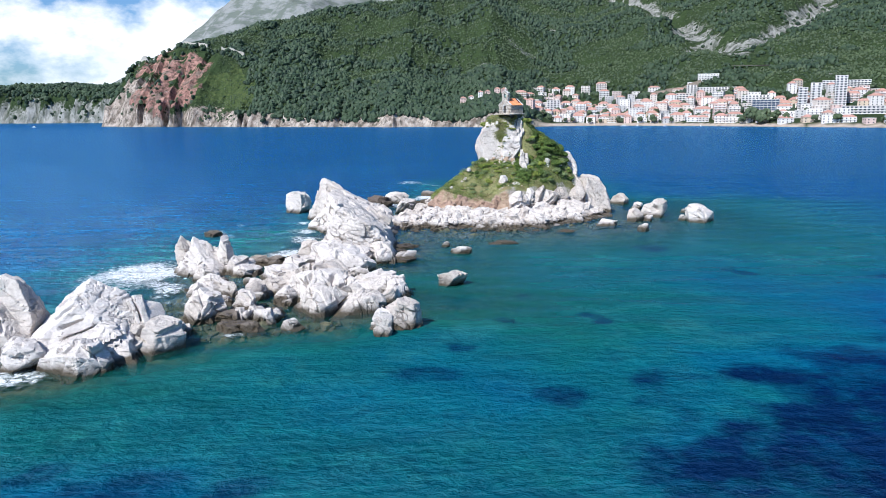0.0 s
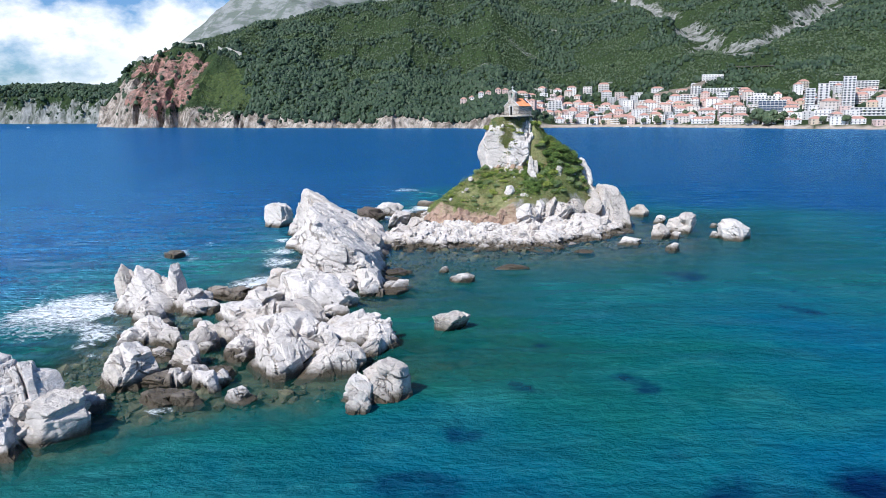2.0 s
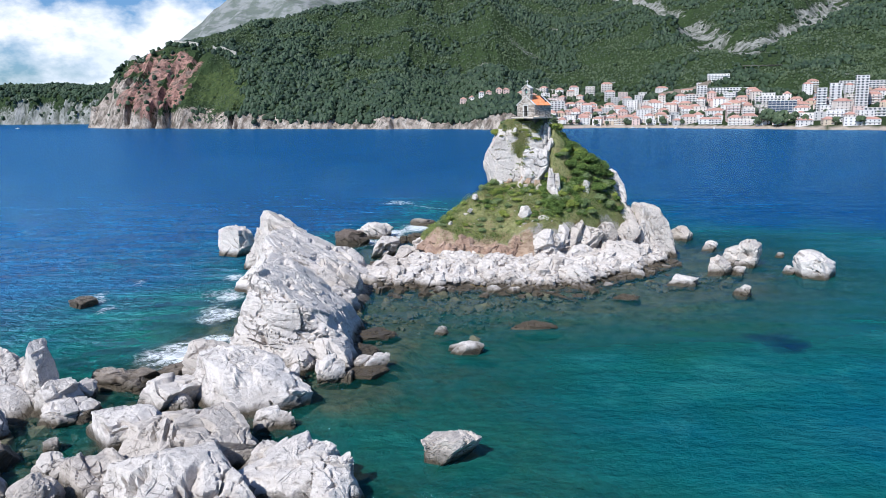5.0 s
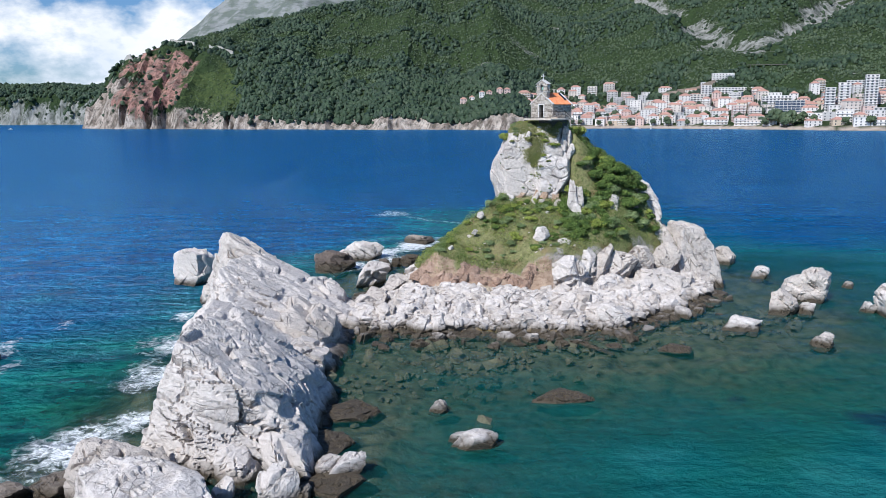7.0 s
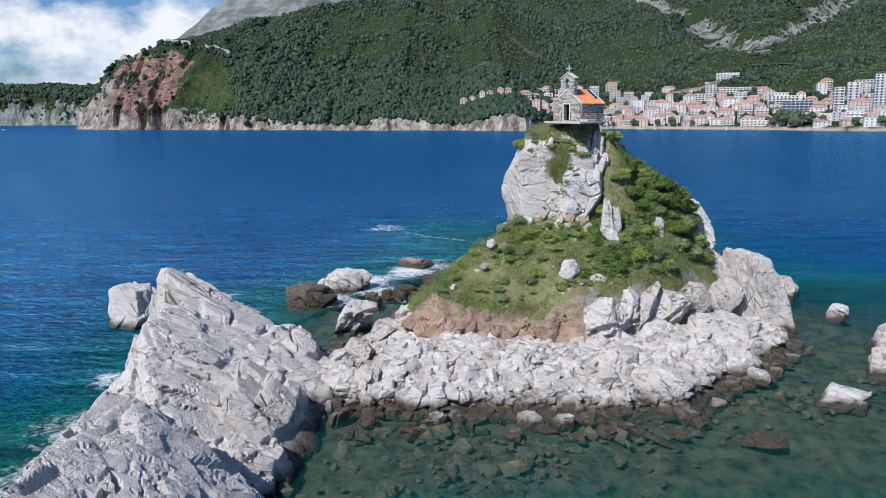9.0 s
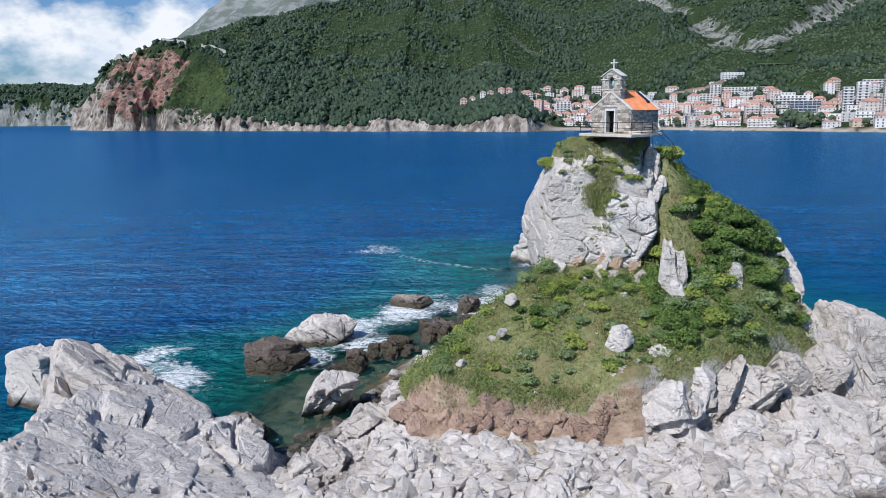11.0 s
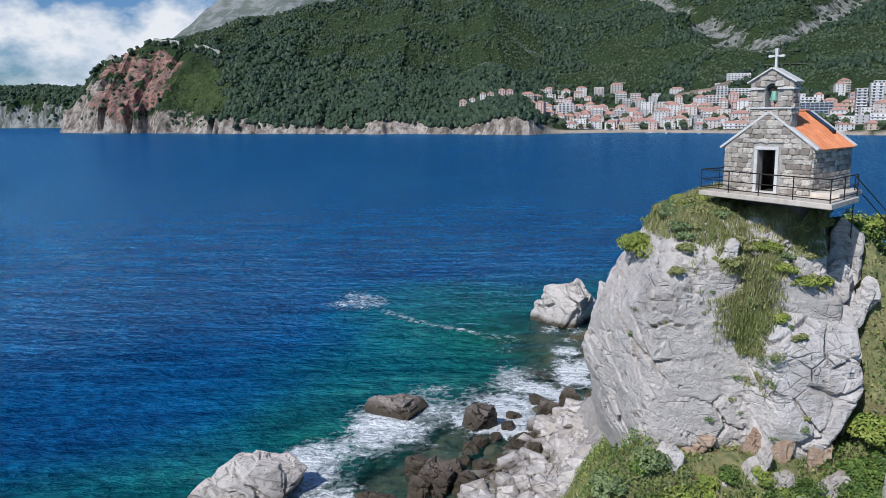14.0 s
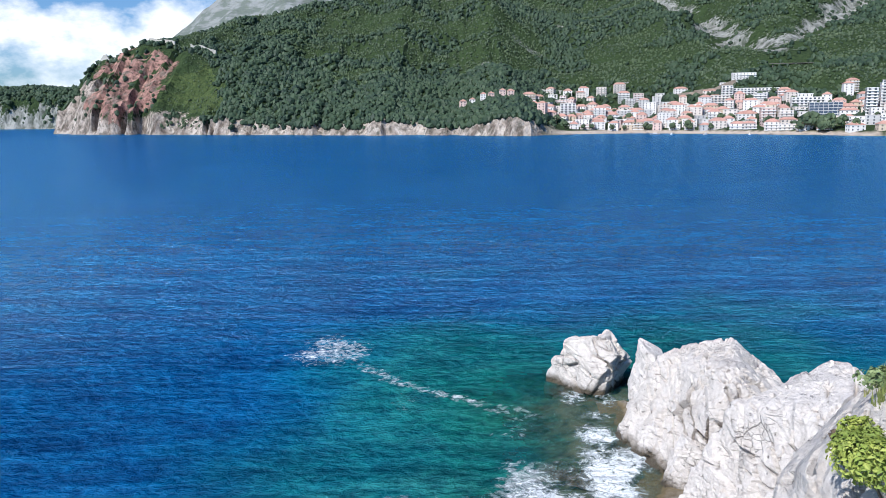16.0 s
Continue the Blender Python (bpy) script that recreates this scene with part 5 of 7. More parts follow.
def scatter_rubble():
    rng = random.Random(31)
    made = 0
    small = []
    spots = np.array([(rng.uniform(-14, 40), rng.uniform(151.0, 176)) for k in range(17000)])
    for (x, y), s, g in zip(spots.tolist(), inside(spots[:, 0], spots[:, 1], ISLET).tolist(), islet_height(spots[:, 0], spots[:, 1])[0].tolist()):
        if s < -1.0 or g > 4.2 or (y > 166.2 + 0.9 * max(0, x - 14) and x > -3):
            continue
        size = min(1.0, 0.15 * rng.random() ** -0.56)
        m = stone_pose(x, y, max(g, -0.3) + 0.2 * size, size, rng)
        if size < 0.34 or made >= 215:
            small.append(m)
            continue
        made += 1
        wet = s < 1.0
        stone(rng.choice(WET_STONES if wet else STONES), m, "brown wet stone at the lagoon's edge" if wet else "pale limestone stone on the rubble shore", "rubble stones")
    spots = np.array([(-11 + 20 * t + rng.uniform(-2, 9), 168 + 45 * t + rng.uniform(-3, 3)) for t in [rng.random() for k in range(4800)]])
    for (x, y), s, g in zip(spots.tolist(), inside(spots[:, 0], spots[:, 1], ISLET).tolist(), islet_height(spots[:, 0], spots[:, 1])[0].tolist()):
        if s > 1.0 and g < 3.6:
            size = min(1.1, 0.15 * rng.random() ** -0.5)
            small.append(stone_pose(x, y, g + 0.16 * size, size, rng))
    for k in range(60):
        x, y = rng.uniform(-2, 26), rng.uniform(168.5, 178)
        size = min(0.4, 0.11 * rng.random() ** -0.55)
        small.append(stone_pose(x, y, ground_at(x, y) + 0.2 * size, size, rng))
    source = hull_mesh("stone", 555, limestone, 16)
    lump = np.array([v.co[:] for v in source.vertices])
    tris = np.array([p.vertices[:] for p in source.polygons])
    joined("rubble", lump, tris, [np.array(m) for m in small], limestone, "loose pale limestone rubble on the islet's shores", "rubble")
    # drowned and half-drowned stones round the reef
    drowned = []
    for k in range(1500):
        ax, ay, bx, by, spread = rng.choice(((-44, 64, -28, 78, 6), (-30, 74, -12, 76, 5), (-34, 88, -22, 86, 6), (-30, 98, -22, 110, 6), (-14, 112, -9, 138, 3.5), (-8, 148, 22, 149, 3), (-8, 143, 18, 146, 6), (-6, 134, 8, 142, 8), (24, 152, 44, 160, 4), (-36, 84, -24, 72, 4), (-38, 78, -34, 92, 4), (-34, 84, -18, 92, 5), (-40, 104, -30, 98, 4), (-12, 176, 0, 203, 3), (2, 203, 10, 218, 3)))
        t = rng.random()
        x, y = ax + (bx - ax) * t + rng.gauss(0, spread * 0.5), ay + (by - ay) * t + rng.gauss(0, spread * 0.5)
        if edge_at(x, y) > 0.5:
            continue
        size = min(1.3, 0.24 * rng.random() ** -0.5)
        drowned.append(stone_pose(x, y, rng.uniform(-1.0, -0.1) * size - 0.2, size, rng))
    joined("drowned_stones", lump, tris, [np.array(m) for m in drowned], drowned_stone, "olive-brown stones half drowned in the clear shallows", "stones")


scatter_rubble()

# ---- the chapel on its terrace ----
FLOOR = 24.85
CHAPEL = pose(13.37, 183.67, FLOOR, 0, 0, -47)  # the front wall's left foot; x along the front, y into the building
WIDE, LONG, EAVE, RIDGE = 4.08, 4.52, 2.12, 3.62
DOOR0, DOOR1, DOOR_H = 1.62, 2.46, 1.98
GABLE0, GABLE1 = 1.1, 3.06


def prism(bm, outline, y0, y1):
    """An outline in x, z made solid between two depths."""
    a = [bm.verts.new((x, y0, z)) for x, z in outline]
    b = [bm.verts.new((x, y1, z)) for x, z in outline]
    n = len(outline)
    bm.faces.new(a)
    bm.faces.new(b[::-1])
    for i in range(n):
        bm.faces.new((a[i], b[i], b[(i + 1) % n], a[(i + 1) % n]))
    bmesh.ops.recalc_face_normals(bm, faces=bm.faces)
    return bm


def stone_meshes(material, count=10):
    out = []
    rng = np.random.default_rng(77)
    for k in range(count):
        bm = bmesh.new()
        bmesh.ops.create_cube(bm, size=1.0)
        bmesh.ops.bevel(bm, geom=list(bm.edges), offset=0.17, segments=1, affect="EDGES")
        for v in bm.verts:
            v.co += Vector(rng.uniform(-0.07, 0.07, 3))
        out.append(bm_mesh("stone", bm, material))
    return out


def courses(parent, meshes, x0, x1, z0, z1, keep, place, rng, low=0.17, high=0.30):
    """Rows of rough stones over a wall; place() turns (x, z) on the wall into a pose."""
    z = z0
    while z < z1 - 0.06:
        h = min(rng.uniform(low, high), z1 - z)
        x = x0 + rng.uniform(-0.2, 0.0)
        while x < x1:
            w = rng.uniform(0.18, 0.50)
            a, b = max(x, x0), min(x + w, x1)
            if b - a > 0.08 and keep((a + b) / 2, z + h / 2, b - a, h):
                m = place((a + b) / 2, z + h / 2) @ Matrix.Diagonal(((b - a) * 0.985, 0.16, h * 0.97, 1)) @ pose(0, 0, 0, 0, rng.uniform(-9, 9), 0)
                piece("stone", rng.choice(meshes), parent, m)
            x += w
        z += h


def gable_line(x):
    return EAVE + (RIDGE - EAVE) * (1 - abs(x - WIDE / 2) / (WIDE / 2))


def build_chapel():
    rng = random.Random(8)
    thing = empty("chapel", CHAPEL, "small rubble-stone chapel with orange tiled roof and bell gable", "chapel")
    t = 0.5
    shape = [(0, 0), (DOOR0, 0), (DOOR0, DOOR_H), (DOOR1, DOOR_H), (DOOR1, 0), (WIDE, 0), (WIDE, EAVE), (WIDE / 2, RIDGE), (0, EAVE)]
    front = part("wall", prism(bmesh.new(), shape, 0, t), mortar, thing, "rubble stone front wall")
    back = part("wall", prism(bmesh.new(), [(0, 0), (WIDE, 0), (WIDE, EAVE), (WIDE / 2, RIDGE), (0, EAVE)], LONG - t, LONG), mortar, thing)
    left = part("wall", box(bmesh.new(), 0, t, t + 0.002, LONG - t - 0.002, 0, EAVE), mortar, thing)
    right = part("wall", box(bmesh.new(), WIDE - t, WIDE, t + 0.002, LONG - t - 0.002, 0, EAVE), mortar, thing)
    part("floor", box(bmesh.new(), t, WIDE - t, t, LONG - t, -0.02, 0.01), dark_inside, thing)
    stones = stone_meshes(wall_stone)
    courses(front, stones, 0, WIDE, 0.0, RIDGE, lambda x, z, w, h: z + h * 0.4 < gable_line(x) and not (DOOR0 - 0.17 - w / 2 < x < DOOR1 + 0.17 + w / 2 and z - h / 2 < DOOR_H + 0.14) and not (z > 3.3),
            lambda x, z: pose(x, 0.01, z), rng)
    courses(right, stones, 0.04, LONG, 0.0, EAVE, lambda x, z, w, h: True, lambda x, z: pose(WIDE - 0.01, x, z, 0, 0, 90), rng, 0.19, 0.30)
    courses(left, stones, 0.04, LONG, 0.0, EAVE, lambda x, z, w, h: True, lambda x, z: pose(0.01, x, z, 0, 0, -90), rng, 0.24, 0.36)
    # door: dressed frame, dark inside, open
    frame_part = part("door_frame", box(bmesh.new(), DOOR0 - 0.15, DOOR0, -0.09, 0.12, 0, DOOR_H, 0.012), dressed_stone, thing, "dressed white stone door frame")
    box_r = part("door_frame", box(bmesh.new(), DOOR1, DOOR1 + 0.15, -0.09, 0.12, 0, DOOR_H, 0.012), dressed_stone, thing, "dressed white stone door frame")
    part("lintel", box(bmesh.new(), DOOR0 - 0.15, DOOR1 + 0.15, -0.095, 0.12, DOOR_H, DOOR_H + 0.15, 0.012), dressed_stone, thing, "dressed white stone lintel")
    part("threshold", box(bmesh.new(), DOOR0 - 0.18, DOOR1 + 0.18, -0.16, 0.3, 0.0, 0.07, 0.012), dressed_stone, thing)
    # roof: two slopes of tiles on boards, stone copings at both ends
    run = math.hypot(WIDE / 2, RIDGE - EAVE)
    pitch = math.degrees(math.atan2(RIDGE - EAVE, WIDE / 2))
    tile = tile_mesh()
    for side, turn in ((1, 0), (-1, 180)):
        slope = empty("roof", Matrix.Identity(4), "", "")
        slope.parent = thing
        slope.matrix_local = pose(WIDE / 2, LONG / 2, RIDGE + 0.06, 0, 0, turn) @ pose(0, 0, 0, 0, pitch, 0)
        part("roof_board", box(bmesh.new(), 0.02, run + 0.16, -LONG / 2 + 0.3, LONG / 2 - 0.3, -0.07, -0.02), bark_mat, slope)
        rows, cols = 8, 19
        for i in range(rows):
            for j in range(cols):
                x = 0.06 + i * (run + 0.18) / rows
                y = -LONG / 2 + 0.36 + j * (LONG - 0.72) / (cols - 1)
                piece("roof_tile", tile, slope, pose(x, y, 0.0 + 0.004 * ((i * 7 + j * 3) % 5), 0, 2.5, 0))
        for y0, y1 in ((-LONG / 2 - 0.08, -LONG / 2 + 0.27), (LONG / 2 - 0.27, LONG / 2 + 0.08)):
            part("coping", box(bmesh.new(), 0.0, run + 0.28, y0, y1, -0.03, 0.09, 0.02), dressed_stone, slope, "white stone coping")
    part("ridge_cap", tube(bmesh.new(), (WIDE / 2, 0.5, RIDGE + 0.09), (WIDE / 2, LONG - 0.3, RIDGE + 0.09), 0.09, 10), roof_tile, thing)
    # bell gable with its arch
    c, half = (GABLE0 + GABLE1) / 2, 0.29
    arch = [(c - half, 3.86)] + [(c - half * math.cos(a), 4.70 + half * math.sin(a)) for a in np.linspace(0, math.pi, 9)] + [(c + half, 3.86)]
    gable = part("bell_gable", prism(bmesh.new(), [(GABLE0, 2.9), (GABLE1, 2.9), (GABLE1, 3.86), (GABLE0, 3.86)], 0.0, 0.62), mortar, thing, "rubble stone bell gable with an arch")
    for a, b in (((GABLE0, GABLE0), c - half), ((GABLE1, GABLE1), c + half)):
        part("pier", prism(bmesh.new(), [(a[0], 3.862), (b, 3.862), (b, 4.70), (a[0], 4.70)], 0.002, 0.618), mortar, thing)
    head = [(GABLE0, 4.702), (c - half, 4.702)] + arch[2:-2] + [(c + half, 4.702), (GABLE1, 4.702), (GABLE1, 5.05), (c, 5.62), (GABLE0, 5.05)]
    part("arch", prism(bmesh.new(), head, 0.002, 0.618), mortar, thing)
    courses(gable, stones, GABLE0, GABLE1, 3.05, 3.84, lambda x, z, w, h: z > gable_line(x) - 0.1 or abs(x - c) > 0 and z > 3.1, lambda x, z: pose(x, 0.01, z), rng)
    courses(gable, stones, GABLE0, GABLE1, 3.92, 5.5, lambda x, z, w, h: not (abs(x - c) < half + w / 2 and z < 4.75 + 0.1) and not (abs(x - c) < 0.26 and z < 5.08) and z + h / 2 < 5.62 - 0.6 * abs(x - c), lambda x, z: pose(x, 0.01, z), rng)
    courses(gable, stones, 0.05, 0.6, 3.6, 5.0, lambda x, z, w, h: True, lambda x, z: pose(GABLE1 - 0.01, x, z, 0, 0, 90), rng)
    for z, o in ((3.84, 0.09), (4.70, 0.10)):
        for x0, x1 in (((GABLE0 - o, GABLE1 + o),) if z < 4 else ((GABLE0 - o, c - half), (c + half, GABLE1 + o))):
            part("ledge", box(bmesh.new(), x0, x1, -0.13, 0.72, z, z + 0.075, 0.015), dressed_stone, thing, "white stone ledge")
    lean = math.degrees(math.atan2(0.57, (GABLE1 - GABLE0) / 2))
    wing = math.hypot(0.57, (GABLE1 - GABLE0) / 2) + 0.16
    for side in (1, -1):
        bm = box(bmesh.new(), 0.0, wing, -0.12, 0.74, 0.0, 0.075, 0.015)
        bmesh.ops.transform(bm, matrix=pose(c, 0, 5.63, 0, lean if side > 0 else 180 - lean, 0) @ (Matrix.Identity(4) if side > 0 else Matrix.Diagonal((1, 1, -1, 1))), verts=bm.verts)
        bmesh.ops.recalc_face_normals(bm, faces=bm.faces)
        part("gable_slab", bm, dressed_stone, thing, "white stone slab over the bell gable")
    return thing


def tile_mesh():
    """One half-round clay tile, thick, running down the slope."""
    bm = bmesh.new()
    n, r, long_ = 6, 0.115, 0.40
    rows = []
    for x, k in ((0.0, 0.9), (long_, 1.08)):
        outer = [bm.verts.new((x, -r * k * math.cos(a), r * 0.62 * k * math.sin(a))) for a in np.linspace(0, math.pi, n + 1)]
        inner = [bm.verts.new((x, -(r - 0.02) * k * math.cos(a), (r - 0.03) * 0.62 * k * math.sin(a))) for a in np.linspace(0, math.pi, n + 1)]
        rows.append((outer, inner))
    (o0, i0), (o1, i1) = rows
    for k in range(n):
        bm.faces.new((o0[k], o0[k + 1], o1[k + 1], o1[k]))
        bm.faces.new((i0[k + 1], i0[k], i1[k], i1[k + 1]))
        bm.faces.new((o1[k], o1[k + 1], i1[k + 1], i1[k]))
    bmesh.ops.recalc_face_normals(bm, faces=bm.faces)
    return bm_mesh("roof_tile", bm, roof_tile)


def build_bell():
    c = (GABLE0 + GABLE1) / 2
    bell = empty("bell", CHAPEL @ pose(c, 0.3, 4.2), "green verdigris bronze bell hanging in the gable's arch", "bell")
    bm = bmesh.new()
    prof = ((0.02, 0.46), (0.10, 0.44), (0.14, 0.36), (0.155, 0.2), (0.19, 0.08), (0.235, 0.0), (0.21, 0.0), (0.15, 0.1))
    rings = [[bm.verts.new((r * math.cos(a), r * math.sin(a), z)) for a in np.linspace(0, 2 * math.pi, 16, endpoint=False)] for r, z in prof]
    for p, q in zip(rings[:-1], rings[1:]):
        for k in range(16):
            bm.faces.new((p[k], p[(k + 1) % 16], q[(k + 1) % 16], q[k]))
    part("bell_body", bm, bronze, bell, "", True)
    part("clapper", tube(bmesh.new(), (0, 0, -0.08), (0, 0, 0.3), 0.03), iron, bell, "dark iron clapper")
    part("headstock", box(bmesh.new(), -0.27, 0.27, -0.07, 0.07, 0.46, 0.60, 0.01), iron, bell, "dark headstock")
    part("rope", tube(bmesh.new(), (0.05, 0, -0.34), (0.03, 0, -0.05), 0.012, 6), iron, bell)


def build_cross():
    c = (GABLE0 + GABLE1) / 2
    cross = empty("stone_cross", CHAPEL @ pose(c, 0.3, 5.66) @ Matrix.Diagonal((1.25, 1.2, 1.12, 1)), "white stone cross with flared ends on the bell gable", "cross")
    bm = bmesh.new()
    for w0, w1, a, b in ((0.085, 0.07, 0.0, 0.42), (0.07, 0.12, 0.42, 0.78)):
        m = [bm.verts.new(v) for v in ((-w0 / 2, -0.05, a), (w0 / 2, -0.05, a), (w0 / 2, 0.05, a), (-w0 / 2, 0.05, a), (-w1 / 2, -0.05, b), (w1 / 2, -0.05, b), (w1 / 2, 0.05, b), (-w1 / 2, 0.05, b))]
        for f in ((0, 1, 2, 3), (4, 5, 6, 7), (0, 1, 5, 4), (1, 2, 6, 5), (2, 3, 7, 6), (3, 0, 4, 7)):
            bm.faces.new([m[i] for i in f])
    bmesh.ops.recalc_face_normals(bm, faces=bm.faces)
    part("upright", bm, dressed_stone, cross)
    for side in (1, -1):
        part("arm", prism(bmesh.new(), [(side * 0.034, 0.46), (side * 0.27, 0.425), (side * 0.30, 0.48), (side * 0.27, 0.535), (side * 0.034, 0.51)], -0.05, 0.05), dressed_stone, cross)
    rod = new("lightning_rod", bm_mesh("lightning_rod", tube(bmesh.new(), (0, 0, 0), (0, 0, 1.35), 0.014, 6), iron))
    rod.matrix_world = CHAPEL @ pose(c + 0.08, 0.42, 5.58)
    tagged(rod, "thin dark lightning rod behind the stone cross", "lightning rod")


def build_terrace():
    terrace = empty("terrace", CHAPEL, "weathered concrete terrace slab jutting out over the rock", "terrace", "", "structure")
    outline = ((-1.0, -0.55), (6.0, -2.55), (5.75, 1.2), (4.35, 2.2), (4.3, 5.0), (-0.6, 5.3))
    bm = bmesh.new()
    a = [bm.verts.new((x, y, -0.012)) for x, y in outline]
    b = [bm.verts.new((x, y, -0.26)) for x, y in outline]
    bm.faces.new(a)
    bm.faces.new(b[::-1])
    for i in range(6):
        bm.faces.new((a[i], b[i], b[(i + 1) % 6], a[(i + 1) % 6]))
    bmesh.ops.recalc_face_normals(bm, faces=bm.faces)
    bmesh.ops.bevel(bm, geom=list(bm.edges), offset=0.03, segments=1, affect="EDGES")
    part("slab", bm, concrete, terrace)
    bm = bmesh.new()
    inner = ((0.2, 1.6), (3.3, 1.0), (3.4, 1.8), (3.4, 4.4), (0.2, 4.8))
    a = [bm.verts.new((x, y, -0.24)) for x, y in inner]
    b = [bm.verts.new((x, y, -2.6)) for x, y in inner]
    for i in range(5):
        bm.faces.new((a[i], b[i], b[(i + 1) % 5], a[(i + 1) % 5]))
    bm.faces.new(a)
    bm.faces.new(b[::-1])
    bmesh.ops.recalc_face_normals(bm, faces=bm.faces)
    part("footing", bm, under_concrete, terrace, "mortared footing under the slab, its shade painted dark")
    part("doorstep", box(bmesh.new(), 4.25, 5.5, -0.4, 2.2, -0.012, 0.2, 0.02), concrete, terrace, "raised concrete step")
    rail = empty("railing", CHAPEL, "rusty dark iron railing round the terrace edge", "railing")
    run = ((-0.55, 2.4), (-0.93, -0.45), (2.4, -1.42), (5.88, -2.42), (5.64, 1.2))
    posts = []
    for (ax, ay), (bx, by), k in zip(run[:-1], run[1:], (2, 2, 2, 2)):
        posts += [(ax + (bx - ax) * i / k, ay + (by - ay) * i / k) for i in range(k)]
    posts.append(run[-1])
    for x, y in posts:
        part("post", tube(bmesh.new(), (x, y, -0.2), (x, y, 0.98), 0.026, 8), iron, rail)
    for (ax, ay), (bx, by) in zip(run[:-1], run[1:]):
        for z in (0.98, 0.52, 0.14):
            part("rail", tube(bmesh.new(), (ax, ay, z), (bx, by, z), 0.022 if z < 0.9 else 0.027, 8), iron, rail)
    # stair railing going down the slope on the east
    stair = empty("stair_railing", Matrix.Identity(4), "dark iron handrail beside the steps down the slope", "railing")
    line = ((18.3, 181.0, 24.75), (20.4, 182.0, 23.0), (21.7, 182.6, 20.9), (23.2, 183.2, 20.1))
    for (a, b) in zip(line[:-1], line[1:]):
        for up in (0.95, 0.5):
            part("rail", tube(bmesh.new(), (a[0], a[1], a[2] + up), (b[0], b[1], b[2] + up), 0.026, 8), iron, stair)
    for p in line:
        part("post", tube(bmesh.new(), (p[0], p[1], max(min(p[2], ground_at(p[0], p[1])), p[2] - 1.6) - 0.3), (p[0], p[1], p[2] + 0.95), 0.026, 8), iron, stair)
    # solar panel on the roof's far edge
    panel = empty("solar_panel", CHAPEL @ pose(WIDE / 2, LONG - 0.62, RIDGE + 0.17) @ pose(0, 0, 0, 0, math.degrees(math.atan2(RIDGE - EAVE, WIDE / 2)), 0), "dark solar panel strip lying along the roof's back edge", "solar panel")
    part("panel_frame", box(bmesh.new(), 0.1, 1.75, -0.24, 0.24, 0.0, 0.035, 0.006), iron, panel)
    part("glass", box(bmesh.new(), 0.14, 1.71, -0.2, 0.2, 0.036, 0.042), plain_material("solar_glass", (0.02, 0.03, 0.06), 0.15, 0.1, 2, 0, 0, 0.5), panel)
    lamp = new("roof_floodlight", bm_mesh("roof_floodlight", box(bmesh.new(), -0.12, 0.12, -0.14, 0.14, 0, 0.18, 0.03), iron))
    lamp.matrix_world = CHAPEL @ pose(WIDE - 0.62, LONG - 0.8, EAVE + 0.52)
    tagged(lamp, "small black floodlight box on the tiled roof", "floodlight")


chapel = build_chapel()
build_bell()
build_cross()
build_terrace()

# ---- plants of the islet ----
from mathutils.bvhtree import BVHTree


def shrub(x, y, z, r, h, seed, material, label, leaf=0.16, count=620, name="shrub", group="islet shrubs"):
    """A bush: short stems and a ragged crown of small leaves with gaps."""
    rng = np.random.default_rng(seed)
    thing = empty(name, pose(x, y, z), label, "shrub", group)
    if r > 0.9:
        bm = bmesh.new()
        for k in range(4):
            a = rng.uniform(0, 6.28)
            tube(bm, (0, 0, -0.25), (0.5 * r * math.cos(a), 0.5 * r * math.sin(a), h * 0.6), 0.035, 5)
        part("stem", bm, bark_mat, thing)
    leaf, count = leaf * 0.58, int(count * 2.1)
    lobes = rng.normal(size=(9, 3))
    lobes /= np.linalg.norm(lobes, axis=1)[:, None]
    lobes[:, 2] = np.abs(lobes[:, 2]) * 0.9 - 0.1
    size = rng.uniform(0.30, 0.55, 9)
    pick = rng.integers(0, 9, count)
    d = rng.normal(size=(count, 3))
    d /= np.linalg.norm(d, axis=1)[:, None]
    c = (lobes[pick] * 0.62 + d * (size[pick] * rng.uniform(0.6, 1.05, count) ** 0.5)[:, None]) * np.array([r, r, h * 0.62]) + np.array([0, 0, h * 0.42])
    s = leaf * rng.uniform(0.6, 1.5, count)
    u = rng.normal(size=(count, 3))
    u /= np.linalg.norm(u, axis=1)[:, None]
    n = d + 0.5 * rng.normal(size=(count, 3)) + np.array([0, 0, 0.5])
    u -= n * ((u * n).sum(1) / (n * n).sum(1))[:, None]
    u /= np.linalg.norm(u, axis=1)[:, None]
    w = np.cross(n / np.linalg.norm(n, axis=1)[:, None], u)
    quad = np.stack([c - u * s[:, None], c + w * s[:, None] * 0.6 + n * 0.02, c + u * s[:, None], c - w * s[:, None] * 0.6 + n * 0.02], 1).reshape(-1, 3)
    faces = np.arange(count * 4).reshape(-1, 4)
    ob = new("crown", mesh_of("crown", quad, faces, material))
    ob.parent = thing
    return thing


def cliff_tree():
    verts, faces = [], []
    for ob in (cliff, cliff_block):
        faces += [[i + len(verts) for i in p.vertices] for p in ob.data.polygons]
        verts += [v.co + ob.location for v in ob.data.vertices]
    return BVHTree.FromPolygons(verts, faces)


top = cliff_tree()


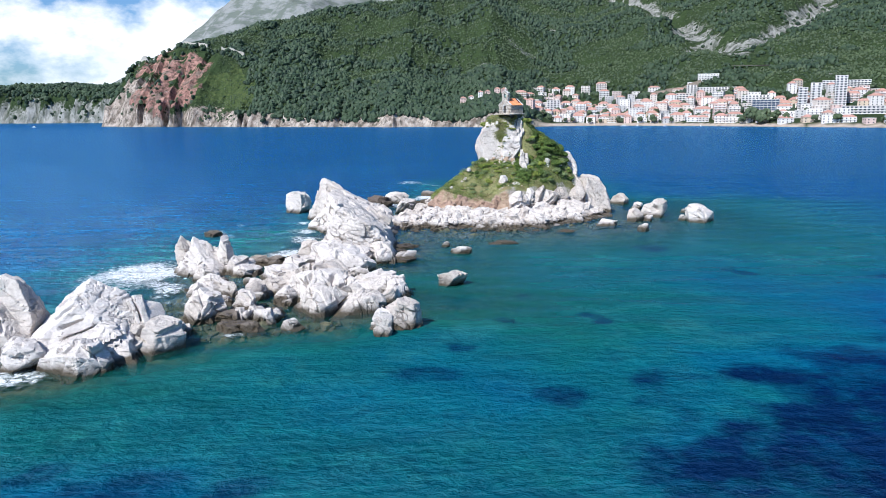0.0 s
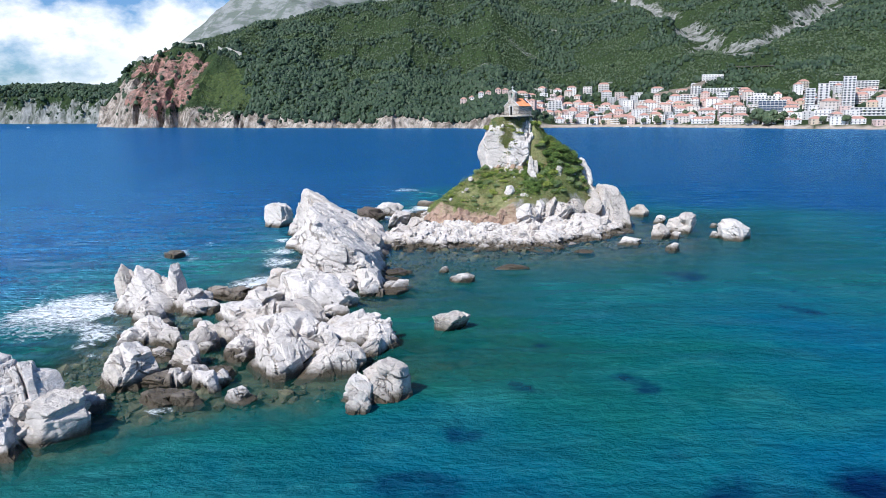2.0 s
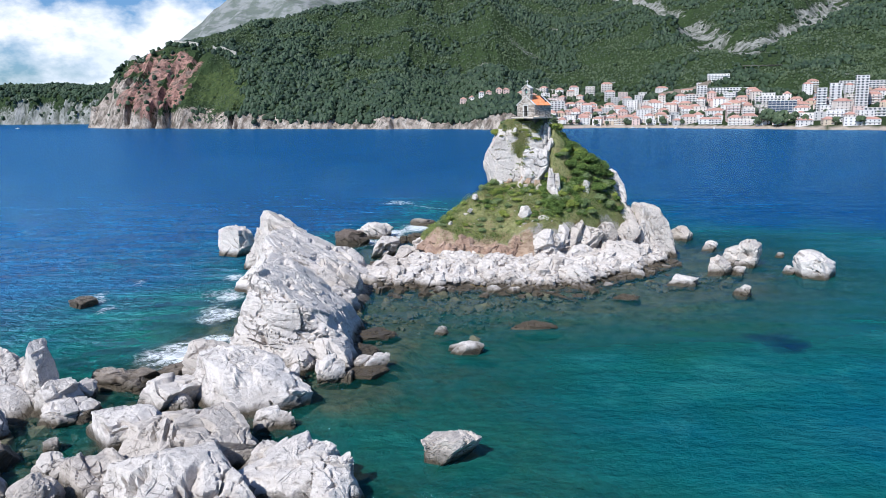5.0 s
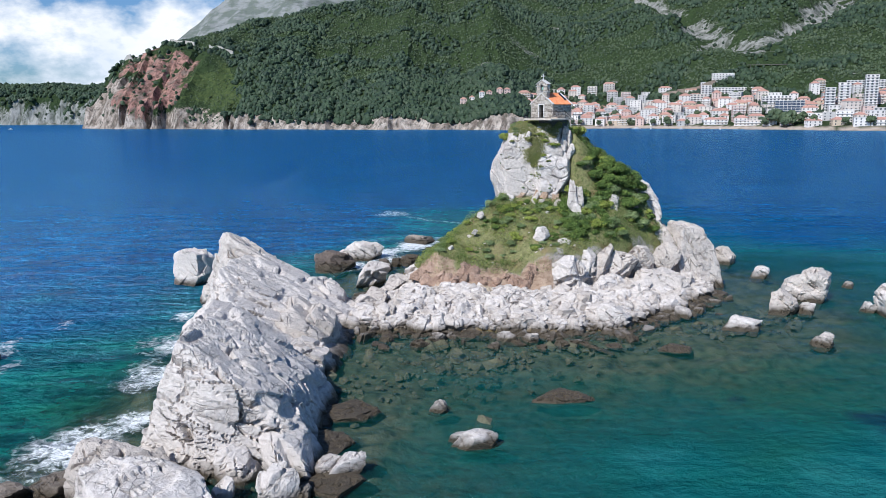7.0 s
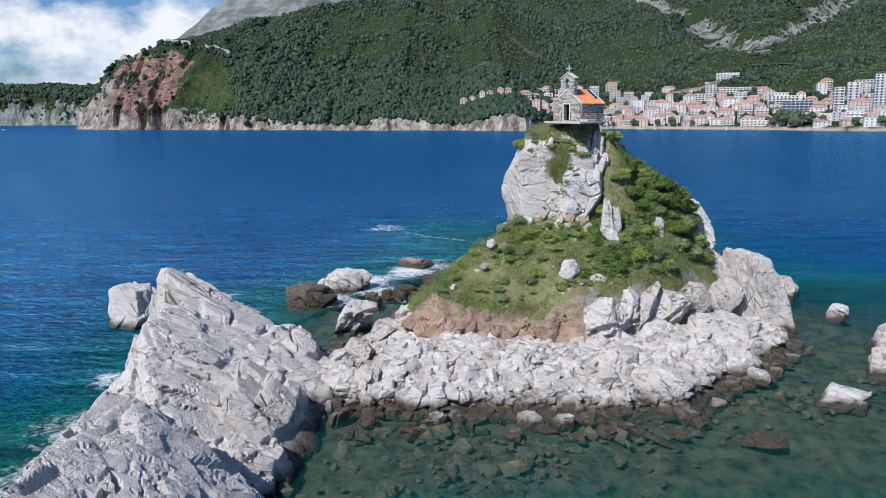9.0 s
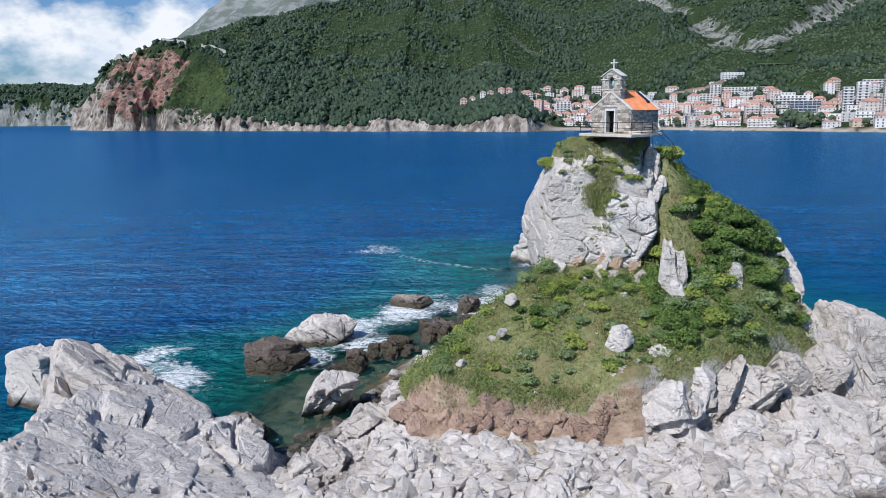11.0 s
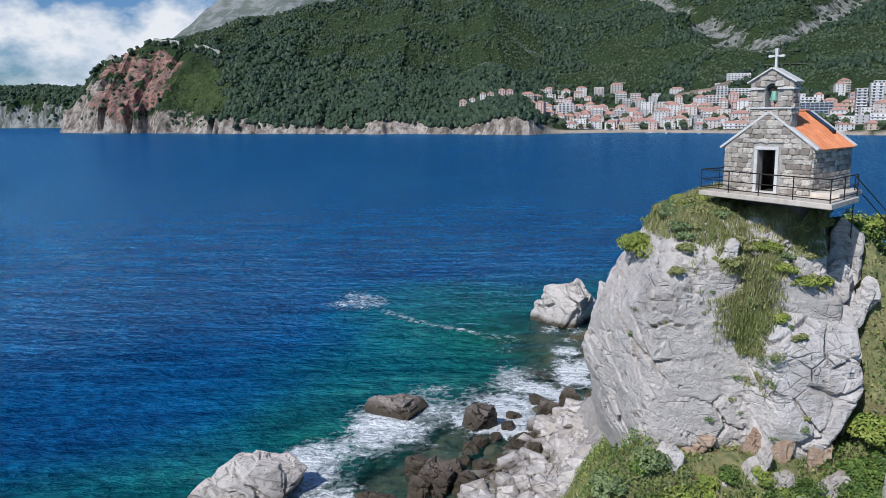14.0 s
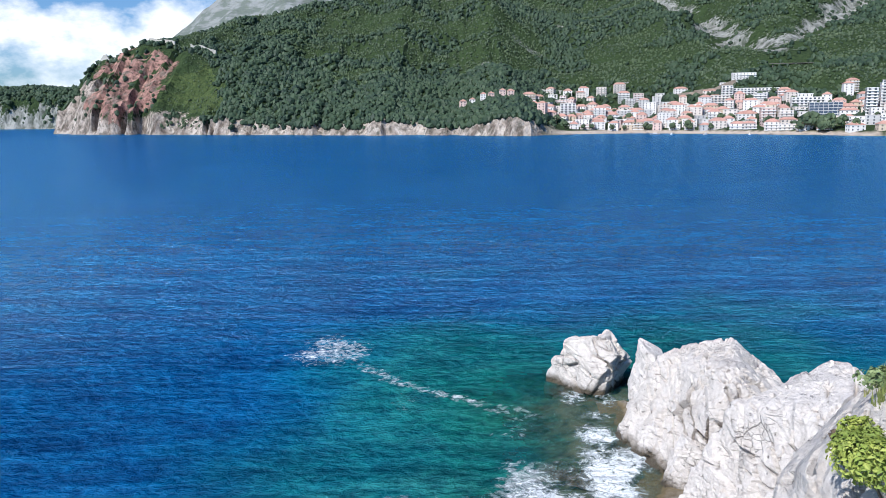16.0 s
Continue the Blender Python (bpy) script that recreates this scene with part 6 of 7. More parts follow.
def grow_shrubs():
    rng = random.Random(12)
    kinds = ((shrub_mat, "dense dark green shrub on the rocky slope"), (shrub_bright, "bright yellow-green shrub on the slope"), (shrub_grey, "grey-green spiny shrub on the slope"))
    # the thick scrub on the east slope
    for k in range(190):
        x, y = rng.uniform(17.5, 32), rng.uniform(171.5, 187)
        z = ground_at(x, y)
        if z < 7.5 or x + 0.25 * (y - 178) > 31.5 or (17.8 < x < 23 and abs(y - 180.4 - 0.57 * (x - 18.2)) < 0.9):
            continue
        mat, label = kinds[0] if rng.random() < 0.62 else rng.choice(kinds[1:])
        r = rng.uniform(0.6, 1.45)
        shrub(x, y, z, r, r * rng.uniform(0.9, 1.3), 700 + k, mat, label, 0.17, int(300 + 330 * r))
    # thinner bushes on the front slope and at the cliff's foot
    for k in range(86):
        x, y = rng.uniform(-1, 19), rng.uniform(167.5, 178.5)
        z = ground_at(x, y)
        if z < 5.5:
            continue
        mat, label = rng.choice(kinds)
        r = rng.uniform(0.4, 1.0)
        shrub(x, y, z, r, r * rng.uniform(0.7, 1.0), 800 + k, mat, label, 0.13, int(200 + 250 * r))
    for x, y, r, h in ((18.2, 173.4, 1.0, 1.1), (19.6, 173.5, 1.1, 1.2), (17.4, 174.2, 0.95, 1.1), (17.6, 176.6, 1.2, 1.6), (27.8, 181.6, 2.2, 2.3), (29.2, 181.6, 1.7, 1.9), (26.0, 181.4, 2.0, 2.0), (24.8, 179.8, 1.6, 1.8), (27.4, 178.4, 1.5, 1.7), (22.6, 180.2, 1.4, 1.4), (22.4, 176.8, 1.4, 1.5), (26.2, 183.4, 1.7, 1.4), (23.0, 184.0, 1.4, 1.1), (20.4, 185.6, 1.2, 1.3), (18.9, 179.6, 0.8, 0.9), (20.6, 180.2, 0.8, 0.7), (22.2, 181.4, 0.9, 0.8)):
        shrub(x, y, ground_at(x, y), r, h, int(900 + x * 7), shrub_mat, "tall dense dark green shrub by the steps", 0.19, 1300)
    # tufts on the cliff: the round bush at its edge and flowers under the terrace

    def drop(x, y):
        hit = top.ray_cast(Vector((x, y, 40)), Vector((0, 0, -1)))[0]
        return max(hit.z if hit else 0, ground_at(x, y)) - 0.05

    def face(x, z):
        return top.ray_cast(Vector((x, 170, z)), Vector((0, 1, 0)))[0]

    shrub(9.5, 185.6, drop(9.5, 185.6) - 0.2, 0.95, 1.2, 950, shrub_bright, "round bright green bush on the cliff's edge", 0.10, 1300)
    shrub(9.6, 184.2, drop(9.6, 184.2) - 0.15, 1.3, 1.5, 951, shrub_bright, "round bright green bush on the cliff's edge", 0.10, 1300)
    shrub(14.6, 181.2, drop(14.6, 181.2), 0.8, 0.75, 952, shrub_bright, "yellow-flowered bush below the terrace", 0.09, 900)
    for k in range(70):
        x, y = rng.uniform(10.2, 18.5), rng.uniform(179.4, 187.5)
        r = rng.uniform(0.35, 0.7)
        shrub(x, y, drop(x, y), r, r * 0.9, 960 + k, rng.choice((shrub_grey, grass_mat, grass_mat, shrub_bright)), "tuft of dry grass and herbs on the cliff", 0.11, 300, "tuft", "cliff tufts")
    for k in range(46):
        x, z = rng.uniform(8.6, 17.5), rng.uniform(12.5, 22)
        if k % 3 == 0:
            x, z = 13.8 + rng.gauss(0, 0.5), rng.uniform(15.5, 22)
        spot = face(x, z)
        if spot:
            r = rng.uniform(0.12, 0.30) * (1.7 if k % 3 == 0 else 1)
            shrub(spot.x, spot.y + 0.05, spot.z - 0.05, r, r * 1.1, 1100 + k, rng.choice((shrub_grey, grass_mat)), "small tuft of dry grass in a cliff crack", 0.07, 110, "tuft", "cliff tufts")
    for k in range(30):
        x, y = rng.uniform(8, 19), rng.uniform(176.0, 178.2)
        r = rng.uniform(0.5, 1.0)
        shrub(x, y, ground_at(x, y), r, r * 1.1, 1160 + k, rng.choice((shrub_mat, shrub_bright)), "green bush at the foot of the cliff", 0.12, 420)


def grow_grass():
    """Bent blades in tufts over the turf."""
    rng = np.random.default_rng(3)
    n = 34000
    x, y = rng.uniform(-6, 36, n), rng.uniform(165, 198, n)
    z, over, bank = islet_height(x, y)
    ok = (z > 4.2) & (bank > 0.3) & (over > 0.5) & (fbm(flat3(x * 0.5, y * 0.5, 6.0), 2) > -0.45)
    x, y, z = x[ok], y[ok], z[ok]
    n = len(x)
    k = 5
    x, y, z = np.repeat(x, k) + rng.normal(0, 0.13, n * k), np.repeat(y, k) + rng.normal(0, 0.13, n * k), np.repeat(z, k)
    m = n * k
    h, a = rng.uniform(0.10, 0.42, m), rng.uniform(0, 6.28, m)
    w = 0.018
    dx, dy = np.cos(a), np.sin(a)
    p0 = np.stack([x - dy * w, y + dx * w, z - 0.05], -1)
    p1 = np.stack([x + dy * w, y - dx * w, z - 0.05], -1)
    p2 = np.stack([x + dx * h * 0.5, y + dy * h * 0.5, z + h], -1)
    v = np.stack([p0, p1, p2], 1).reshape(-1, 3)
    me = mesh_of("grass", v, np.arange(m * 3).reshape(-1, 3), grass_mat)
    tagged(new("grass", me), "dry and green grass covering the islet's slope", "grass", "", "stuff")


def grow_cover():
    """Low herbs and creepers that clothe the turf between the bushes."""
    rng = np.random.default_rng(6)
    n = 260000
    x, y = rng.uniform(-6, 36, n), rng.uniform(165, 200, n)
    z, over, bank = islet_height(x, y)
    patch = fbm(flat3(x * 0.33, y * 0.33, 11.0), 3)
    east = step(15, 21, x)
    ok = (z > 4.2) & (bank > 0.2) & (over > 0.4) & (rng.random(n) < 0.25 + 0.75 * step(-0.5, 0.3, patch + 0.7 * east))
    x, y, z, patch, east = x[ok], y[ok], z[ok], patch[ok], east[ok]
    m = len(x)
    kind = np.where(fbm(flat3(x * 0.5, y * 0.5, 21.0), 2) + 0.35 * rng.normal(size=m) + 0.5 * east > 0.15, 0, np.where(rng.random(m) < 0.5, 1, 2))
    z = z + rng.random(m) ** 1.5 * (0.25 + 0.75 * step(-0.1, 0.6, patch) + 0.7 * east)
    s = rng.uniform(0.035, 0.095, m)
    c = np.stack([x, y, z], -1)
    u = rng.normal(size=(m, 3))
    u /= np.linalg.norm(u, axis=1)[:, None]
    w = np.cross(u, rng.normal(size=(m, 3)))
    w /= np.linalg.norm(w, axis=1)[:, None]
    quad = np.stack([c - u * s[:, None], c + w * s[:, None] * 0.7, c + u * s[:, None], c - w * s[:, None] * 0.7], 1)
    for k, (mat, label) in enumerate(((shrub_mat, "dark green low herbs covering the slope"), (shrub_bright, "yellow-green low herbs covering the slope"), (shrub_grey, "grey-green low herbs covering the slope"))):
        q = quad[kind == k].reshape(-1, 3)
        me = mesh_of("herbs", q, np.arange(len(q)).reshape(-1, 4), mat)
        tagged(new("herbs", me), label, "herbs", "", "stuff")


def turf_on_cliff():
    """Grass on the ledges and top of the cliff under the terrace."""
    rng = np.random.default_rng(8)
    roots = []
    for x, y in zip(rng.uniform(9.5, 20, 18000), rng.uniform(177.0, 190, 18000)):
        spot, normal, i, d = top.ray_cast(Vector((x, y, 40)), Vector((0, 0, -1)))
        if spot and spot.z > 19.6 and abs(normal.z) > 0.35 and (spot.z > 22.9 - 0.12 * (x - 9) or abs(x - 13.7) < 1.5):
            roots.append(spot[:])
    # the grassy gully that runs down the cliff's middle
    for x, z in zip(rng.normal(0, 1, 3600), rng.uniform(0, 1, 3600)):
        z = 15.8 + 6.4 * z**0.7
        spot = top.ray_cast(Vector((13.5 + x * (0.25 + 0.09 * (z - 15.8)), 170, z)), Vector((0, 1, 0)))[0]
        if spot and lattice(np.array([spot[:]]) * 1.1)[0] > 0.02:
            roots.append(spot[:])
    r = np.repeat(np.array(roots), 6, 0)
    m = len(r)
    r = r + rng.normal(0, 0.09, (m, 3)) * (1, 1, 0.2)
    h, a = rng.uniform(0.1, 0.36, m), rng.uniform(0, 6.28, m)
    side = np.stack([-np.sin(a), np.cos(a), np.zeros(m)], -1) * 0.024
    tip = r + np.stack([np.cos(a) * h * 0.5, np.sin(a) * h * 0.5, h], -1)
    v = np.stack([r - side - (0, 0, 0.08), r + side - (0, 0, 0.08), tip], 1).reshape(-1, 3)
    tagged(new("cliff_turf", mesh_of("cliff_turf", v, np.arange(m * 3).reshape(-1, 3), grass_mat)), "dry and green grass on the cliff's ledges below the terrace", "grass", "", "stuff")


def dry_wall():
    """A short stretch of dry-laid stones that holds the turf below the terrace."""
    rng = random.Random(41)
    base = top.ray_cast(Vector((14.6, 181.3, 40)), Vector((0, 0, -1)))[0]
    thing = empty("dry_stone_wall", pose(base.x, base.y, base.z - 0.15, 0, 0, -14), "short dry-laid limestone wall holding the turf", "wall")
    for row in range(4):
        for k in range(8 - row % 2):
            piece("stone", STONES[rng.randrange(len(STONES))], thing, pose(-1.1 + 0.3 * k + 0.15 * (row % 2) + rng.uniform(-0.04, 0.04), rng.uniform(-0.05, 0.05), 0.11 + 0.19 * row, rng.uniform(-12, 12), rng.uniform(-12, 12), rng.uniform(-20, 20)) @ Matrix.Diagonal((0.17, 0.22, 0.19, 1)))


grow_shrubs()
dry_wall()
turf_on_cliff()
grow_grass()
grow_cover()

# ---- the wooded hills ----
def coast_at(x, y):
    z = coast_height(np.array([float(x)]), np.array([float(y)]))
    return float(z[0][0])


# distance haze is put into these crown greens as a shift to blue
forest_mat = leaf_material("forest_crowns", (0.016, 0.032, 0.020), (0.050, 0.078, 0.042), (0.038, 0.062, 0.030), 0.008)
scrub_mat = leaf_material("scrub_crowns", (0.038, 0.060, 0.034), (0.082, 0.110, 0.058), (0.066, 0.096, 0.042), 0.008)


def grow_forest():
    rng = np.random.default_rng(21)
    n = 84000
    depth = rng.uniform(0, 1, n) ** 1.35
    y = 1080 + depth * 1750
    x = rng.uniform(-0.62, 0.66, n) * (y + 40)
    z, inland, bay, gully, red, jag = coast_height(x, y)
    f = fbm(flat3(x * 0.012, y * 0.012, 2.0), 3)
    ok = (inland > 7 + 14 * f) & (z > 8.5) & ((gully * 1.4 + 0.3 * f < 0.6) | (rng.random(n) < 0.12))
    ok &= ~((bay > 0.3) & (inland < 470) & (rng.random(n) > 0.10 + 0.35 * step(250, 450, inland)))
    scar = (red > 0.5) & (inland < 205) & (x < -455)
    meadow = (x + 40 * f > -480) & (x + 0.3 * inland + 0.0012 * inland**2 + 30 * f < -325) & (inland + 30 * f < 215) & (inland > 22)
    ok &= ~(scar & (rng.random(n) > 0.10))
    ok &= ~(meadow & (rng.random(n) > 0.75))
    x, y, z, f, inland, meadow = x[ok], y[ok], z[ok], f[ok], inland[ok], meadow[ok]
    n = len(x)
    wood = step(-0.25, 0.3, f + 0.6 * step(500, 150, inland)) * ~meadow
    size = (1.7 + 2.2 * wood) * rng.uniform(0.65, 1.45, n) * (1 + 0.25 * step(1800, 2600, y))
    size = np.where(meadow, rng.uniform(0.8, 1.7, n), size)
    base, tris = ball(1)
    for part_of, mat, name, label in ((wood > 0.45, forest_mat, "forest", "dense dark green wood on the far hills"), (wood <= 0.45, scrub_mat, "scrub", "lighter green scrub on the far slopes")):
        m = int(part_of.sum())
        v = base[None] * (1 + rng.uniform(-0.28, 0.28, (m, len(base)))[..., None])
        v = v * (size[part_of][:, None, None] * np.stack([rng.uniform(0.8, 1.3, m), rng.uniform(0.8, 1.3, m), rng.uniform(0.8, 1.35, m)], -1)[:, None])
        v = v + np.stack([x[part_of], y[part_of], z[part_of] + size[part_of] * 0.45], -1)[:, None]
        t = tris[None] + (np.arange(m) * len(base))[:, None, None]
        me = mesh_of(name, v.reshape(-1, 3), t.reshape(-1, 3), mat)
        tagged(new(name, me), label, "forest", "", "stuff")


grow_forest()

# ---- the town round the bay ----
def plaster(name, color):
    return plain_material(name, color, 0.85, 0.10, 0.6, 0.05)


PLASTERS = [plaster("white_plaster", (0.66, 0.63, 0.61)), plaster("cream_plaster", (0.60, 0.53, 0.48)), plaster("pink_plaster", (0.56, 0.42, 0.38)), plaster("grey_plaster", (0.44, 0.43, 0.43)), plaster("ochre_plaster", (0.52, 0.42, 0.32))]
ROOF_RED = plain_material("faded_red_tiles", (0.44, 0.25, 0.20), 0.85, 0.25, 0.8, 0.2)
ROOF_FLAT = plain_material("flat_roof", (0.50, 0.47, 0.44), 0.9, 0.2, 0.5)
GLASS = plain_material("dark_window_glass", (0.05, 0.06, 0.075), 0.15, 0.2, 0.3, 0, 0, 0.5)
BLUE_GLASS = plain_material("blue_curtain_glass", (0.05, 0.075, 0.115), 0.1, 0.2, 0.3, 0, 0, 0.5)
WHITE = plaster("white_paint", (0.68, 0.66, 0.64))
STOREY = 3.4


def window_mesh(w, h, glass):
    bm = bmesh.new()
    box(bm, -w / 2, w / 2, -0.05, 0.12, 0, h)
    return bm_mesh("window", bm, glass)


WINDOWS = {False: window_mesh(1.5, 1.7, GLASS), True: window_mesh(2.6, 2.1, GLASS), "blue": window_mesh(4.6, 2.7, BLUE_GLASS)}


def house(x, y, z, w, d, floors, turn, wall, hipped=True, wide=False, balcony=False, label="", name="house", cols=None):
    """A building with its storeys, windows to the sea and to one side, and its roof."""
    thing = empty(name, pose(x, y, z, 0, 0, turn), label, "building", "town buildings")
    h = floors * STOREY
    part("wall", box(bmesh.new(), -w / 2, w / 2, 0, d, -6, h), wall, thing)
    bm = bmesh.new()
    if hipped:
        o = 0.5
        a = [bm.verts.new(v) for v in ((-w / 2 - o, -o, h), (w / 2 + o, -o, h), (w / 2 + o, d + o, h), (-w / 2 - o, d + o, h))]
        inset = min(w, d) / 2
        b = [bm.verts.new((-w / 2 + inset * 0.9, d / 2, h + inset * 0.62)), bm.verts.new((w / 2 - inset * 0.9, d / 2, h + inset * 0.62))]
        for f in ((a[0], a[1], b[1], b[0]), (a[1], a[2], b[1]), (a[2], a[3], b[0], b[1]), (a[3], a[0], b[0])):
            bm.faces.new(f)
        bm.faces.new(a[::-1])
        part("roof", bm, ROOF_RED, thing, "faded red tiled hip roof")
    else:
        box(bm, -w / 2 - 0.25, w / 2 + 0.25, -0.25, d + 0.25, h, h + 0.55)
        part("roof", bm, ROOF_FLAT if floors % 2 else WHITE, thing, "flat roof with a low parapet")
    mesh = WINDOWS["blue" if "blue glass" in label else wide]
    n = cols or max(2, int(w / (4.7 if not wide else 4.9)))
    for f in range(floors):
        for c in range(n):
            piece("window", mesh, thing, pose(-w / 2 + (c + 0.5) * w / n, -0.03, f * STOREY + 0.8))
        if balcony:
            part("balcony", box(bmesh.new(), -w / 2 - 0.05, w / 2 + 0.05, -1.5, -0.06, f * STOREY + 0.0, f * STOREY + 0.95), WHITE, thing, "white balcony parapet")
    side = max(1, int(d / 5))
    for f in range(floors if z < 14 or floors > 5 else 0):
        for c in range(side):
            piece("window", mesh, thing, pose(-w / 2 - 0.03, (c + 0.5) * d / side, f * STOREY + 0.8, 0, 0, -90))
    return thing


def town():
    rng = random.Random(44)
    words = ("white", "cream", "pinkish", "grey", "ochre")
    taken = []

    def free(x, y, r):
        if any(math.hypot(x - a, y - b) < r + c for a, b, c in taken):
            return False
        taken.append((x, y, r))
        return True

    def put(x, y, w, d, floors, tone, hipped, wide, balcony, label, turn, name="house", lift=0.0):
        free(x, y, max(w, d) * 0.45)
        house(x, y, coast_at(x, y) + lift, w, d, floors, turn, PLASTERS[tone], hipped, wide, balcony, label, name)

    # the big ones that stand out
    put(545, 1075, 15, 16, 13, 0, False, True, True, "tall white hotel tower with balconies", -22, "hotel_tower")
    put(514, 1082, 14, 16, 11, 0, False, True, True, "white hotel tower block beside a taller one", -22, "hotel_tower")
    put(494, 1078, 12, 16, 10, 3, False, True, True, "white hotel tower block beside a taller one", -22, "hotel_tower")
    put(452, 1100, 36, 16, 6, 3, False, True, False, "hotel block with a large blue glass front", -18, "hotel_block")
    put(472, 1190, 40, 14, 4, 0, False, True, True, "long white hotel slab on the hillside", -18, "hotel_block")
    put(462, 1345, 70, 14, 4, 0, False, True, True, "long white hotel slab on the hillside", -14, "hotel_block")
    put(420, 1340, 16, 14, 7, 0, False, True, True, "white apartment tower on the hillside", -14, "apartment_block")
    put(478, 1430, 36, 14, 4, 0, False, False, True, "white hotel high among the trees", -12, "hotel_block")
    put(450, 1428, 20, 12, 2, 0, False, False, False, "low white villa high among the trees", -12, "villa")
    put(395, 1300, 26, 13, 5, 1, False, True, True, "cream apartment block on the hillside", -16, "apartment_block")
    put(175, 1290, 22, 14, 7, 0, False, True, True, "white stepped apartment block", -8, "apartment_block")
    put(640, 1250, 70, 16, 4, 3, False, True, True, "unfinished concrete hotel among trees", -25, "hotel_block")
    put(560, 1000, 90, 16, 3, 3, False, True, True, "long low hotel behind the beach", -30, "hotel_block")
    put(480, 1010, 20, 14, 4, 0, False, False, True, "white guest house near the beach", -30, "guest_house")
    put(-55, 1640, 34, 10, 1, 1, True, False, False, "lone pale villa among the trees", -4, "villa")
    for x, y, f in ((25, 1300, 3), (38, 1302, 2), (54, 1298, 3), (66, 1304, 2), (82, 1300, 3), (94, 1302, 3)):
        put(x, y, rng.uniform(8, 13), 9, f, rng.choice((0, 0, 2)), True, False, False, "small red-roofed house above the wood", rng.uniform(-10, 10), lift=4)
    rows = ((34, 0.96), (52, 0.97), (74, 0.95), (98, 0.95), (124, 0.92), (152, 0.88), (184, 0.85), (220, 0.78), (260, 0.66), (305, 0.5), (355, 0.34), (410, 0.2))
    for inland, chance in rows:
        x = 128 + rng.uniform(0, 8)
        while x < 760:
            if rng.random() < chance:
                w = rng.uniform(11, 21)
                floors = rng.choice((2, 2, 3, 3, 3, 4, 5)) if inland < 240 else rng.choice((2, 3, 4, 5))
                if inland < 50:
                    floors = rng.choice((2, 2, 3))
                yy = float(np.interp(x, COAST_X, COAST_Y)) + inland + rng.uniform(-7, 7)
                if x < 170 and inland < 60:
                    x += 14
                    continue
                if free(x, yy, w * 0.40):
                    tone = rng.choice((0, 0, 0, 0, 1, 1, 1, 2, 2, 3, 4))
                    hip = rng.random() < 0.58
                    house(x, yy, coast_at(x, yy), w, rng.uniform(9, 13), floors, rng.uniform(-32, 2), PLASTERS[tone], hip, False, rng.random() < 0.3,
                          f"{words[tone]} plastered house with a {'red tiled' if hip else 'flat'} roof")
            x += rng.uniform(13, 20)


def tree(x, y, z, h, r, seed, slim=False, name="tree"):
    rng = np.random.default_rng(seed)
    thing = empty(name, pose(x, y, z), "dark slim cypress among the houses" if slim else "leafy green tree among the houses", "tree", "town trees")
    bm = bmesh.new()
    bmesh.ops.create_cone(bm, cap_ends=True, segments=7, radius1=0.35, radius2=0.15, depth=h * 0.6, matrix=Matrix.Translation((0, 0, h * 0.25)))
    part("trunk", bm, bark_mat, thing)
    base, tris = ball(1)
    vs, ts = [], []
    for k in range(26):
        d = rng.normal(size=3)
        d /= np.linalg.norm(d)
        c = d * np.array([r * 0.7, r * 0.7, h * (0.42 if slim else 0.26)]) + np.array([0, 0, h * (0.55 if slim else 0.68)])
        s = r * rng.uniform(0.28, 0.5)
        vs.append(base * s * (1 + rng.uniform(-0.3, 0.3, (len(base), 1))) + c)
        ts.append(tris + k * len(base))
    ob = new("crown", mesh_of("crown", np.concatenate(vs), np.concatenate(ts), forest_mat if slim else scrub_mat))
    ob.parent = thing


def town_trees():
    rng = random.Random(9)
    k = 0
    while k < 120:
        x = rng.uniform(135, 720)
        inland = rng.choice((27, 30, 33, 60, 90, 120, 160, 210, 260, 320, 380)) + rng.uniform(-6, 6)
        y = float(np.interp(x, COAST_X, COAST_Y)) + inland
        slim = rng.random() < 0.2
        h = rng.uniform(7, 13)
        tree(x, y, coast_at(x, y), h * (1.2 if slim else 1), 1.6 if slim else h * 0.42, 1200 + k, slim)
        k += 1
    for x, y, h in ((418, 1062, 20), (432, 1050, 17), (424, 1055, 16), (445, 1046, 14)):
        tree(x, y, coast_at(x, y), h, h * 0.5, int(x), False)


town()
town_trees()


# ---- roads, walls and masts on the hills, boats in the bay ----
def hill_wall(name, x0, y0, x1, y1, h, material, label, up=0.0, steps=8):
    """A retaining wall or road edge that follows the slope."""
    bm = bmesh.new()
    n = Vector((-(y1 - y0), x1 - x0, 0)).normalized()
    for k in range(steps):
        f0, f1 = k / steps, (k + 1) / steps
        ax, ay, bx, by = x0 + (x1 - x0) * f0, y0 + (y1 - y0) * f0, x0 + (x1 - x0) * f1, y0 + (y1 - y0) * f1
        za, zb = coast_at(ax, ay) + up, coast_at(bx, by) + up
        a = [bm.verts.new(Vector((ax, ay, za)) + n * o + Vector((0, 0, u))) for o, u in ((-1.5, -4), (1.5, -4), (1.5, h), (-1.5, h))]
        b = [bm.verts.new(Vector((bx, by, zb)) + n * o + Vector((0, 0, u))) for o, u in ((-1.5, -4), (1.5, -4), (1.5, h), (-1.5, h))]
        for i in range(4):
            bm.faces.new((a[i], a[(i + 1) % 4], b[(i + 1) % 4], b[i]))
        bm.faces.new(a)
        bm.faces.new(b[::-1])
    bmesh.ops.recalc_face_normals(bm, faces=bm.faces)
    return tagged(new(name, bm_mesh(name, bm, material)), label, "wall", "", "structure")


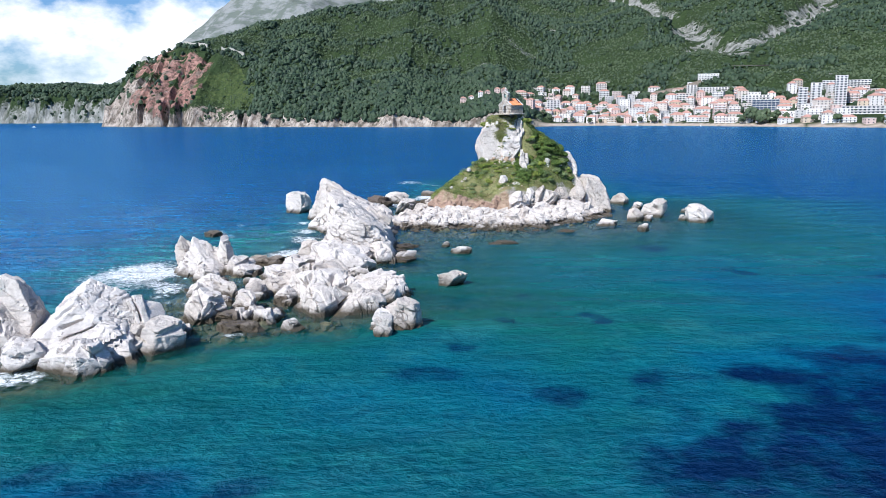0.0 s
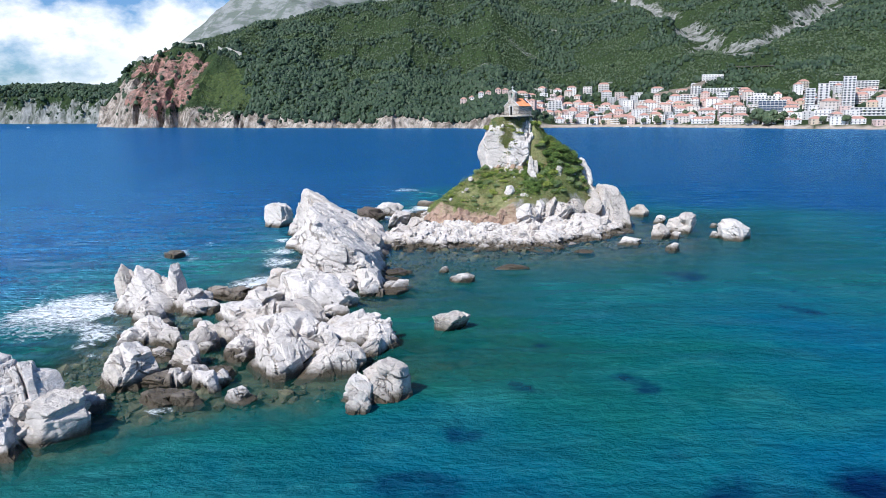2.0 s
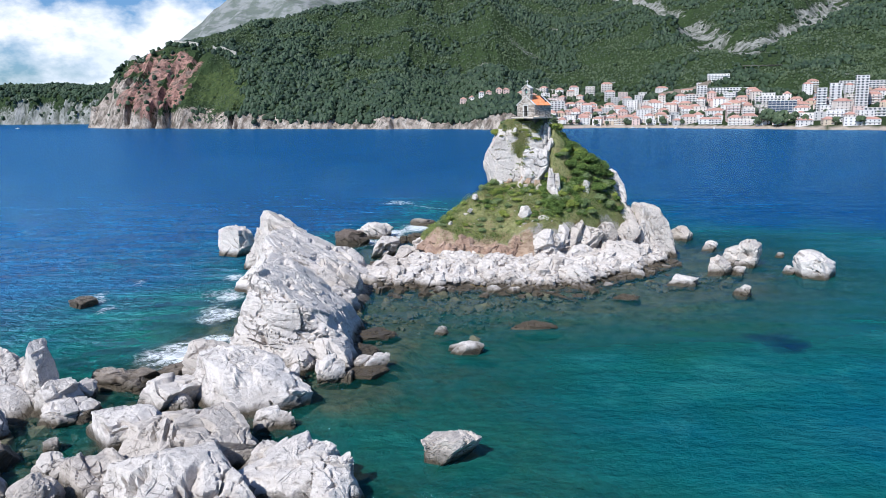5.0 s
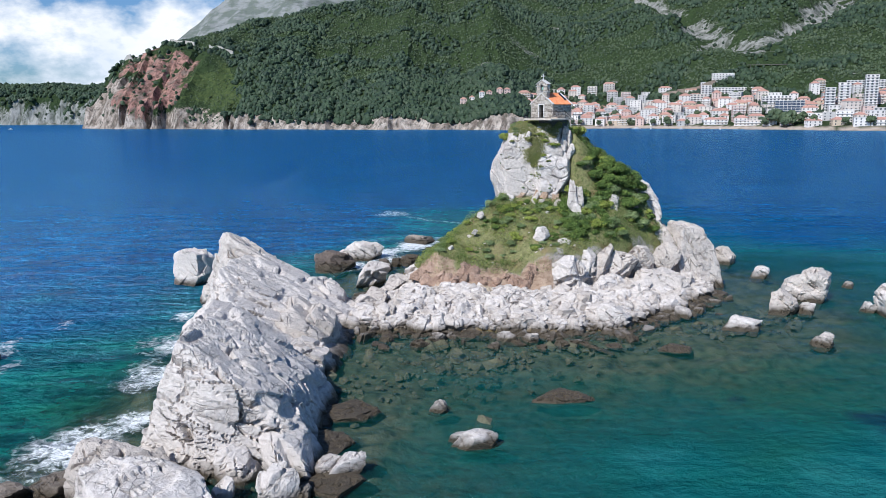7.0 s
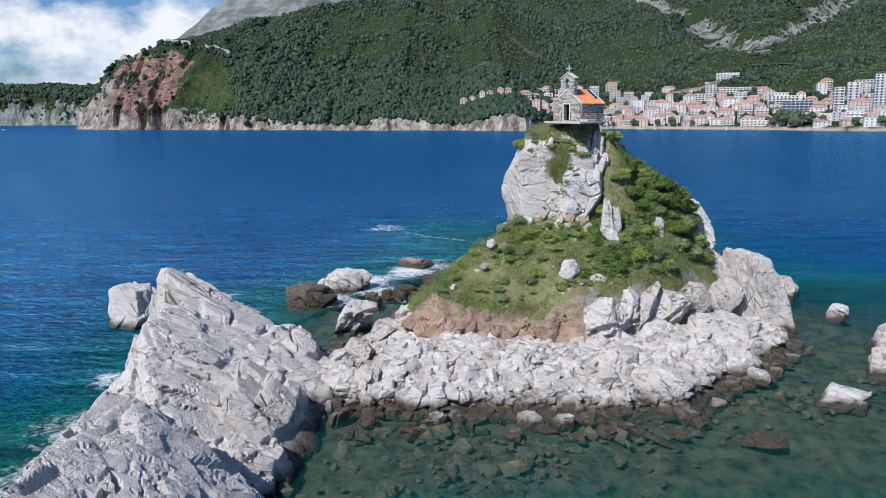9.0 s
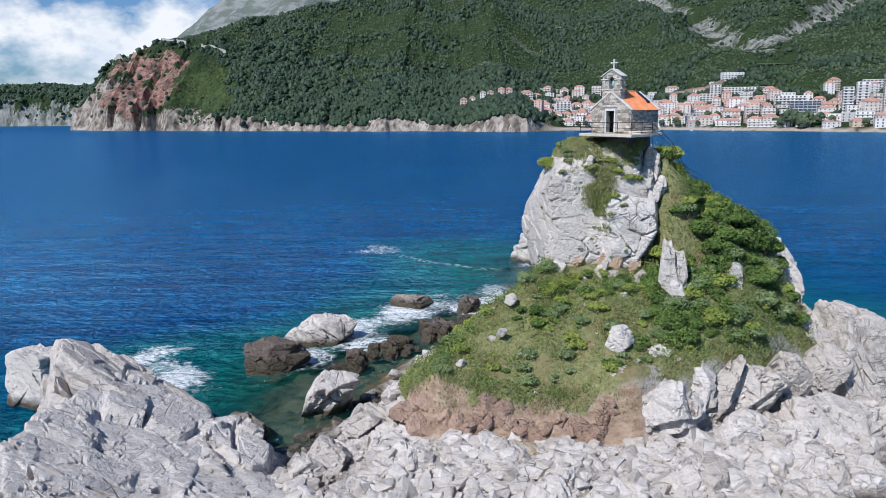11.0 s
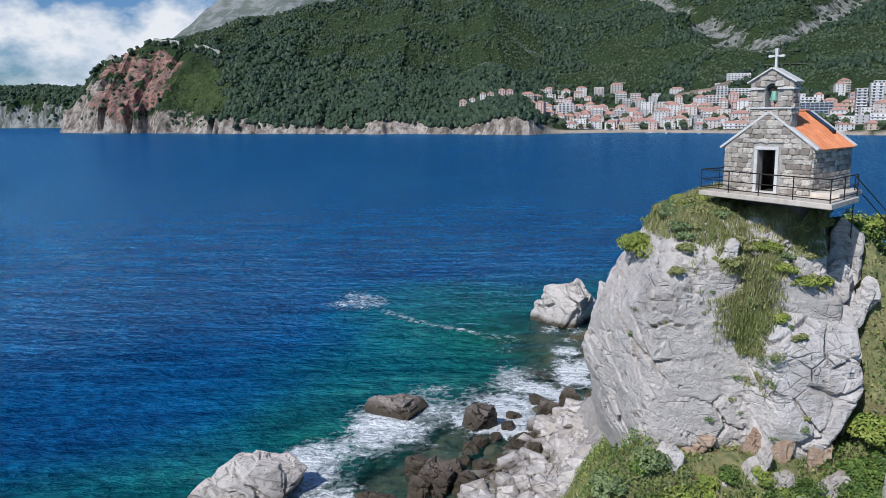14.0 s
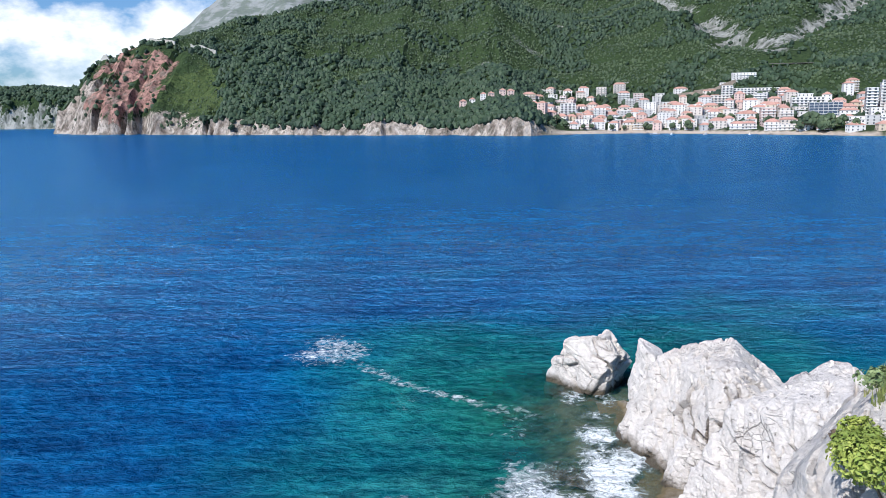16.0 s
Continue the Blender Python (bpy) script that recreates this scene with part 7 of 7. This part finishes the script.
pale_wall = plain_material("pale_road_wall", (0.42, 0.40, 0.36), 0.9, 0.2, 0.2)
brown_wall = plain_material("brown_retaining_wall", (0.26, 0.21, 0.17), 0.9, 0.3, 0.15)
hill_wall("road_wall", -690, 1735, -640, 1722, 7, pale_wall, "pale road wall cut into the wooded hill")
hill_wall("road_wall", -575, 1705, -520, 1690, 8, pale_wall, "pale road wall cut into the wooded hill")
hill_wall("road_wall", -490, 1690, -440, 1684, 8, pale_wall, "pale road wall cut into the wooded hill")
hill_wall("road_wall", 160, 1560, 235, 1566, 6, pale_wall, "pale road wall above the town")
hill_wall("retaining_wall", 400, 1432, 462, 1424, 10, brown_wall, "tall brown retaining wall above the town")
hill_wall("retaining_wall", 372, 1438, 400, 1432, 8, brown_wall, "tall brown retaining wall above the town")


def viaduct():
    thing = empty("viaduct", pose(0, 0, 0), "slender grey road viaduct on piers above the town", "viaduct", "", "structure")
    x0, y0, x1, y1, z = 527, 1455, 602, 1442, 101.5
    d = Vector((x1 - x0, y1 - y0, 0))
    q = math.degrees(math.atan2(d.y, d.x))
    part("deck", box(bmesh.new(), 0, d.length, -3, 3, z, z + 0.9, 0, pose(x0, y0, 0, 0, 0, q)), under_concrete, thing)
    for k in range(7):
        f = (k + 0.5) / 7
        x, y = x0 + d.x * f, y0 + d.y * f
        part("pier", box(bmesh.new(), -0.6, 0.6, -1.2, 1.2, min(coast_at(x, y), z) - 4, z - 0.05, 0, pose(x, y, 0, 0, 0, q)), under_concrete, thing)


def boat(x, y, length, turn):
    thing = empty("motor_boat", pose(x, y, 0.0, 0, 0, turn), "small white motor boat moored in the bay", "boat", "moored boats")
    bm = bmesh.new()
    w = length * 0.17
    deck = [(-length / 2, -w), (length * 0.2, -w), (length / 2, 0), (length * 0.2, w), (-length / 2, w)]
    a = [bm.verts.new((px, py, 1.0)) for px, py in deck]
    b = [bm.verts.new((px * 0.9, py * 0.6, -0.3)) for px, py in deck]
    bm.faces.new(a)
    bm.faces.new(b[::-1])
    for i in range(5):
        bm.faces.new((a[i], b[i], b[(i + 1) % 5], a[(i + 1) % 5]))
    bmesh.ops.recalc_face_normals(bm, faces=bm.faces)
    part("hull", bm, WHITE, thing)
    part("cabin", box(bmesh.new(), -length * 0.2, length * 0.15, -w * 0.7, w * 0.7, 1.0, 2.3, 0.15), WHITE, thing)
    part("windscreen", box(bmesh.new(), length * 0.12, length * 0.17, -w * 0.6, w * 0.6, 1.3, 2.1), GLASS, thing)


viaduct()
for x, y, l, a in ((258, 1128, 13, 10), (275, 1118, 6, 60), (310, 1098, 6, 20), (-845, 1560, 8, 5), (352, 1072, 5, 80)):
    boat(x, y, l, a)
mast = new("radio_mast", bm_mesh("radio_mast", tube(bmesh.new(), (0, 0, 0), (0, 0, 24), 0.5, 6), pale_wall))
mast.matrix_world = pose(-668, 1950, coast_at(-668, 1950))
tagged(mast, "thin pale radio mast on the wooded ridge", "mast")
tree(-735, 1900, coast_at(-735, 1900), 13, 6, 77, False, "umbrella_pine")
